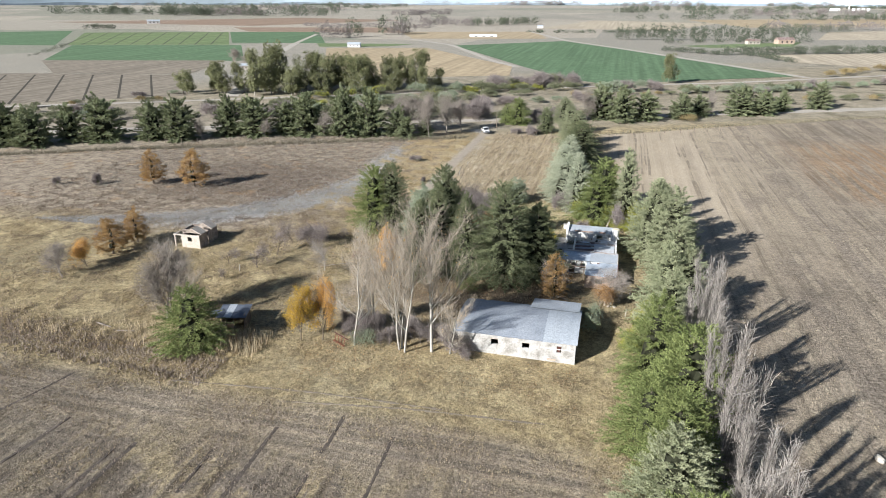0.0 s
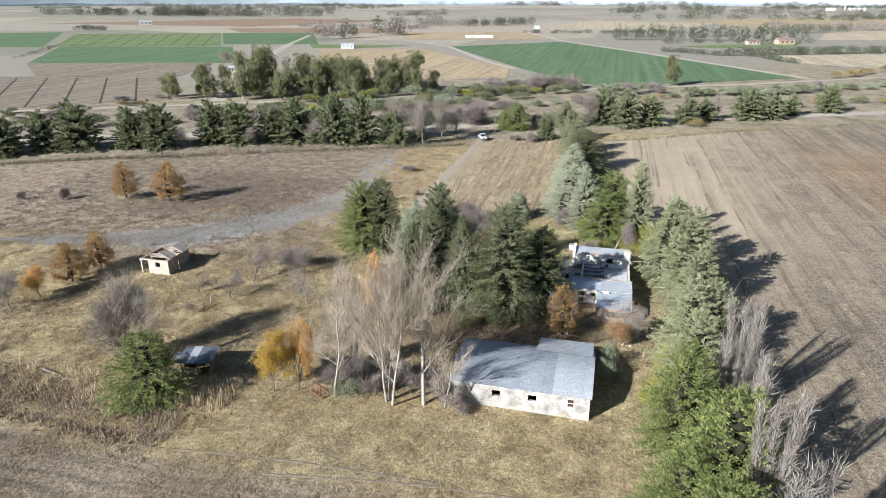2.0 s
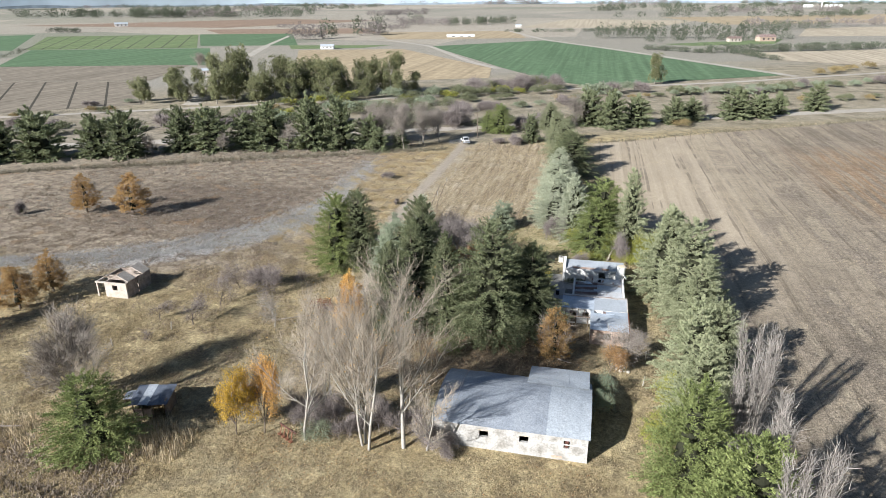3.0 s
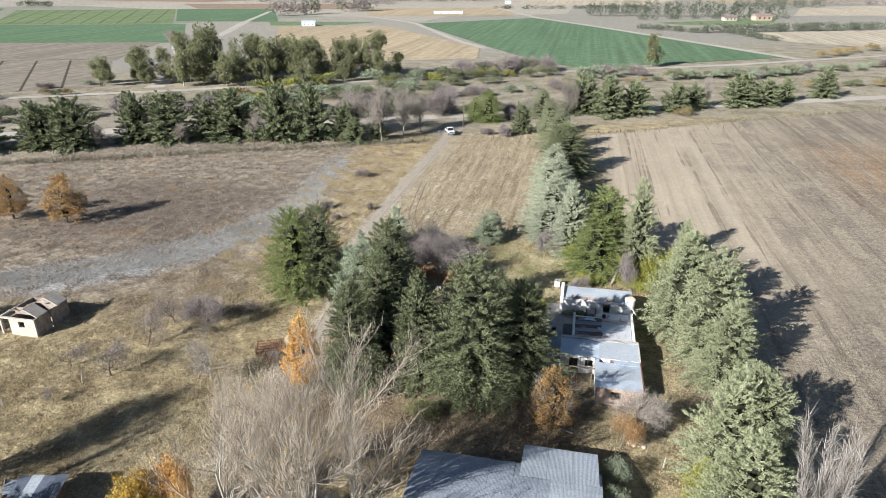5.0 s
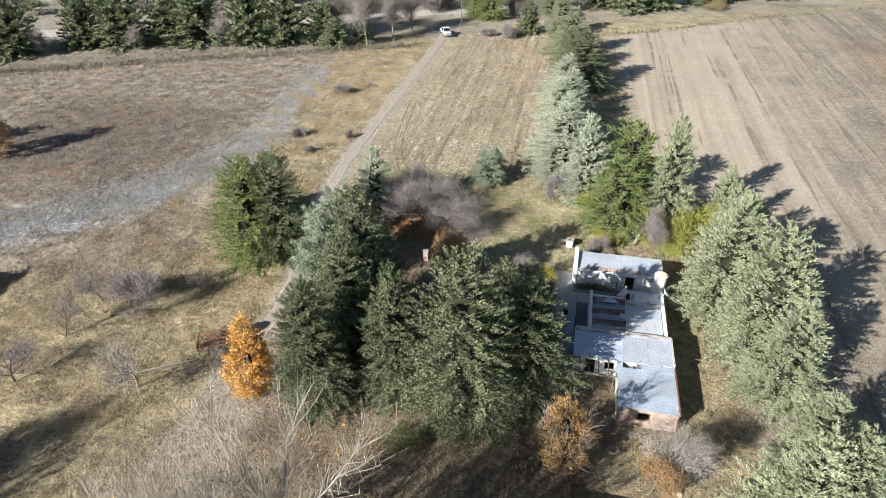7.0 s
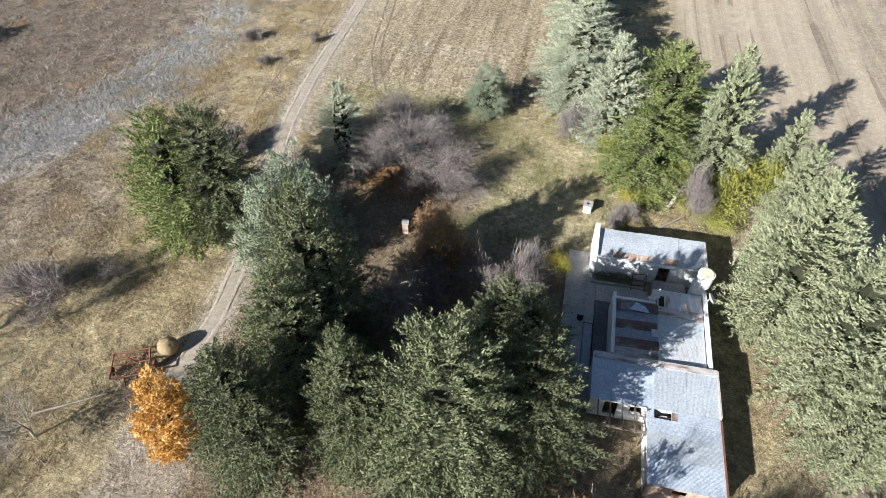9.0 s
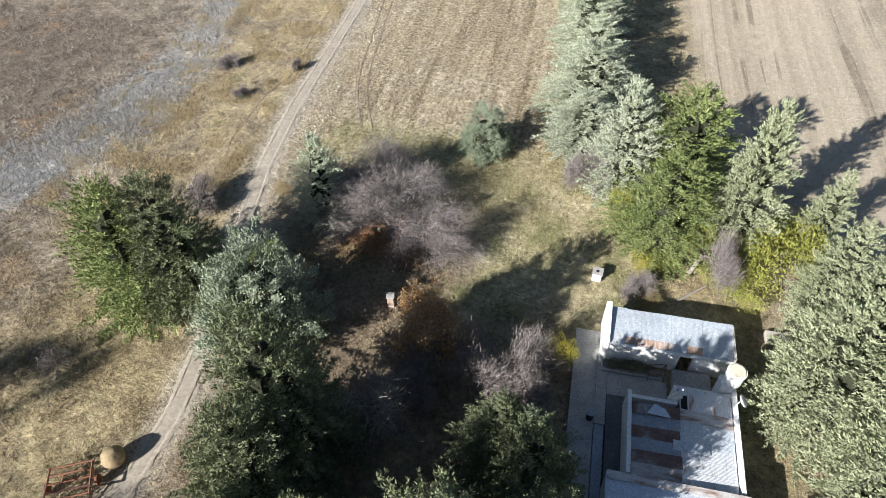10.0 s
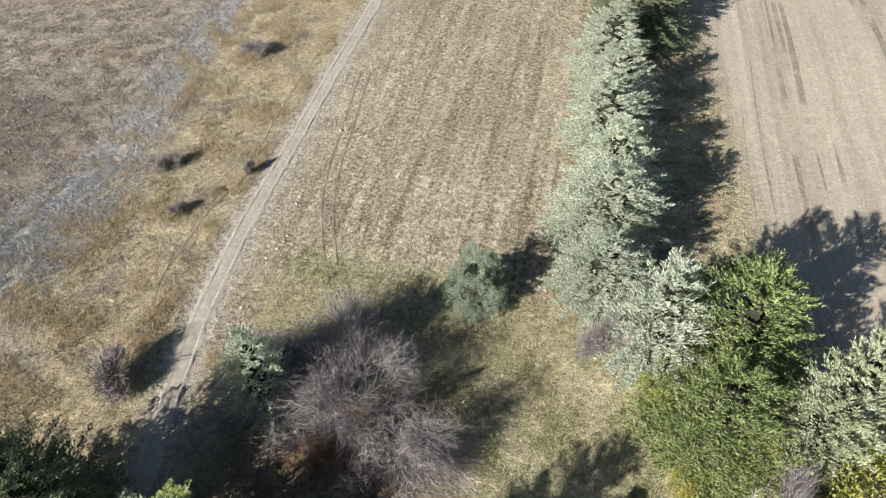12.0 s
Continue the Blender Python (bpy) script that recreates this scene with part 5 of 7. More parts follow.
def prism(points, axis, a, b):
    """Extrudes a flat outline along axis from a to b."""
    bm = bmesh.new()

    def at(u, v, w):
        return {"x": (w, u, v), "y": (u, w, v), "z": (u, v, w)}[axis]

    lo = [bm.verts.new(at(u, v, a)) for u, v in points]
    hi = [bm.verts.new(at(u, v, b)) for u, v in points]
    n = len(points)
    bm.faces.new(lo[::-1]), bm.faces.new(hi)
    for i in range(n):
        bm.faces.new((lo[i], lo[(i + 1) % n], hi[(i + 1) % n], hi[i]))
    bmesh.ops.recalc_face_normals(bm, faces=bm.faces[:])
    return bm


def rod(a, b, r, sides=8, r2=None):
    a, b = Vector(a), Vector(b)
    bm = bmesh.new()
    m = Matrix.Translation((a + b) / 2) @ (b - a).to_track_quat("Z", "Y").to_matrix().to_4x4()
    bmesh.ops.create_cone(bm, cap_ends=True, segments=sides, radius1=r, radius2=r if r2 is None else r2, depth=(b - a).length, matrix=m)
    return bm


def join(*bms):
    out = bmesh.new()
    for b in bms:
        me = bpy.data.meshes.new("tmp")
        b.to_mesh(me)
        b.free()
        out.from_mesh(me)
        bpy.data.meshes.remove(me)
    return out


def sheet_mesh(name, width, line, material, waves=7, amp=0.008):
    """Corrugated iron, its ridges running along line, a row of (y, z)."""
    cols = waves * 4
    verts, faces = [], []
    for i in range(cols + 1):
        x = width * i / cols
        dz = amp * math.sin(2 * math.pi * waves * i / cols)
        verts += [(x, y, z + dz) for y, z in line]
    k = len(line)
    for i in range(cols):
        faces += [(i * k + j, (i + 1) * k + j, (i + 1) * k + j + 1, i * k + j + 1) for j in range(k - 1)]
    me = bpy.data.meshes.new(name)
    me.from_pydata(verts, [], faces)
    me.materials.append(material)
    return me


def roof_sheets(parent, count, x0, width, meshes, seed, lap=0.02, along="x", y0=0.0, tilt=0.35):
    rng = random.Random(seed)
    ym = sum(v.co.y for v in meshes[0].vertices) / len(meshes[0].vertices)
    for i in range(count):
        ob = new("sheet", meshes[i] if len(meshes) == count else rng.choice(meshes))
        ob.parent = parent
        if along == "x":
            ob.matrix_basis = pose(x0 + i * width, ym + rng.uniform(-0.05, 0.05), 0.012 * (i % 2) + rng.uniform(0, 0.012), 0, rng.uniform(-tilt, tilt), rng.uniform(-0.3, 0.3)) @ Matrix.Translation((0, -ym, 0))
        else:
            ob.matrix_basis = pose(x0, y0 + i * width, 0.012 * (i % 2) + rng.uniform(0, 0.02), rng.uniform(-tilt, tilt), 0, 90 + rng.uniform(-0.6, 0.6))


def each(name, parent, material, *rows, label=""):
    """One part for each box."""
    for row in rows:
        part(name, boxes(row), material, parent, label)


def barn():
    b = thing("barn", "long whitewashed barn with a curved corrugated iron roof", "barn")
    X0, X1, Y0, Y1 = -16.6, -1.95, 68.65, 77.9
    part("wall", pierced(X0, X1, Y0, Y0 + 0.28, -0.3, 2.45, [(-12.05, -11.2, 1.25, 1.95), (-8.25, -7.4, 1.25, 1.95), (-4.15, -3.6, 1.2, 2.05)]), WHITEWASH, b, "stained whitewashed wall with square openings")
    part("wall", boxes((X0, Y1 - 0.28, -0.3, X1, Y1, 2.45)), WHITEWASH, b)
    arc = [(Y0 + 0.3 + (Y1 - Y0 - 0.6) * i / 12, 2.38 + 0.92 * (1 - ((i - 6) / 6.2) ** 2)) for i in range(13)]
    for x in (X0, X1 - 0.28):
        part("gable_wall", prism([(Y1 - 0.3, -0.3), (Y0 + 0.3, -0.3)] + arc, "x", x, x + 0.28), WHITEWASH, b)
    part("shutter", boxes((-4.05, Y0 + 0.10, 1.22, -3.72, Y0 + 0.14, 2.0)), RED_PAINT, b, "faded red board in the small opening")
    for xa, xb in ((-12.05, -11.2), (-8.25, -7.4)):
        part("lintel", boxes((xa - 0.15, Y0 - 0.02, 1.95, xb + 0.15, Y0 + 0.24, 2.08)), PLASTER, b)
    part("wall_ledge", boxes((-6.1, Y0 - 0.05, 1.62, -2.2, Y0 - 0.002, 1.70)), WHITE_PAINT, b)
    part("stain_patch", boxes((-5.2, Y0 - 0.03, 0.02, -4.2, Y0 - 0.002, 0.28)), BRICK, b, "patch of bare reddish brick at the foot of the wall")
    roof = new("roof")
    roof.parent = b
    line = [(Y0 - 0.15 + (Y1 - Y0 + 0.3) * i / 12, 2.49 + 0.94 * (1 - ((i - 6) / 6) ** 2)) for i in range(13)]
    # western sheets darker: the poplars' shade is put into their weathered zinc
    old, sunlit = sheet_mesh("sheet", 1.02, line, ZINC_OLD_SHADE, 10, 0.003), sheet_mesh("sheet", 1.02, line, ZINC_MID, 10, 0.003)
    roof_sheets(roof, 15, X0 - 0.15, 0.995, [old] * 11 + [sunlit] * 4, 3)
    a = thing("lean_to", "flat corrugated iron lean-to behind the barn", "shed")
    each("wall", a, PLASTER, (-8.2, 80.2, -0.2, -2.1, 80.4, 2.15), (-8.2, 78.0, -0.2, -8.0, 80.2, 2.1), (-2.3, 78.0, -0.2, -2.1, 80.2, 2.1))
    r2 = new("roof")
    r2.parent = a
    roof_sheets(r2, 6, -8.3, 1.04, [sheet_mesh("sheet", 1.06, [(75.7, 3.34), (78.2, 2.82), (80.7, 2.30)], ZINC, 10, 0.004)], 4)


# weathered zinc; its dark tone also paints shade on barn roof and walk
ZINC_OLD_SHADE = surface("weathered_shaded_zinc", ((0.235, 0.262, 0.300), (0.318, 0.346, 0.384)), 0.5, 6.0, 0.6, 0.1, 0.01, metal=0.15, by_object=0.04)
ZINC_MID = surface("grey_zinc_sheet", ((0.340, 0.374, 0.412), (0.410, 0.446, 0.484)), 0.5, 6.0, 0.55, 0.1, 0.01, metal=0.15, by_object=0.04)
ZINC_BLUE = surface("blue_grey_zinc_sheet", ((0.430, 0.490, 0.560), (0.520, 0.575, 0.640)), 0.6, 7.0, 0.5, 0.1, 0.01, metal=0.2, by_object=0.04)
ZINC_DARK = surface("dark_blue_sheet", ((0.080, 0.095, 0.125), (0.150, 0.170, 0.205)), 0.7, 6.0, 0.6, 0.1, 0.01, metal=0.15, by_object=0.2)
ZINC_RED = surface("red_rusted_sheet", ((0.120, 0.075, 0.065), (0.200, 0.130, 0.110), (0.340, 0.330, 0.330)), 0.8, 8.0, 0.8, 0.2, 0.01, by_object=0.2)
ZINC_PATCHED = surface("patchy_rusted_sheet", ((0.200, 0.120, 0.085), (0.420, 0.390, 0.370), (0.500, 0.500, 0.500)), 1.1, 9.0, 0.7, 0.2, 0.01, by_object=0.2, streak=(0.8, 2.5, 1.0))
barn()


def house():
    b = thing("farmhouse", "abandoned white farmhouse with rusty corrugated iron roofs", "house")
    # kitchen wing to the north
    part("wall", pierced(-6.1, 2.3, 109.65, 109.9, -0.2, 2.18, [(-1.2, -0.3, 0.0, 1.85)]), WHITE_PAINT, b, "bright white south wall of the kitchen wing")
    part("wall", boxes((-6.1, 112.25, -0.2, 2.3, 112.5, 2.42)), WHITE_PAINT, b)
    part("wall", prism([(109.9, -0.2), (112.25, -0.2), (112.25, 2.42), (109.9, 2.18)], "x", 2.05, 2.3), WHITE_PAINT, b)
    part("parapet", prism([(109.5, -0.2), (112.75, -0.2), (112.75, 2.95), (112.35, 2.95), (109.5, 2.5)], "x", -6.5, -6.12), WHITE_PAINT, b, "white parapet wall rising above the roof")
    part("coping", boxes((-6.1, 109.5, 2.06, 2.4, 109.66, 2.26)), WHITE_PAINT, b)
    r = new("roof")
    r.parent = b
    roof_sheets(r, 8, -6.08, 1.05, [sheet_mesh("sheet", 1.08, [(110.3, 2.33), (111.3, 2.42), (112.62, 2.54)], ZINC, 13, 0.0022)], 11)
    roof_sheets(r, 8, -6.08, 1.05, [sheet_mesh("sheet", 1.06, [(109.68, 2.26), (110.1, 2.30), (110.34, 2.325)], mat, 13, 0.0022) for mat in (ZINC_RUST, ZINC_BAND, ZINC_BAND, ZINC_BAND, ZINC_RUST, ZINC_BAND, ZINC, ZINC)], 17)
    part("ridge_board", boxes((2.30, 109.7, 2.2, 2.42, 112.62, 2.52)), PLASTER, r)
    # middle range with loose rusted sheets
    part("wall", boxes((-4.75, 100.2, -0.2, -4.5, 106.0, 2.35)), WHITE_PAINT, b)
    part("wall", boxes((1.95, 100.2, -0.2, 2.20, 107.7, 2.35)), WHITE_PAINT, b, "white east parapet with peeling paint")
    each("wall", b, WHITE_PAINT, (-4.5, 105.7, -0.2, -1.5, 105.95, 1.95), (-1.5, 106.95, -0.2, 1.95, 107.2, 1.95), (-1.7, 105.95, -0.2, -1.5, 107.2, 1.95))
    r = new("roof")
    r.parent = b
    east = [sheet_mesh("sheet", 0.86, [(-0.02, 2.04), (1.6, 2.10), (3.3, 2.18)], mat, 10, 0.004) for mat in (ZINC_RUST, ZINC, ZINC_PATCHED, ZINC_RUST)]
    roof_sheets(r, 8, 1.85, 0.835, east, 12, along="y", y0=100.25, tilt=0.9)
    west = [sheet_mesh("sheet", 0.86, [(-0.02, 2.16), (1.5, 2.09), (3.05, 2.02)], mat, 10, 0.004) for mat in (ZINC_RED, ZINC_PATCHED, ZINC_OLD_SHADE)]
    roof_sheets(r, 6, -1.4, 0.84, west, 13, along="y", y0=100.25, tilt=1.0)
    part("loose_sheet", prism([(-3.5, 104.55), (-2.0, 104.45), (-2.35, 105.05), (-3.0, 105.35)], "z", 2.20, 2.23), ZINC_BLUE, r, "loose pale sheet lying askew")
    part("loose_sheet", boxes((-1.9, 102.3, 2.19, 0.3, 103.0, 2.22)), ZINC, r)
    # near-black slab on the sheets, painted as the dark inside a hatch
    part("hatch", boxes((-1.35, 105.3, 2.18, -0.95, 106.3, 2.24)), DARK, r)
    part("gable_piece", prism([(-2.15, 1.95), (-1.2, 1.95), (-1.42, 3.25)], "y", 106.05, 106.17), WHITE_PAINT, b, "white triangular gable left standing")
    # southern range
    part("wall", pierced(-5.9, 2.35, 96.5, 96.75, -0.2, 2.12, [(-4.9, -4.0, 0.0, 1.8), (-3.2, -2.4, 0.8, 1.7)]), WHITE_PAINT, b)
    each("wall", b, WHITE_PAINT, (-5.9, 99.65, -0.2, 2.35, 99.9, 2.3), (-5.9, 96.75, -0.2, -5.65, 99.65, 2.12), (2.10, 96.75, -0.2, 2.35, 99.65, 2.12))
    r = new("roof")
    r.parent = b
    line = [(96.35, 2.20), (98.1, 2.33), (100.0, 2.46)]
    # first four sheets: blue tint of the tree shade put into the zinc
    roof_sheets(r, 8, -5.95, 1.045, [sheet_mesh("sheet", 1.07, line, mat, 13, 0.0022) for mat in (ZINC_BLUE,) * 4 + (ZINC,) * 4], 14)
    part("ridge_cap", boxes((-5.9, 99.5, 2.475, 2.4, 100.05, 2.50)), ZINC_PATCHED, r, "rust-streaked ridge capping")
    part("roof_edge", boxes((2.40, 96.4, 2.12, 2.50, 100.0, 2.48)), PLASTER, r)
    # south-east room with a hole in its roof
    part("wall", pierced(-2.15, 2.45, 91.2, 91.45, -0.2, 1.95, [(-0.6, 0.4, 0.7, 1.6)]), BRICK, b, "bare brick end wall")
    each("wall", b, WHITE_PAINT, (-2.15, 91.45, -0.2, -1.9, 96.5, 2.0), (2.2, 91.45, -0.2, 2.45, 96.5, 2.0))
    r = new("roof")
    r.parent = b
    cross = [sheet_mesh("sheet", 0.98, [(-0.02, 2.02), (2.4, 2.04), (4.72, 2.06)], mat, 12, 0.0022) for mat in (ZINC_BLUE, ZINC_BLUE, ZINC)]
    roof_sheets(r, 5, 2.5, 0.92, cross, 15, along="y", y0=91.05)
    each("sheet", r, ZINC_BLUE, (-2.25, 95.6, 2.08, -1.75, 96.45, 2.10), (-0.65, 95.62, 2.08, 2.45, 96.45, 2.10))
    part("broken_sheet", prism([(-1.5, 95.75), (-0.75, 95.7), (-0.9, 96.1), (-1.3, 96.05)], "z", 1.92, 1.94), ZINC_PATCHED, r, "torn rusty sheet sagging into the hole")
    part("rust_patch", boxes((-0.62, 95.72, 2.104, -0.25, 96.3, 2.112)), ZINC_RED, r)
    part("roof_edge", boxes((2.47, 91.1, 1.95, 2.58, 96.4, 2.12)), RUST, r)
    part("rafter", boxes((-1.8, 95.9, 1.86, -0.6, 95.98, 1.94)), TIMBER, r)
    # porch frame on the south-west side
    for x in (-5.6, -4.0, -2.5):
        part("porch_post", rod((x, 94.6, -0.1), (x, 94.6, 1.85), 0.06), TIMBER, b)
    part("porch_beam", boxes((-5.8, 94.53, 1.85, -2.2, 94.67, 1.97)), TIMBER, b)
    for x in (-5.4, -4.6, -3.8, -3.0):
        part("porch_rafter", boxes((x, 94.4, 1.98, x + 0.08, 96.48, 2.05)), TIMBER, b)
    # white block that carries the water tank
    part("tank_block", boxes((1.15, 107.25, -0.2, 2.05, 108.15, 2.7)), WHITE_PAINT, b, "white block under the water tank")
    t = thing("water_tank", "round cream water tank on a white block", "tank", at=(1.85, 107.75, 2.7))
    shell = bmesh.new()
    bmesh.ops.create_cone(shell, cap_ends=False, segments=28, radius1=0.56, radius2=0.62, depth=1.15, matrix=Matrix.Translation((0, 0, 0.575)))
    bmesh.ops.create_cone(shell, cap_ends=True, segments=28, radius1=0.64, radius2=0.64, depth=0.06, matrix=Matrix.Translation((0, 0, 1.17)))
    part("shell", shell, WHITE_PAINT, t)
    lid = bmesh.new()
    bmesh.ops.create_cone(lid, cap_ends=True, segments=28, radius1=0.60, radius2=0.5, depth=0.08, matrix=Matrix.Translation((0, 0, 1.24)))
    part("lid", lid, PLASTIC, t, "cream lid")
    d = thing("satellite_dish", "white satellite dish on the parapet", "dish", at=(2.1, 106.2, 2.35))
    part("mast", rod((0, 0, 0), (0.1, 0, 0.5), 0.03), WHITE_PAINT, d)
    bowl = bmesh.new()
    bmesh.ops.create_uvsphere(bowl, u_segments=20, v_segments=10, radius=0.42, matrix=pose(0.25, 0, 0.62, 0, 50, 0) @ Matrix.Diagonal((1, 1, 0.25, 1)))
    part("bowl", bowl, WHITE_PAINT, d)
    f = thing("garden_seat", "rusty metal frame of a garden swing seat", "seat", at=(-2.6, 108.9, 0.05), turn=8)
    for x in (-0.55, 0.55):
        part("side_frame", join(rod((x, -0.5, 0), (x, 0, 1.5), 0.03), rod((x, 0.5, 0), (x, 0, 1.5), 0.03)), RUST, f)
    part("top_bar", rod((-0.6, 0, 1.5), (0.6, 0, 1.5), 0.03), RUST, f)
    part("seat", boxes((-0.45, -0.2, 0.45, 0.45, 0.2, 0.5)), TIMBER, f)
    walk_slabs = [(-8.3, 95.6, -0.1, -6.62, 112.0, 0.14), (-6.60, 104.3, -0.1, -5.86, 112.0, 0.14), (-5.84, 106.72, -0.1, -1.75, 108.4, 0.14), (-5.84, 108.4, -0.1, -2.0, 109.0, 0.08)]
    tagged(part("pavement", boxes(*walk_slabs), CONCRETE, None), "cracked concrete walk around the farmhouse", "pavement", kind="structure")
    tagged(part("pavement", boxes((-5.82, 99.95, -0.1, -4.77, 106.7, 0.20)), CONCRETE_DARK, None), "dark grey patio slab beside the house", "pavement", kind="structure")
    tagged(part("pavement", boxes((-1.45, 107.25, -0.1, 1.12, 109.4, 0.62)), CONCRETE, None), "grey cement floor of the roofless passage", "pavement", kind="structure")
    # walk beside the wall, its bluish shade painted as a separate strip
    tagged(part("pavement", boxes((-6.58, 96.8, -0.1, -5.93, 104.2, 0.20)), ZINC_OLD_SHADE, None), "blue-grey smooth cement strip along the house", "pavement", kind="structure")
    k = thing("planter_bed", "curved concrete kerb around a planted bed", "planter")
    each("kerb", k, CONCRETE, (-6.2, 108.55, 0.14, -2.0, 108.67, 0.32), (-6.32, 108.55, 0.14, -6.2, 109.6, 0.32))
    for i, (x, h) in enumerate(((-5.6, 0.9), (-4.6, 1.3), (-3.9, 1.1), (-3.1, 0.8))):
        plant("scrub", x, 109.2, h, 0.75)
    s = thing("lean_shelter", "low pale broken shelter wall beside the house", "ruin", at=(6.0, 113.9, 0))
    part("slab", boxes((-0.6, -0.5, -0.1, 1.2, 0.4, 0.55)), PLASTER, s)
    part("leaning_panel", prism([(-0.5, 0.0), (0.6, 0.0), (0.6, 1.0)], "x", 1.2, 1.35), WHITE_PAINT, s)


ZINC_BAND = surface("rust_banded_sheet", ((0.250, 0.150, 0.105), (0.360, 0.250, 0.190), (0.480, 0.455, 0.440)), 1.6, 10.0, 0.7, 0.2, 0.01, by_object=0.15, streak=(4.0, 0.9, 1.0))
CONCRETE_DARK = surface("dark_cement", ((0.090, 0.090, 0.090), (0.140, 0.140, 0.138)), 0.8, 6.0, 0.8, 0.3, 0.02)
house()


def ruin():
    b = thing("ruined_hut", "roofless pale brick hut with broken gables", "hut")
    X0, X1, Y0, Y1, H = -71.0, -67.4, 90.6, 96.0, 2.15
    part("wall", pierced(X0, X1, Y0, Y0 + 0.22, -0.4, H, [(X0 + 1.25, X0 + 2.1, 0.95, 1.75)]), PLASTER, b, "pale front wall with a square window hole")
    # brick darker than the front: the east wall's shade is put into it
    for ya, yb in ((Y0 + 0.22, 93.0), (93.22, Y1)):
        part("wall", boxes((X1 - 0.22, ya, -0.4, X1, yb, H)), RUIN_BRICK, b)
    each("wall", b, RUIN_BRICK, (-72.4, Y1 - 0.22, -0.4, X1 - 0.22, Y1, H), (X0, Y0 + 0.22, -0.4, X0 + 0.22, 93.0, H), (-72.4, 93.0, -0.4, -72.18, Y1 - 0.22, H))
    each("wall", b, RUIN_BRICK, (-72.18, 93.0, -0.4, X1 - 0.4, 93.22, H))
    part("post", boxes((-72.4, Y0, -0.4, -72.18, Y0 + 0.24, H - 0.2)), PLASTER, b)
    part("lintel", boxes((-72.5, Y0 - 0.02, H - 0.2, X0, Y0 + 0.26, H)), PLASTER, b)
    part("lintel", boxes((-72.4, Y0 + 0.26, H - 0.18, -72.2, 93.0, H)), PLASTER, b)
    peak = (X0 + X1) / 2 - 0.2
    for y in (91.7, 94.6):
        part("gable", prism([(X0 + 0.1, H), (X1 - 0.1, H), (peak + 0.5, H + 0.95), (peak, H + 0.9)], "y", y, y + 0.18), RUIN_BRICK, b)
    for ya, yb in ((91.0, 92.7), (94.2, Y1)):
        part("roof_slab", prism([(peak + 0.4, H + 0.98), (X1 + 0.12, H + 0.10), (X1 + 0.12, H + 0.24), (peak + 0.4, H + 1.12)], "y", ya, yb), PLASTER, b, "pale fragment of the fallen roof")
    for y in (92.9, 93.6, 95.2):
        part("rafter", prism([(X0 - 0.2, H), (peak + 0.4, H + 0.9), (peak + 0.4, H + 1.0), (X0 - 0.2, H + 0.1)], "y", y, y + 0.1), TIMBER, b)
    part("beam", boxes((-72.4, 92.2, H + 0.002, X0 + 0.2, 92.34, H + 0.13)), TIMBER, b)
    part("rubble", boxes((-70.3, 91.4, -0.1, -69.5, 92.2, 0.35), (-69.8, 94.2, -0.1, -68.8, 95.1, 0.3)), PLASTER, b)


ruin()


def shed():
    b = thing("small_shed", "low dark shed with a sagging blue-grey iron roof", "shed", at=(-47.6, 65.6, -0.15), turn=14)
    each("wall", b, TIMBER, (0, 2.6, -0.3, 3.4, 2.75, 2.0), (3.25, 0.3, -0.3, 3.4, 2.6, 1.95), (0, 0.9, -0.3, 0.12, 2.6, 1.9))
    part("half_wall", boxes((0.0, 0.25, -0.3, 1.9, 0.4, 0.95)), BRICK, b)
    for x in (0.05, 0.95, 1.9, 3.3):
        part("post", rod((x, 0.15, -0.2), (x, 0.15, 1.78), 0.07), TIMBER, b)
    r = new("roof")
    r.parent = b
    roof_sheets(r, 4, -0.25, 0.98, [sheet_mesh("sheet", 1.0, [(-0.3, 1.82), (1.3, 1.98), (3.0, 2.16)], mat, 6, 0.006) for mat in (ZINC_DARK, ZINC_MID)], 21, tilt=1.5)
    s = thing("scrap_shelter", "collapsed scrap shelter of old sheets and poles", "shed", at=(-50.2, 67.2, -0.5), turn=20)
    part("panel", prism([(0, 0.0), (1.8, 0.0), (1.8, 1.6)], "x", 0, 0.08), TIMBER, s)
    part("panel", boxes((0.1, 0.2, 1.1, 2.2, 1.8, 1.15)), ZINC_OLD_SHADE, s)
    for p in ((0.2, 0.2), (2.1, 0.2), (2.1, 1.7), (0.2, 1.7)):
        part("pole", rod((*p, -0.1), (p[0] + 0.1, p[1], 1.25), 0.05), TIMBER, s)


shed()


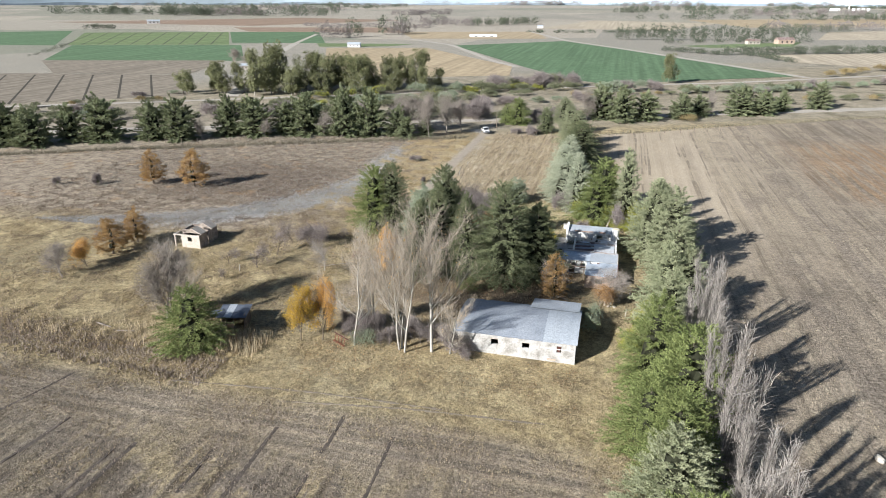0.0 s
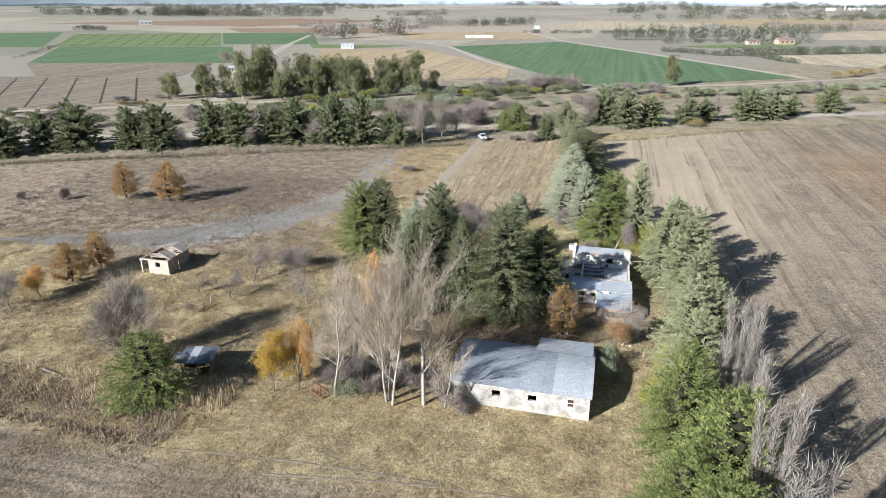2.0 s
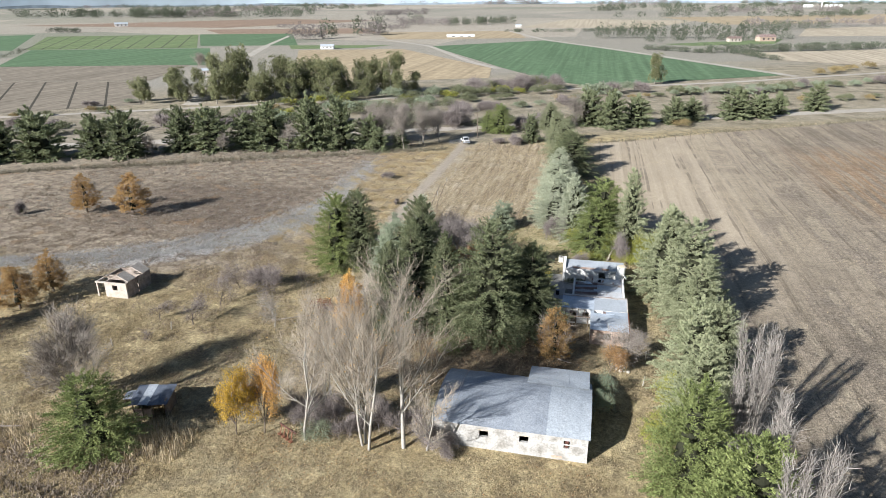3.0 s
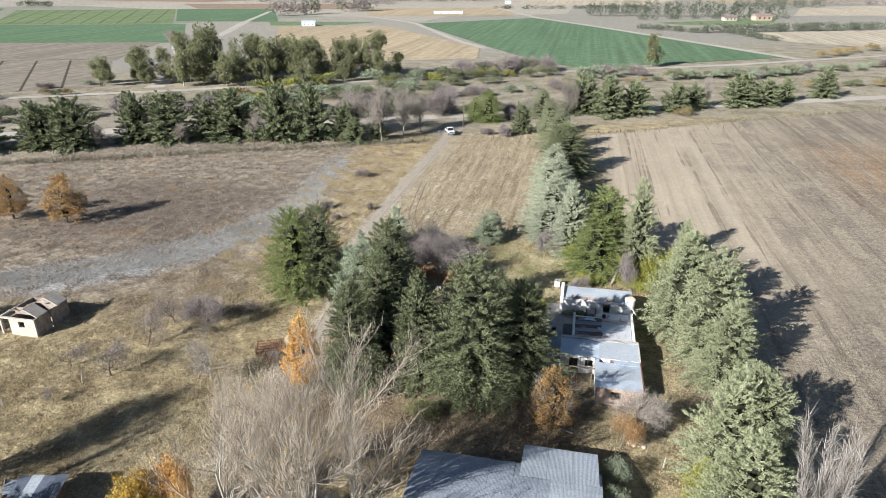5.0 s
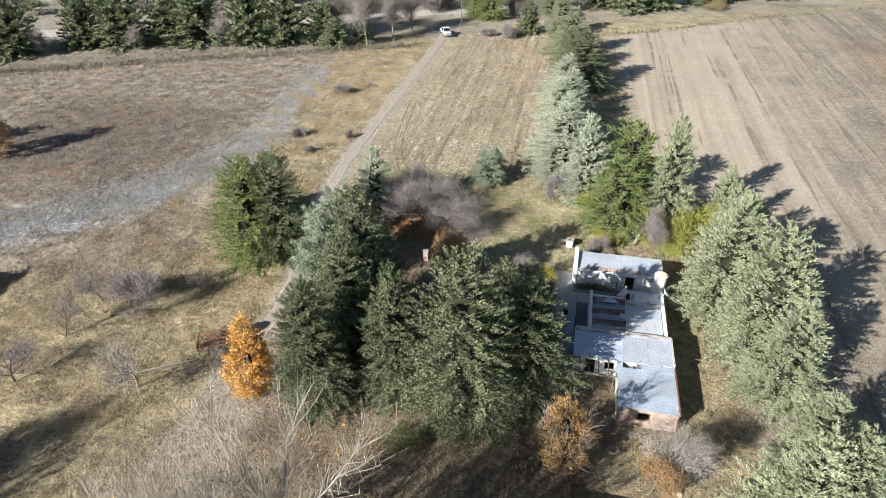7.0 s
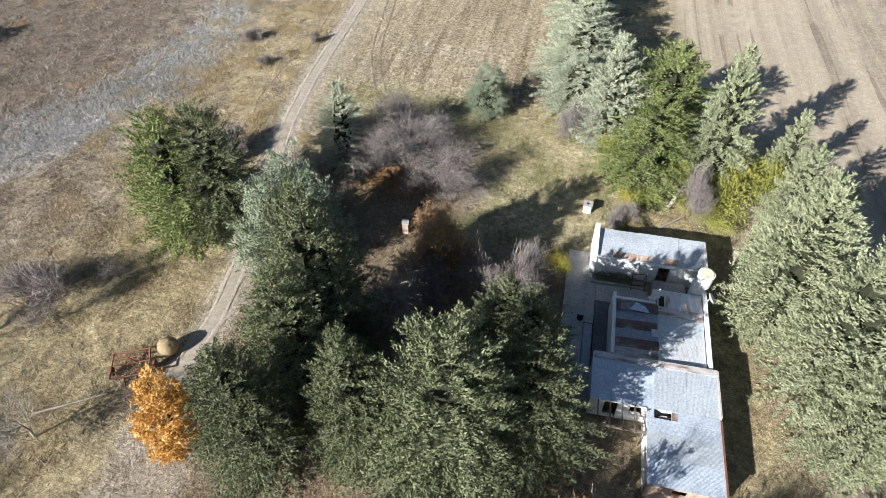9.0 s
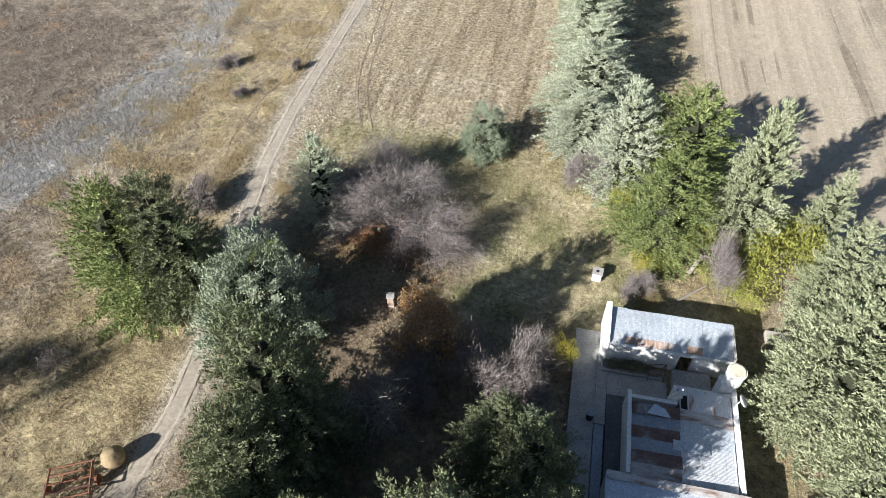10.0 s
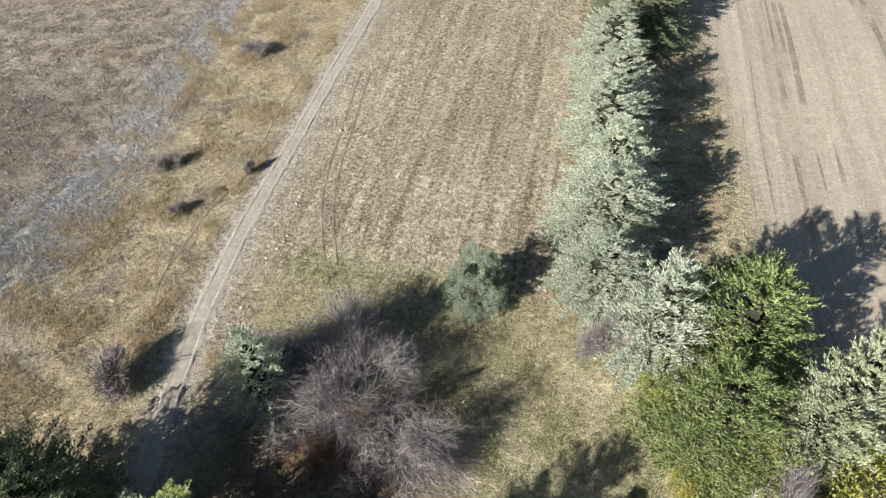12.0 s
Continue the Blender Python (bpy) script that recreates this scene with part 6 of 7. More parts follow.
# ---- loose things in the yard ----
def pickup(x, y, turn):
    c = thing("pickup", "white pickup truck parked at the farm gate", "car", at=(x, y, 0.08), turn=turn)
    part("body", boxes((-0.88, -2.4, 0.45, 0.88, 2.5, 1.0), bevel=0.12), CAR_WHITE, c)
    part("cab", prism([(-1.05, 1.0), (0.95, 1.0), (0.55, 1.68), (-0.55, 1.68)], "x", -0.80, 0.80), CAR_WHITE, c)
    part("windscreen", prism([(-1.08, 1.03), (-1.04, 1.03), (-0.58, 1.64), (-0.62, 1.64)], "x", -0.72, 0.72), GLASS, c)
    part("rear_window", prism([(0.94, 1.03), (0.98, 1.03), (0.60, 1.64), (0.56, 1.64)], "x", -0.7, 0.7), GLASS, c)
    for s in (-1, 1):
        part("side_window", prism([(-0.85, 1.05), (0.80, 1.05), (0.48, 1.6), (-0.45, 1.6)], "x", s * 0.81 - 0.01, s * 0.81 + 0.01), GLASS, c)
        part("headlight", boxes((s * 0.62 - 0.16, -2.43, 0.72, s * 0.62 + 0.16, -2.36, 0.88)), GLASS, c)
        part("mirror", boxes((s * 0.98 - 0.1, -0.85, 1.05, s * 0.98 + 0.1, -0.75, 1.2)), RUBBER, c)
        for yy in (-1.5, 1.6):
            w = part("wheel", rod((s * 0.68, yy, 0.36), (s * 0.92, yy, 0.36), 0.36, 18), RUBBER, c)
            part("rim", rod((s * 0.90, yy, 0.36), (s * 0.935, yy, 0.36), 0.2, 12), ZINC, w)
    part("bed", boxes((-0.74, 1.05, 1.0, 0.74, 2.4, 1.02)), RUBBER, c)
    part("grille", boxes((-0.42, -2.43, 0.66, 0.42, -2.37, 0.86)), RUBBER, c)
    part("bumper", boxes((-0.86, -2.5, 0.42, 0.86, -2.38, 0.6)), ZINC_OLD_SHADE, c)


pickup(-40.3, 205.5, 24)


def gate_and_fence():
    rng = random.Random(8)
    g = thing("farm_gate", "open grey metal farm gate", "gate", at=(-44.2, 201.8, 0), turn=35)
    for z in (0.3, 0.65, 1.0, 1.3):
        part("rail", rod((0, 0, z), (3.4, 0, z), 0.03), ZINC_OLD_SHADE, g)
    for x in (0, 1.7, 3.4):
        part("stile", rod((x, 0, 0.05), (x, 0, 1.35), 0.035), ZINC_OLD_SHADE, g)
    made = None
    for i in range(46):
        x = -160 + i * 4.4
        y = 152.5 + (x + 160) * 0.385
        if -45 < x < -36:
            continue
        if made is None:
            made = thing("fence_post", "weathered wooden fence post", "post", "fence posts")
            part("post", rod((0, 0, -0.3), (0, 0, 1.3), 0.08, 6), TIMBER, made)
            made.matrix_basis = pose(x, y, 0)
        else:
            copy_thing(made, pose(x + rng.uniform(-0.3, 0.3), y, 0, rng.uniform(-4, 4), rng.uniform(-4, 4)))
    p = thing("utility_pole", "tall wooden utility pole beside the gate", "pole", at=(-38.2, 214, 0))
    part("mast", rod((0, 0, -0.5), (0, 0, 7.5), 0.13, 8, 0.09), TIMBER, p)
    part("crossarm", boxes((-0.8, -0.05, 6.9, 0.8, 0.05, 7.02)), TIMBER, p)


gate_and_fence()


def yard_things():
    rng = random.Random(12)
    w = thing("well_box", "small white concrete pump box with a dark hole", "box", at=(-7.1, 117.3, 0), turn=-6)
    part("body", boxes((-0.36, -0.36, -0.1, 0.36, 0.36, 0.9), bevel=0.03), WHITE_PAINT, w)
    part("cap", boxes((-0.42, -0.42, 0.9, 0.42, 0.42, 0.98)), CONCRETE, w)
    # thin plate on the solid cap; its black stands for the unlit hole
    part("opening", boxes((-0.14, -0.12, 0.985, 0.1, 0.1, 0.995)), DARK, w)
    w = thing("brick_pillar", "short weathered grey masonry pillar under the trees", "pillar", at=(-22.7, 111.4, 0), turn=12)
    part("body", boxes((-0.26, -0.25, -0.1, 0.26, 0.25, 1.1), bevel=0.04), BRICK, w)
    part("cap", boxes((-0.31, -0.30, 1.1, 0.31, 0.30, 1.2)), CONCRETE, w)
    h = thing("straw_bale", "round straw bale standing beside the track", "bale", at=(-36.9, 95.2, 0.0))
    bm = bmesh.new()
    bmesh.ops.create_uvsphere(bm, u_segments=32, v_segments=20, radius=1, matrix=Matrix.Translation((0, 0, 0.62)) @ Matrix.Diagonal((0.76, 0.76, 0.72, 1)))
    for v in bm.verts:
        v.co += Vector([noise.noise(v.co * 3 + Vector((k, 0, 0))) for k in (1, 5, 9)]) * 0.06
    for f in bm.faces:
        f.smooth = True
    part("straw", bm, HAY, h)
    bm = bmesh.new()
    for k in range(420):
        a, e = rng.uniform(0, 2 * math.pi), math.asin(rng.uniform(-0.75, 1))
        n = Vector((math.cos(a) * math.cos(e), math.sin(a) * math.cos(e), math.sin(e)))
        p = Vector((0, 0, 0.62)) + n * 0.70
        w = Vector((rng.gauss(0, 1), rng.gauss(0, 1), rng.gauss(0, 1))).normalized()
        q = p + (n * 0.6 + w).normalized() * rng.uniform(0.12, 0.26)
        s = n.cross(w).normalized() * 0.016
        bm.faces.new([bm.verts.new(v) for v in (p - s, p + s, q)])
    part("loose_straw", bm, GRASS_TAN, h, "loose straw ends")
    m = thing("harrow", "rusty tined harrow with a faded red bar abandoned in dead weeds", "farm machine", at=(-38.5, 93.0, 0.05), turn=24)
    for x in (-1.35, 1.35):
        part("side_bar", rod((x, -1.0, 0.85), (x * 0.95, 1.1, 1.0), 0.06, 6), RUST, m)
    for k, y in enumerate((-1.0, -0.5, 0.05, 0.6, 1.1)):
        bar = part("cross_bar", rod((-1.4, y, 0.85 + 0.03 * k), (1.4, y + 0.08, 0.85 + 0.03 * k), 0.055, 6), RED_PAINT if k == 1 else RUST, m, "faded red cross bar" if k == 1 else "")
        for j in range(7):
            x = -1.25 + 0.41 * j + 0.2 * (k % 2) * (j < 6)
            part("tine", join(rod((x, y, 0.85), (x - 0.05, y + 0.28, 0.55), 0.028, 5), rod((x - 0.05, y + 0.28, 0.55), (x, y + 0.05, 0.0), 0.028, 5, 0.015)), RUST, bar)
    for x in (-1.5, 1.5):
        part("wheel", rod((x - 0.07, 0.1, 0.36), (x + 0.07, 0.1, 0.36), 0.36, 14), RUST, m)
    part("drawbar", rod((-0.4, -1.0, 0.8), (0.0, -2.9, 0.25), 0.06, 6), RUST, m)
    part("drawbar", rod((0.5, -1.0, 0.8), (0.0, -2.9, 0.25), 0.06, 6), RUST, m)
    part("upright", join(rod((-0.5, 0.05, 0.85), (0.0, 0.1, 1.7), 0.045, 6), rod((0.5, 0.05, 0.85), (0.0, 0.1, 1.7), 0.045, 6)), RUST, m)
    m = thing("plough", "broken red plough lying under the bare poplars", "farm machine", at=(-30.7, 66.2, 0.1), turn=-30)
    part("beam", rod((-1.2, 0, 0.9), (1.2, 0.2, 0.7), 0.08, 6), RED_PAINT, m)
    for k in range(4):
        x = -0.9 + 0.6 * k
        part("share", join(rod((x, 0, 0.85), (x + 0.1, -0.3, 0.1), 0.05, 6), boxes((x - 0.05, -0.55, 0.0, x + 0.35, -0.25, 0.12))), RUST, m)
    part("stand", rod((0, 0.1, 0.8), (0.3, 0.9, 0.0), 0.05, 6), RED_PAINT, m)
    stones = []
    for k in range(5):
        bm = bmesh.new()
        bmesh.ops.create_icosphere(bm, subdivisions=2, radius=1)
        for v in bm.verts:
            v.co *= 1 + 0.35 * noise.noise(v.co * 1.4 + Vector((k * 7, 0, 0)))
        me = bpy.data.meshes.new("stone")
        bm.to_mesh(me)
        bm.free()
        me.materials.append(STONE)
        stones.append(me)
    spots = [(2.0 + rng.uniform(-1, 0.8), 86.0 + rng.uniform(-0.7, 0.7), rng.uniform(0.12, 0.3)) for _ in range(9)]
    spots += [(-36.7 + rng.uniform(-0.9, 0.9), 122 + rng.uniform(0, 66), rng.uniform(0.07, 0.17)) for _ in range(34)]
    spots += [(-26.0, 119.2, 0.22), (27.0, 58.5, 0.55), (-13, 111, 0.12), (-25, 118.6, 0.14)]
    for x, y, s in spots:
        ob = tagged(new("stone", rng.choice(stones)), "pale loose field stone on the dry ground", "stone", "loose stones")
        ob.matrix_basis = pose(x, y, hill(x, y) + s * 0.2, rng.uniform(0, 360), 20, rng.uniform(0, 360)) @ Matrix.Diagonal((s, s * 0.8, s * 0.6, 1))
    for x, y, ln, turn, r in ((-5.0, 86.2, 2.0, -28, 0.13), (-62.5, 62.0, 3.0, -15, 0.10), (-58.5, 61.2, 2.4, 10, 0.09), (-41.5, 89.5, 5.0, 30, 0.09), (0.3, 117.0, 3.0, 40, 0.12)):
        t = thing("fallen_log", "grey weathered log lying on the ground", "log", at=(x, y, hill(x, y) + r * 0.7), turn=turn)
        part("trunk", rod((-ln / 2, 0, 0), (ln / 2, 0.1, 0.05), r, 8, r * 0.6), BARK_GREY, t)
    st = thing("dead_trunk", "leaning dead pale trunk in the hedge", "tree", at=(0.2, 119.4, 0))
    part("trunk", rod((0, 0, 0), (0.7, 0.5, 2.0), 0.2, 9, 0.14), BARK_GREY, st)
    for k in range(7):
        a = k * 0.9
        part("limb", rod((0.66, 0.47, 1.9), (0.66 + 1.4 * math.cos(a), 0.47 + 1.4 * math.sin(a), 2.5 + 0.3 * (k % 3)), 0.06, 5, 0.015), BARK_GREY, st)
    made = None
    for x, y in ((-13.2, 111.2), (-8.0, 127.0), (-16.0, 92.0), (-35.6, 150.2), (-36.0, 160.8), (-36.2, 172.0), (-50.0, 100.0), (-55.5, 83.5), (4.4, 88.5), (3.8, 83.0), (-60.0, 78.0)):
        if made is None:
            made = thing("wooden_stake", "short grey wooden stake in the grass", "post", "wooden stakes", at=(x, y, 0))
            part("post", rod((0, 0, -0.2), (0.05, 0, 1.1), 0.06, 6), BARK_PALE, made)
        else:
            copy_thing(made, pose(x, y, hill(x, y), rng.uniform(-5, 5), rng.uniform(-5, 5)))
    b = thing("barrel", "small dark metal barrel on the concrete walk", "barrel", at=(-6.9, 104.6, 0.14))
    part("drum", rod((0, 0, 0), (0, 0, 0.7), 0.24, 16), GLASS, b)
    part("rim", rod((0, 0, 0.68), (0, 0, 0.72), 0.26, 16), ZINC_OLD_SHADE, b)


yard_things()


def far_buildings():
    def house_at(x, y, w, d, h, turn, wall, roof, label):
        b = thing("farm_building", label, "building", at=(x, y, 0), turn=turn)
        part("wall", boxes((-w / 2, -d / 2, 0, w / 2, d / 2, h)), wall, b)
        part("roof", prism([(-d / 2 - 0.4, h), (d / 2 + 0.4, h), (0, h + d * 0.28)], "x", -w / 2 - 0.4, w / 2 + 0.4), roof, b)
        for k in range(3):
            part("window", boxes((-w / 2 + w * (k + 0.6) / 3.4, -d / 2 - 0.04, h * 0.35, -w / 2 + w * (k + 0.6) / 3.4 + w * 0.1, -d / 2 - 0.01, h * 0.75)), GLASS, b)
    house_at(-231, 562, 11, 6, 2.4, 12, WHITE_PAINT, ZINC, "white farm building with a zinc roof at the field's edge")
    house_at(-153, 752, 30, 5, 1.5, 17, WHITE_PAINT, WHITE_PAINT, "long low white poultry shed")
    house_at(-222, 362, 6, 4, 2.4, 30, PLASTER, ZINC, "small grey house beside the eucalyptus grove")
    house_at(-775, 1000, 20, 8, 4, 40, WHITE_PAINT, ZINC, "white farm shed in the open fields")
    house_at(150, 716, 16, 8, 4, 20, BRICK, ZINC_RED, "brick farmhouse with a red roof among trees")
    house_at(120, 705, 12, 6, 3, 20, PLASTER, ZINC_RED, "grey farmhouse with a red roof among trees")
    house_at(-120, 1010, 8, 5, 3, 10, WHITE_PAINT, ZINC, "white farm building among pines")
    house_at(735, 2800, 30, 14, 6, 10, WHITE_PAINT, WHITE_PAINT, "large white grain works on the horizon")
    for i in range(5):
        s = thing("grain_silo", "tall pale grain silo on the horizon", "silo", "grain silos", at=(785 + 16 * i, 2815, 0))
        part("shell", rod((0, 0, 0), (0, 0, 9 if i else 26), 6 if i else 2, 20), WHITE_PAINT, s)
        part("roof", rod((0, 0, 9 if i else 26), (0, 0, 11 if i else 27), 6 if i else 2, 20, 0.4), ZINC, s)


far_buildings()


# ---- far woods, grass and weeds ----
def wood(name, spots, material, seed, label, leaves=80, category="woodland"):
    rng = np.random.default_rng(seed)
    P, W, S = [], [], []
    for x, y, h, r in spots:
        d = unit(rng.normal(size=(leaves, 3)))
        k = rng.uniform(0.45, 1.1, (leaves, 1))
        P.append(np.array([x, y, h * 0.52]) + d * k * np.array([r, r, h * 0.46])), W.append(unit(d + rng.normal(size=d.shape) * 0.7 + np.array([0, 0, 0.5]))), S.append(np.full(leaves, 0.20 * r + 0.06 * h))
    P, W, S = np.concatenate(P), np.concatenate(W), np.concatenate(S)
    P[:, 2] = np.maximum(P[:, 2], 0.2)
    v, f = sprays(P, W, S * rng.uniform(0.7, 1.3, len(S)), S * 0.6, rng)
    return tagged(link_mesh(name, v, f, material), label, category, kind="stuff")


def along(rng, a, b, n, h, r, off=2.0):
    out = []
    for i in range(n):
        u = (i + rng.uniform(0, 1)) / n
        s = rng.uniform(0.7, 1.25)
        out.append((a[0] + (b[0] - a[0]) * u + rng.normal() * off, a[1] + (b[1] - a[1]) * u + rng.normal() * off, h * s, r * s))
    return out


def far_woods():
    rng = np.random.default_rng(77)
    dark, olive, grey = [], [], []
    dark += along(rng, (-10, 748), (180, 764), 70, 13.5, 3.2) + along(rng, (168, 927), (281, 991), 26, 10, 4) + along(rng, (-231, 1066), (-146, 1142), 40, 11.5, 5, 6)
    dark += along(rng, (-300, 706), (-285, 722), 5, 17, 5) + along(rng, (-1313, 1517), (-1259, 1536), 12, 21, 9, 8) + along(rng, (-1137, 1512), (-985, 1502), 22, 24, 10, 12) + along(rng, (-842, 1614), (-772, 1778), 14, 22, 10, 12)
    dark += along(rng, (-338, 1196), (-309, 1206), 4, 15, 6) + along(rng, (-29, 2119), (69, 2154), 16, 19, 10, 10) + along(rng, (166, 1962), (451, 2131), 34, 17, 9, 14) + along(rng, (401, 1501), (524, 1616), 18, 11, 7, 8) + along(rng, (-282, 763), (-258, 798), 6, 18, 5)
    olive += along(rng, (31, 593), (76, 558), 22, 3.4, 3.2, 1.5) + along(rng, (76, 558), (206, 619), 52, 5.4, 4, 2) + along(rng, (206, 619), (420, 760), 60, 5.4, 4.5, 3) + along(rng, (95, 560), (112, 500), 18, 3, 3) + along(rng, (-490, 512), (-420, 400), 12, 2.0, 2)
    olive += along(rng, (40, 700), (180, 745), 22, 4.5, 4, 6) + along(rng, (-120, 860), (60, 905), 30, 4, 5, 6) + along(rng, (-720, 787), (-678, 800), 9, 7, 6, 3)
    grey += along(rng, (-316, 676), (-296, 700), 9, 15, 6, 3) + along(rng, (-272, 770), (-250, 790), 7, 14, 6, 3) + along(rng, (-1148, 1645), (-867, 1543), 46, 15, 10, 10) + along(rng, (-562, 1647), (-471, 1810), 26, 13, 10, 10) + along(rng, (-330, 1080), (-235, 1060), 20, 11, 8, 8) + along(rng, (180, 1000), (420, 1120), 26, 11, 8, 10) + along(rng, (-500, 980), (-260, 960), 20, 5, 7, 10)
    for k in range(46):
        x0, y0 = rng.uniform(-3200, 2300), rng.uniform(1300, 4700)
        if abs(x0) > y0 * 1.1:
            continue
        n, ln = int(rng.uniform(10, 30)), rng.uniform(120, 500)
        (dark, grey, olive)[k % 3].extend(along(rng, (x0, y0), (x0 + ln, y0 + ln * rng.uniform(-0.1, 0.45)), n, rng.uniform(9, 20), rng.uniform(8, 15), 12))
    for x0 in range(-4800, 4600, 800):
        (dark if (x0 // 400) % 2 else grey).extend(along(rng, (x0, 4600), (x0 + 460, 4640), 22, 24, 22, 30))
    wood("far_woods", dark, LEAF_FAR, 1, "distant dark windbreaks and woods across the plain")
    wood("far_hedges", olive, LEAF_FAR, 2, "distant olive hedges between fields")
    wood("far_bare_woods", grey, TWIG_FAR, 3, "distant bare grey woods across the plain")
    flock = [(rng.uniform(-900, -790), rng.uniform(1020, 1180), 1.4, 1.1) for _ in range(120)]
    wood("far_bales", flock, WHITE_PAINT, 4, "scattered pale wrapped bales in a far field", 6, "bales")


far_woods()


def horizon():
    """The last low rise of the plain, blue with painted haze, and a painted strip of pale hazy sky behind it."""
    def strip(name, radius, top, material, label):
        verts, n = [], 160
        for i in range(n + 1):
            a = math.pi * (0.06 + 0.88 * i / n)
            x, y = radius * math.cos(a), radius * math.sin(a)
            verts += [(x, y, -1.0), (x, y, top(i))]
        faces = [(2 * i, 2 * i + 1, 2 * i + 3, 2 * i + 2) for i in range(n)]
        tagged(link_mesh(name, verts, faces, material), label, "backdrop", kind="structure")
    strip("backdrop", 4700, lambda i: 11 + 4 * math.sin(i * 0.37) + 3 * math.sin(i * 1.13), FAR_BLUE, "low rise of distant land on the horizon, painted blue-grey with haze")
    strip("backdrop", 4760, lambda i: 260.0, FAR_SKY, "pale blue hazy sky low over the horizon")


# haze of distance is mixed into both strips' base colours
FAR_BLUE = surface("hazed_distant_land", ((0.210, 0.260, 0.310), (0.260, 0.310, 0.360)), 0.004, 0.03, 1.0, 0)
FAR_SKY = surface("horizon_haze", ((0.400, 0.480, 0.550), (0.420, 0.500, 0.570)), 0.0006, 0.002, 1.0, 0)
horizon()


def keep_out(x, y):
    """Where no grass stands: track, roads, buildings, walks."""
    tx = np.interp(y, [p[1] for p in TRACK], [p[0] for p in TRACK])
    m = (np.abs(x - tx) < 1.45) & (y > 87)
    m |= (x > -17) & (x < -1.7) & (y > 68.2) & (y < 80.8)
    m |= (x > -8.3) & (x < 2.9) & (y > 90.6) & (y < 113)
    m |= (x > -71) & (x < -67.2) & (y > 90.4) & (y < 96.2)
    return m


def tufts(name, seed, n, area, height, blades, material, label, where=None, lean=0.6, width=0.055, category="grass"):
    rng = np.random.default_rng(seed)
    x, y = rng.uniform(area[0], area[2], n), rng.uniform(area[1], area[3], n)
    ok = ~keep_out(x, y)
    if where is not None:
        ok &= where(x, y, rng)
    x, y = x[ok], y[ok]
    z = np.array([hill(a, b) for a, b in zip(x, y)]) - 0.04
    base = np.repeat(np.stack([x, y, z], 1), blades, 0)
    way = unit(rng.normal(size=base.shape) * lean + np.array([0, 0, 1.0]))
    ln = np.repeat(height * rng.uniform(0.45, 1.3, len(x)), blades) * rng.uniform(0.6, 1.2, len(base))
    base[:, :2] += rng.normal(size=(len(base), 2)) * 0.10
    side = unit(np.cross(way, rng.normal(size=base.shape)))
    w = (width * rng.uniform(0.6, 1.4, len(base)))[:, None]
    v = np.stack([base - side * w * 0.5, base + side * w * 0.5, base + way * ln[:, None]], 1).reshape(-1, 3)
    f = np.arange(len(base) * 3).reshape(-1, 3)
    return tagged(link_mesh(name, v, f, material), label, category, kind="stuff")


def patchy(scale, level, shift=0.0):
    def test(x, y, rng):
        return np.array([noise.noise((a * scale + shift, b * scale, 3.0)) for a, b in zip(x, y)]) + rng.normal(size=len(x)) * 0.12 > level
    return test


def streaky(across, along_row, level, shift=0.0):
    """Clumps drawn out along the mowing rows."""
    def test(x, y, rng):
        return np.array([noise.noise((a * across + shift, b * along_row, 5.0)) + 0.6 * noise.noise((a * 0.9 - shift, b * 0.5, 1.0)) for a, b in zip(x, y)]) + rng.normal(size=len(x)) * 0.10 > level
    return test


def off_band(inner):
    """The same, but clear of the band of grey weeds."""
    def test(x, y, rng):
        c = np.interp(y, [96, 103, 114, 121, 129, 143, 158, 176], [-102, -84, -68.5, -62, -57.5, -56, -58.5, -60])
        return inner(x, y, rng) & (np.abs(x - c) > np.interp(y, [96, 128, 143, 176], [8, 6.0, 3.2, 1.2]))
    return test


def west_band(x, y, rng):
    c = np.interp(y, [96, 103, 114, 121, 129, 143, 158, 176], [-102, -84, -68.5, -62, -57.5, -56, -58.5, -60])
    lump = patchy(0.45, -0.35, 7)(x, y, rng)
    return lump & (np.abs(x - c + rng.normal(size=len(x)) * 1.6) < np.interp(y, [96, 128, 143, 176], [7, 5.2, 2.4, 0.9]))


tufts("dry_grass", 1, 58000, (-66, 49, 12, 133), 0.26, 4, GRASS_TAN, "dry straw-coloured grass tufts", patchy(0.13, -0.15))
tufts("dry_grass", 2, 34000, (-56, 122, -12, 205), 0.24, 4, GRASS_TAN, "dry straw-coloured grass tufts", patchy(0.2, -0.25, 9))
tufts("dry_grass", 3, 16000, (2, 30, 60, 215), 0.22, 2, GRASS_TAN, "sparse straw stubble", patchy(0.1, 0.05, 4))
tufts("grey_weeds", 4, 130000, (-108, 96, -52, 178), 0.42, 7, WEED_GREY, "pale grey dead weeds in a band", west_band, 0.9, 0.045, "weeds")
tufts("brown_weeds", 5, 44000, (-128, 98, -46, 190), 0.45, 5, WEED_DARK, "dark brown dead weeds", off_band(patchy(0.5, 0.06, 21)), 0.8, 0.05, "weeds")
tufts("brown_weeds", 6, 16000, (-96, 50, -42, 63), 0.5, 4, WEED_BROWN, "russet weeds along the ditch", lambda x, y, rng: np.abs(y + 0.05 * x - 54.0 + rng.normal(size=len(x)) * 1.3) < 1.6, 0.4, 0.12, "weeds")
tufts("stubble", 7, 42000, (-80, 18, 4, 53), 0.24, 2, WEED_BROWN, "grey-brown stubble stalks", patchy(0.1, -0.1, 33), 0.6, 0.08, "stubble")
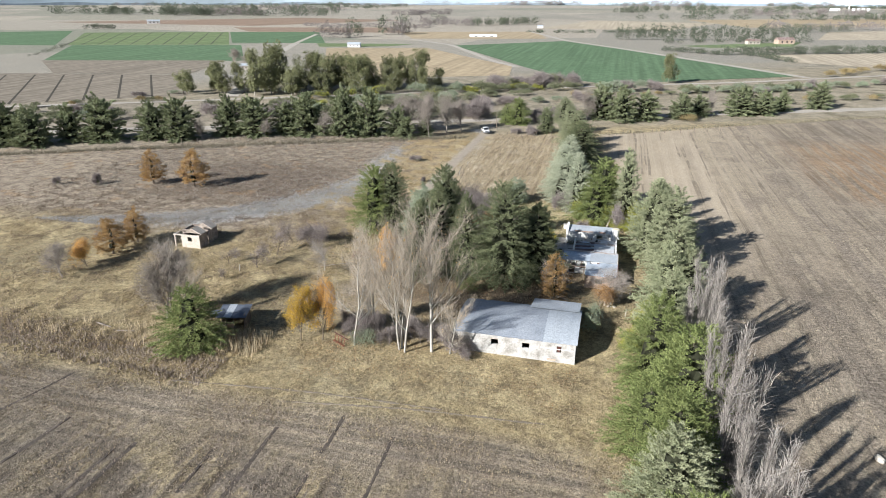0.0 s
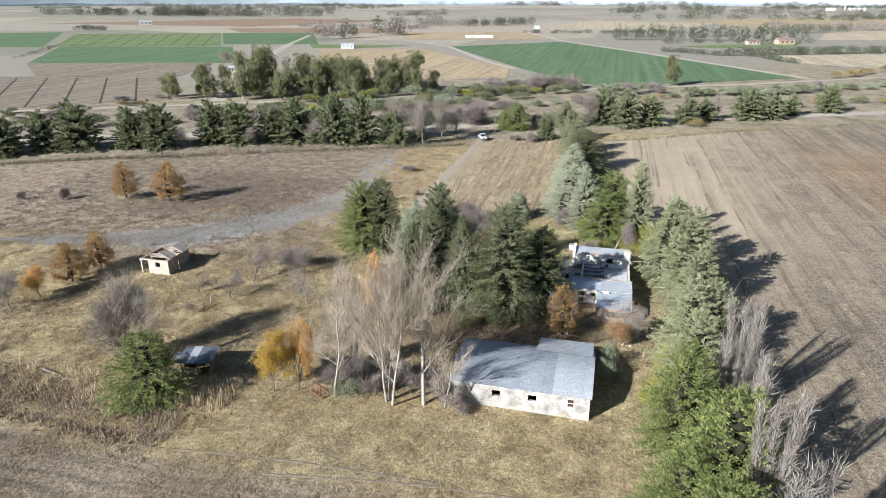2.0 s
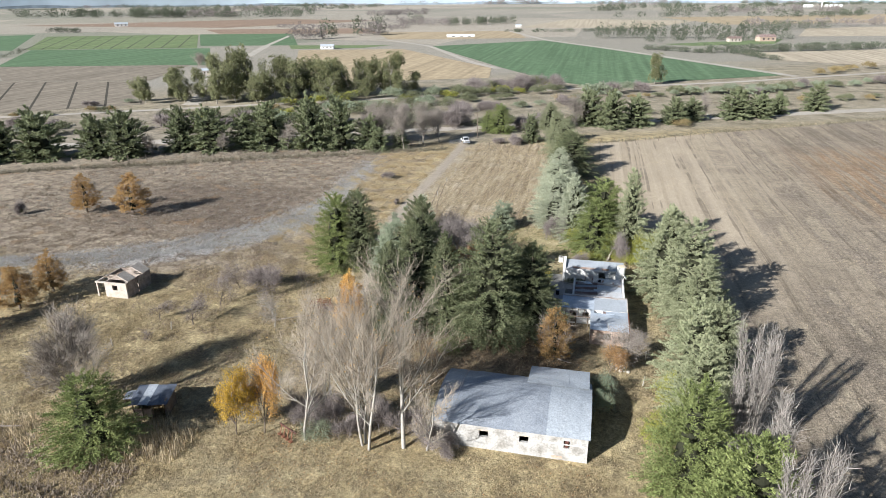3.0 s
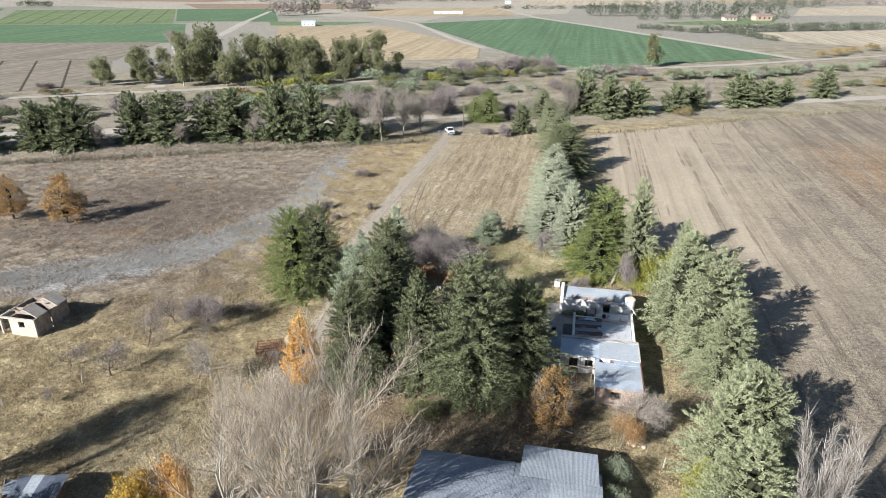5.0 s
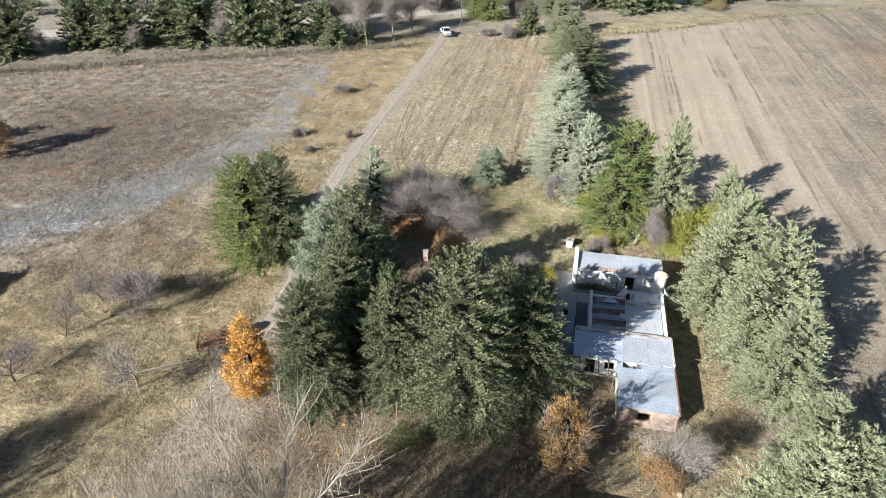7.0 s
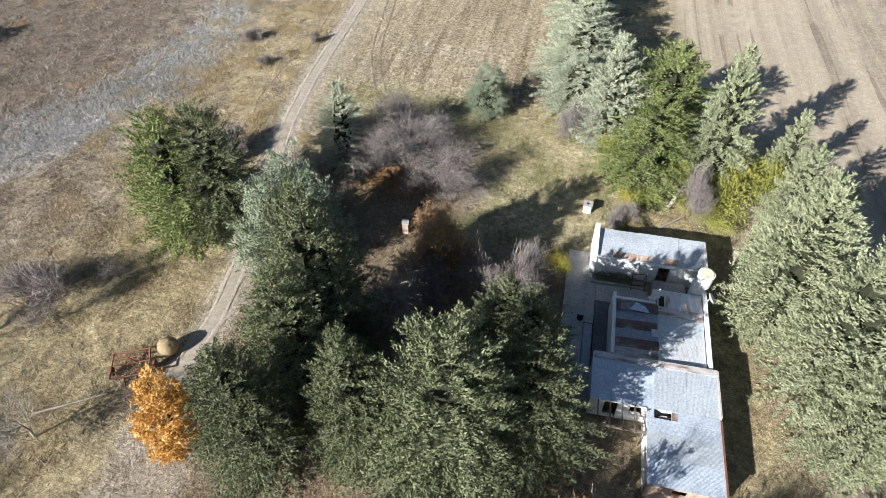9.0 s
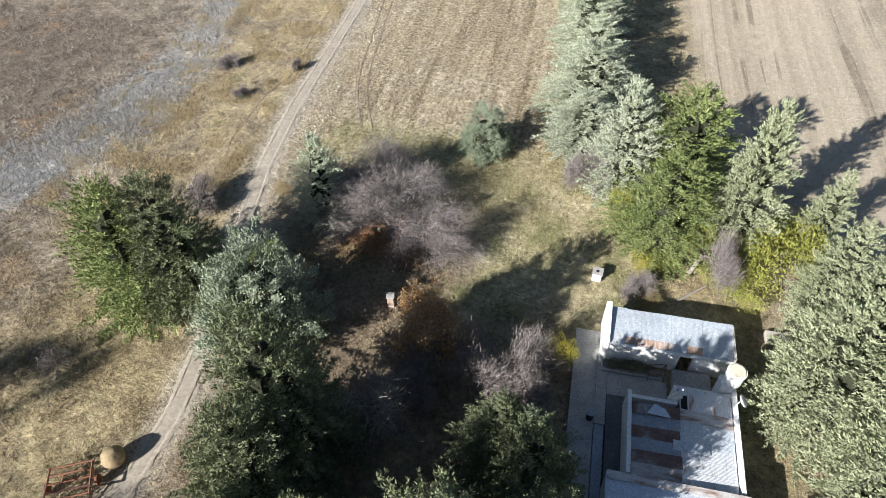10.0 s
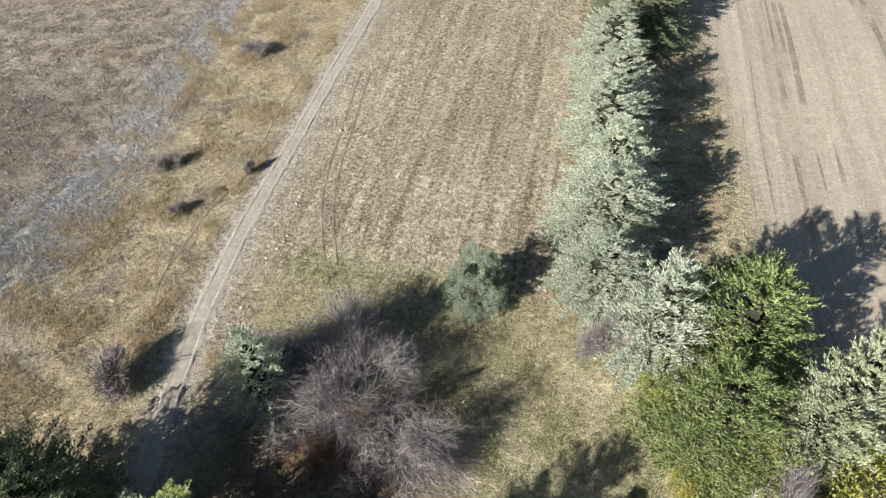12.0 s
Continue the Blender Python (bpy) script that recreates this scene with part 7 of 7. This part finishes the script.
tufts("dry_grass", 8, 16000, (-80, 18, 4, 54), 0.3, 3, GRASS_TAN, "straw grass between the stubble rows", patchy(0.16, 0.12, 14))
tufts("reeds", 9, 420, (-45, 60, -39.5, 65.5), 1.3, 2, REED, "pale dry pampas reeds", None, 0.14, 0.07, "reeds")
tufts("reeds", 10, 2400, (-84, 58.5, -50, 64.5), 1.2, 2, REED, "pale dry pampas reeds", patchy(0.5, 0.22, 3), 0.2, 0.06, "reeds")
tufts("fallen_leaves", 11, 16000, (-34, 58, -1, 92), 0.10, 1, LITTER, "fallen orange-brown leaves on the grass", patchy(0.15, -0.05, 41), 2.0, 0.14, "leaves")
tufts("fallen_leaves", 12, 5200, (-29, 115.5, -21, 123), 0.10, 1, LITTER, "fallen rust-coloured leaves under the bare tree", None, 2.0, 0.15, "leaves")
tufts("dry_hedge", 13, 80000, (-175, 130, -44, 204), 1.3, 3, BRUSH, "grey-brown line of dry brush along the northern fence", lambda x, y, rng: np.abs(y - np.interp(x, [-175, -162.7, -132, -47, -44], [133, 138.8, 155.5, 194, 196]) + rng.normal(size=len(x)) * 0.9) < 1.2, 0.5, 0.09, "brush")
tufts("dry_hedge", 14, 26000, (-8, 208, 100, 282), 1.1, 3, BRUSH, "low line of dry brush along the field bank", lambda x, y, rng: np.abs(y - np.interp(x, [-8, -1.2, 40, 80.7, 100], [209, 213.2, 240, 263.7, 275]) + rng.normal(size=len(x)) * 0.8) < 0.9, 0.5, 0.12, "brush")
tufts("tan_weeds", 20, 42000, (-125, 116, -60, 190), 0.6, 4, WEED_TAN, "tan clumps of dead weeds among the brown", patchy(0.55, 0.12, 101), 0.8, 0.05, "weeds")
tufts("brown_weeds", 21, 50000, (-115, 56, -42, 118), 0.5, 3, WEED_DARK, "brown clumps of dead weeds", patchy(0.35, 0.14, 111), 0.8, 0.05, "weeds")
tufts("golden_grass", 16, 44000, (-60, 116, -41.8, 190), 0.42, 7, GRASS_GOLD, "golden clumps of dead grass beside the track", patchy(0.32, 0.14, 61), 0.8, 0.036)
tufts("golden_grass", 17, 40000, (-68, 54, -30, 116), 0.42, 3, GRASS_GOLD, "golden clumps of dead grass", patchy(0.25, 0.12, 71), 0.8, 0.045)
tufts("green_grass", 18, 14000, (-34, 112, -2, 134), 0.22, 3, GRASS_GREEN, "patches of greening grass in the yard", patchy(0.2, 0.05, 81), 0.6, 0.06)
tufts("stubble", 19, 36000, (-36, 131, -14, 208), 0.26, 2, WEED_DARK, "dark clumps of stalks over the mown strip", streaky(1.3, 0.22, 0.14, 91), 0.6, 0.06, "stubble")
tufts("dry_grass", 15, 24000, (-110, 58, -60, 104), 0.28, 4, GRASS_TAN, "dry straw-coloured grass tufts", patchy(0.1, -0.05, 51))
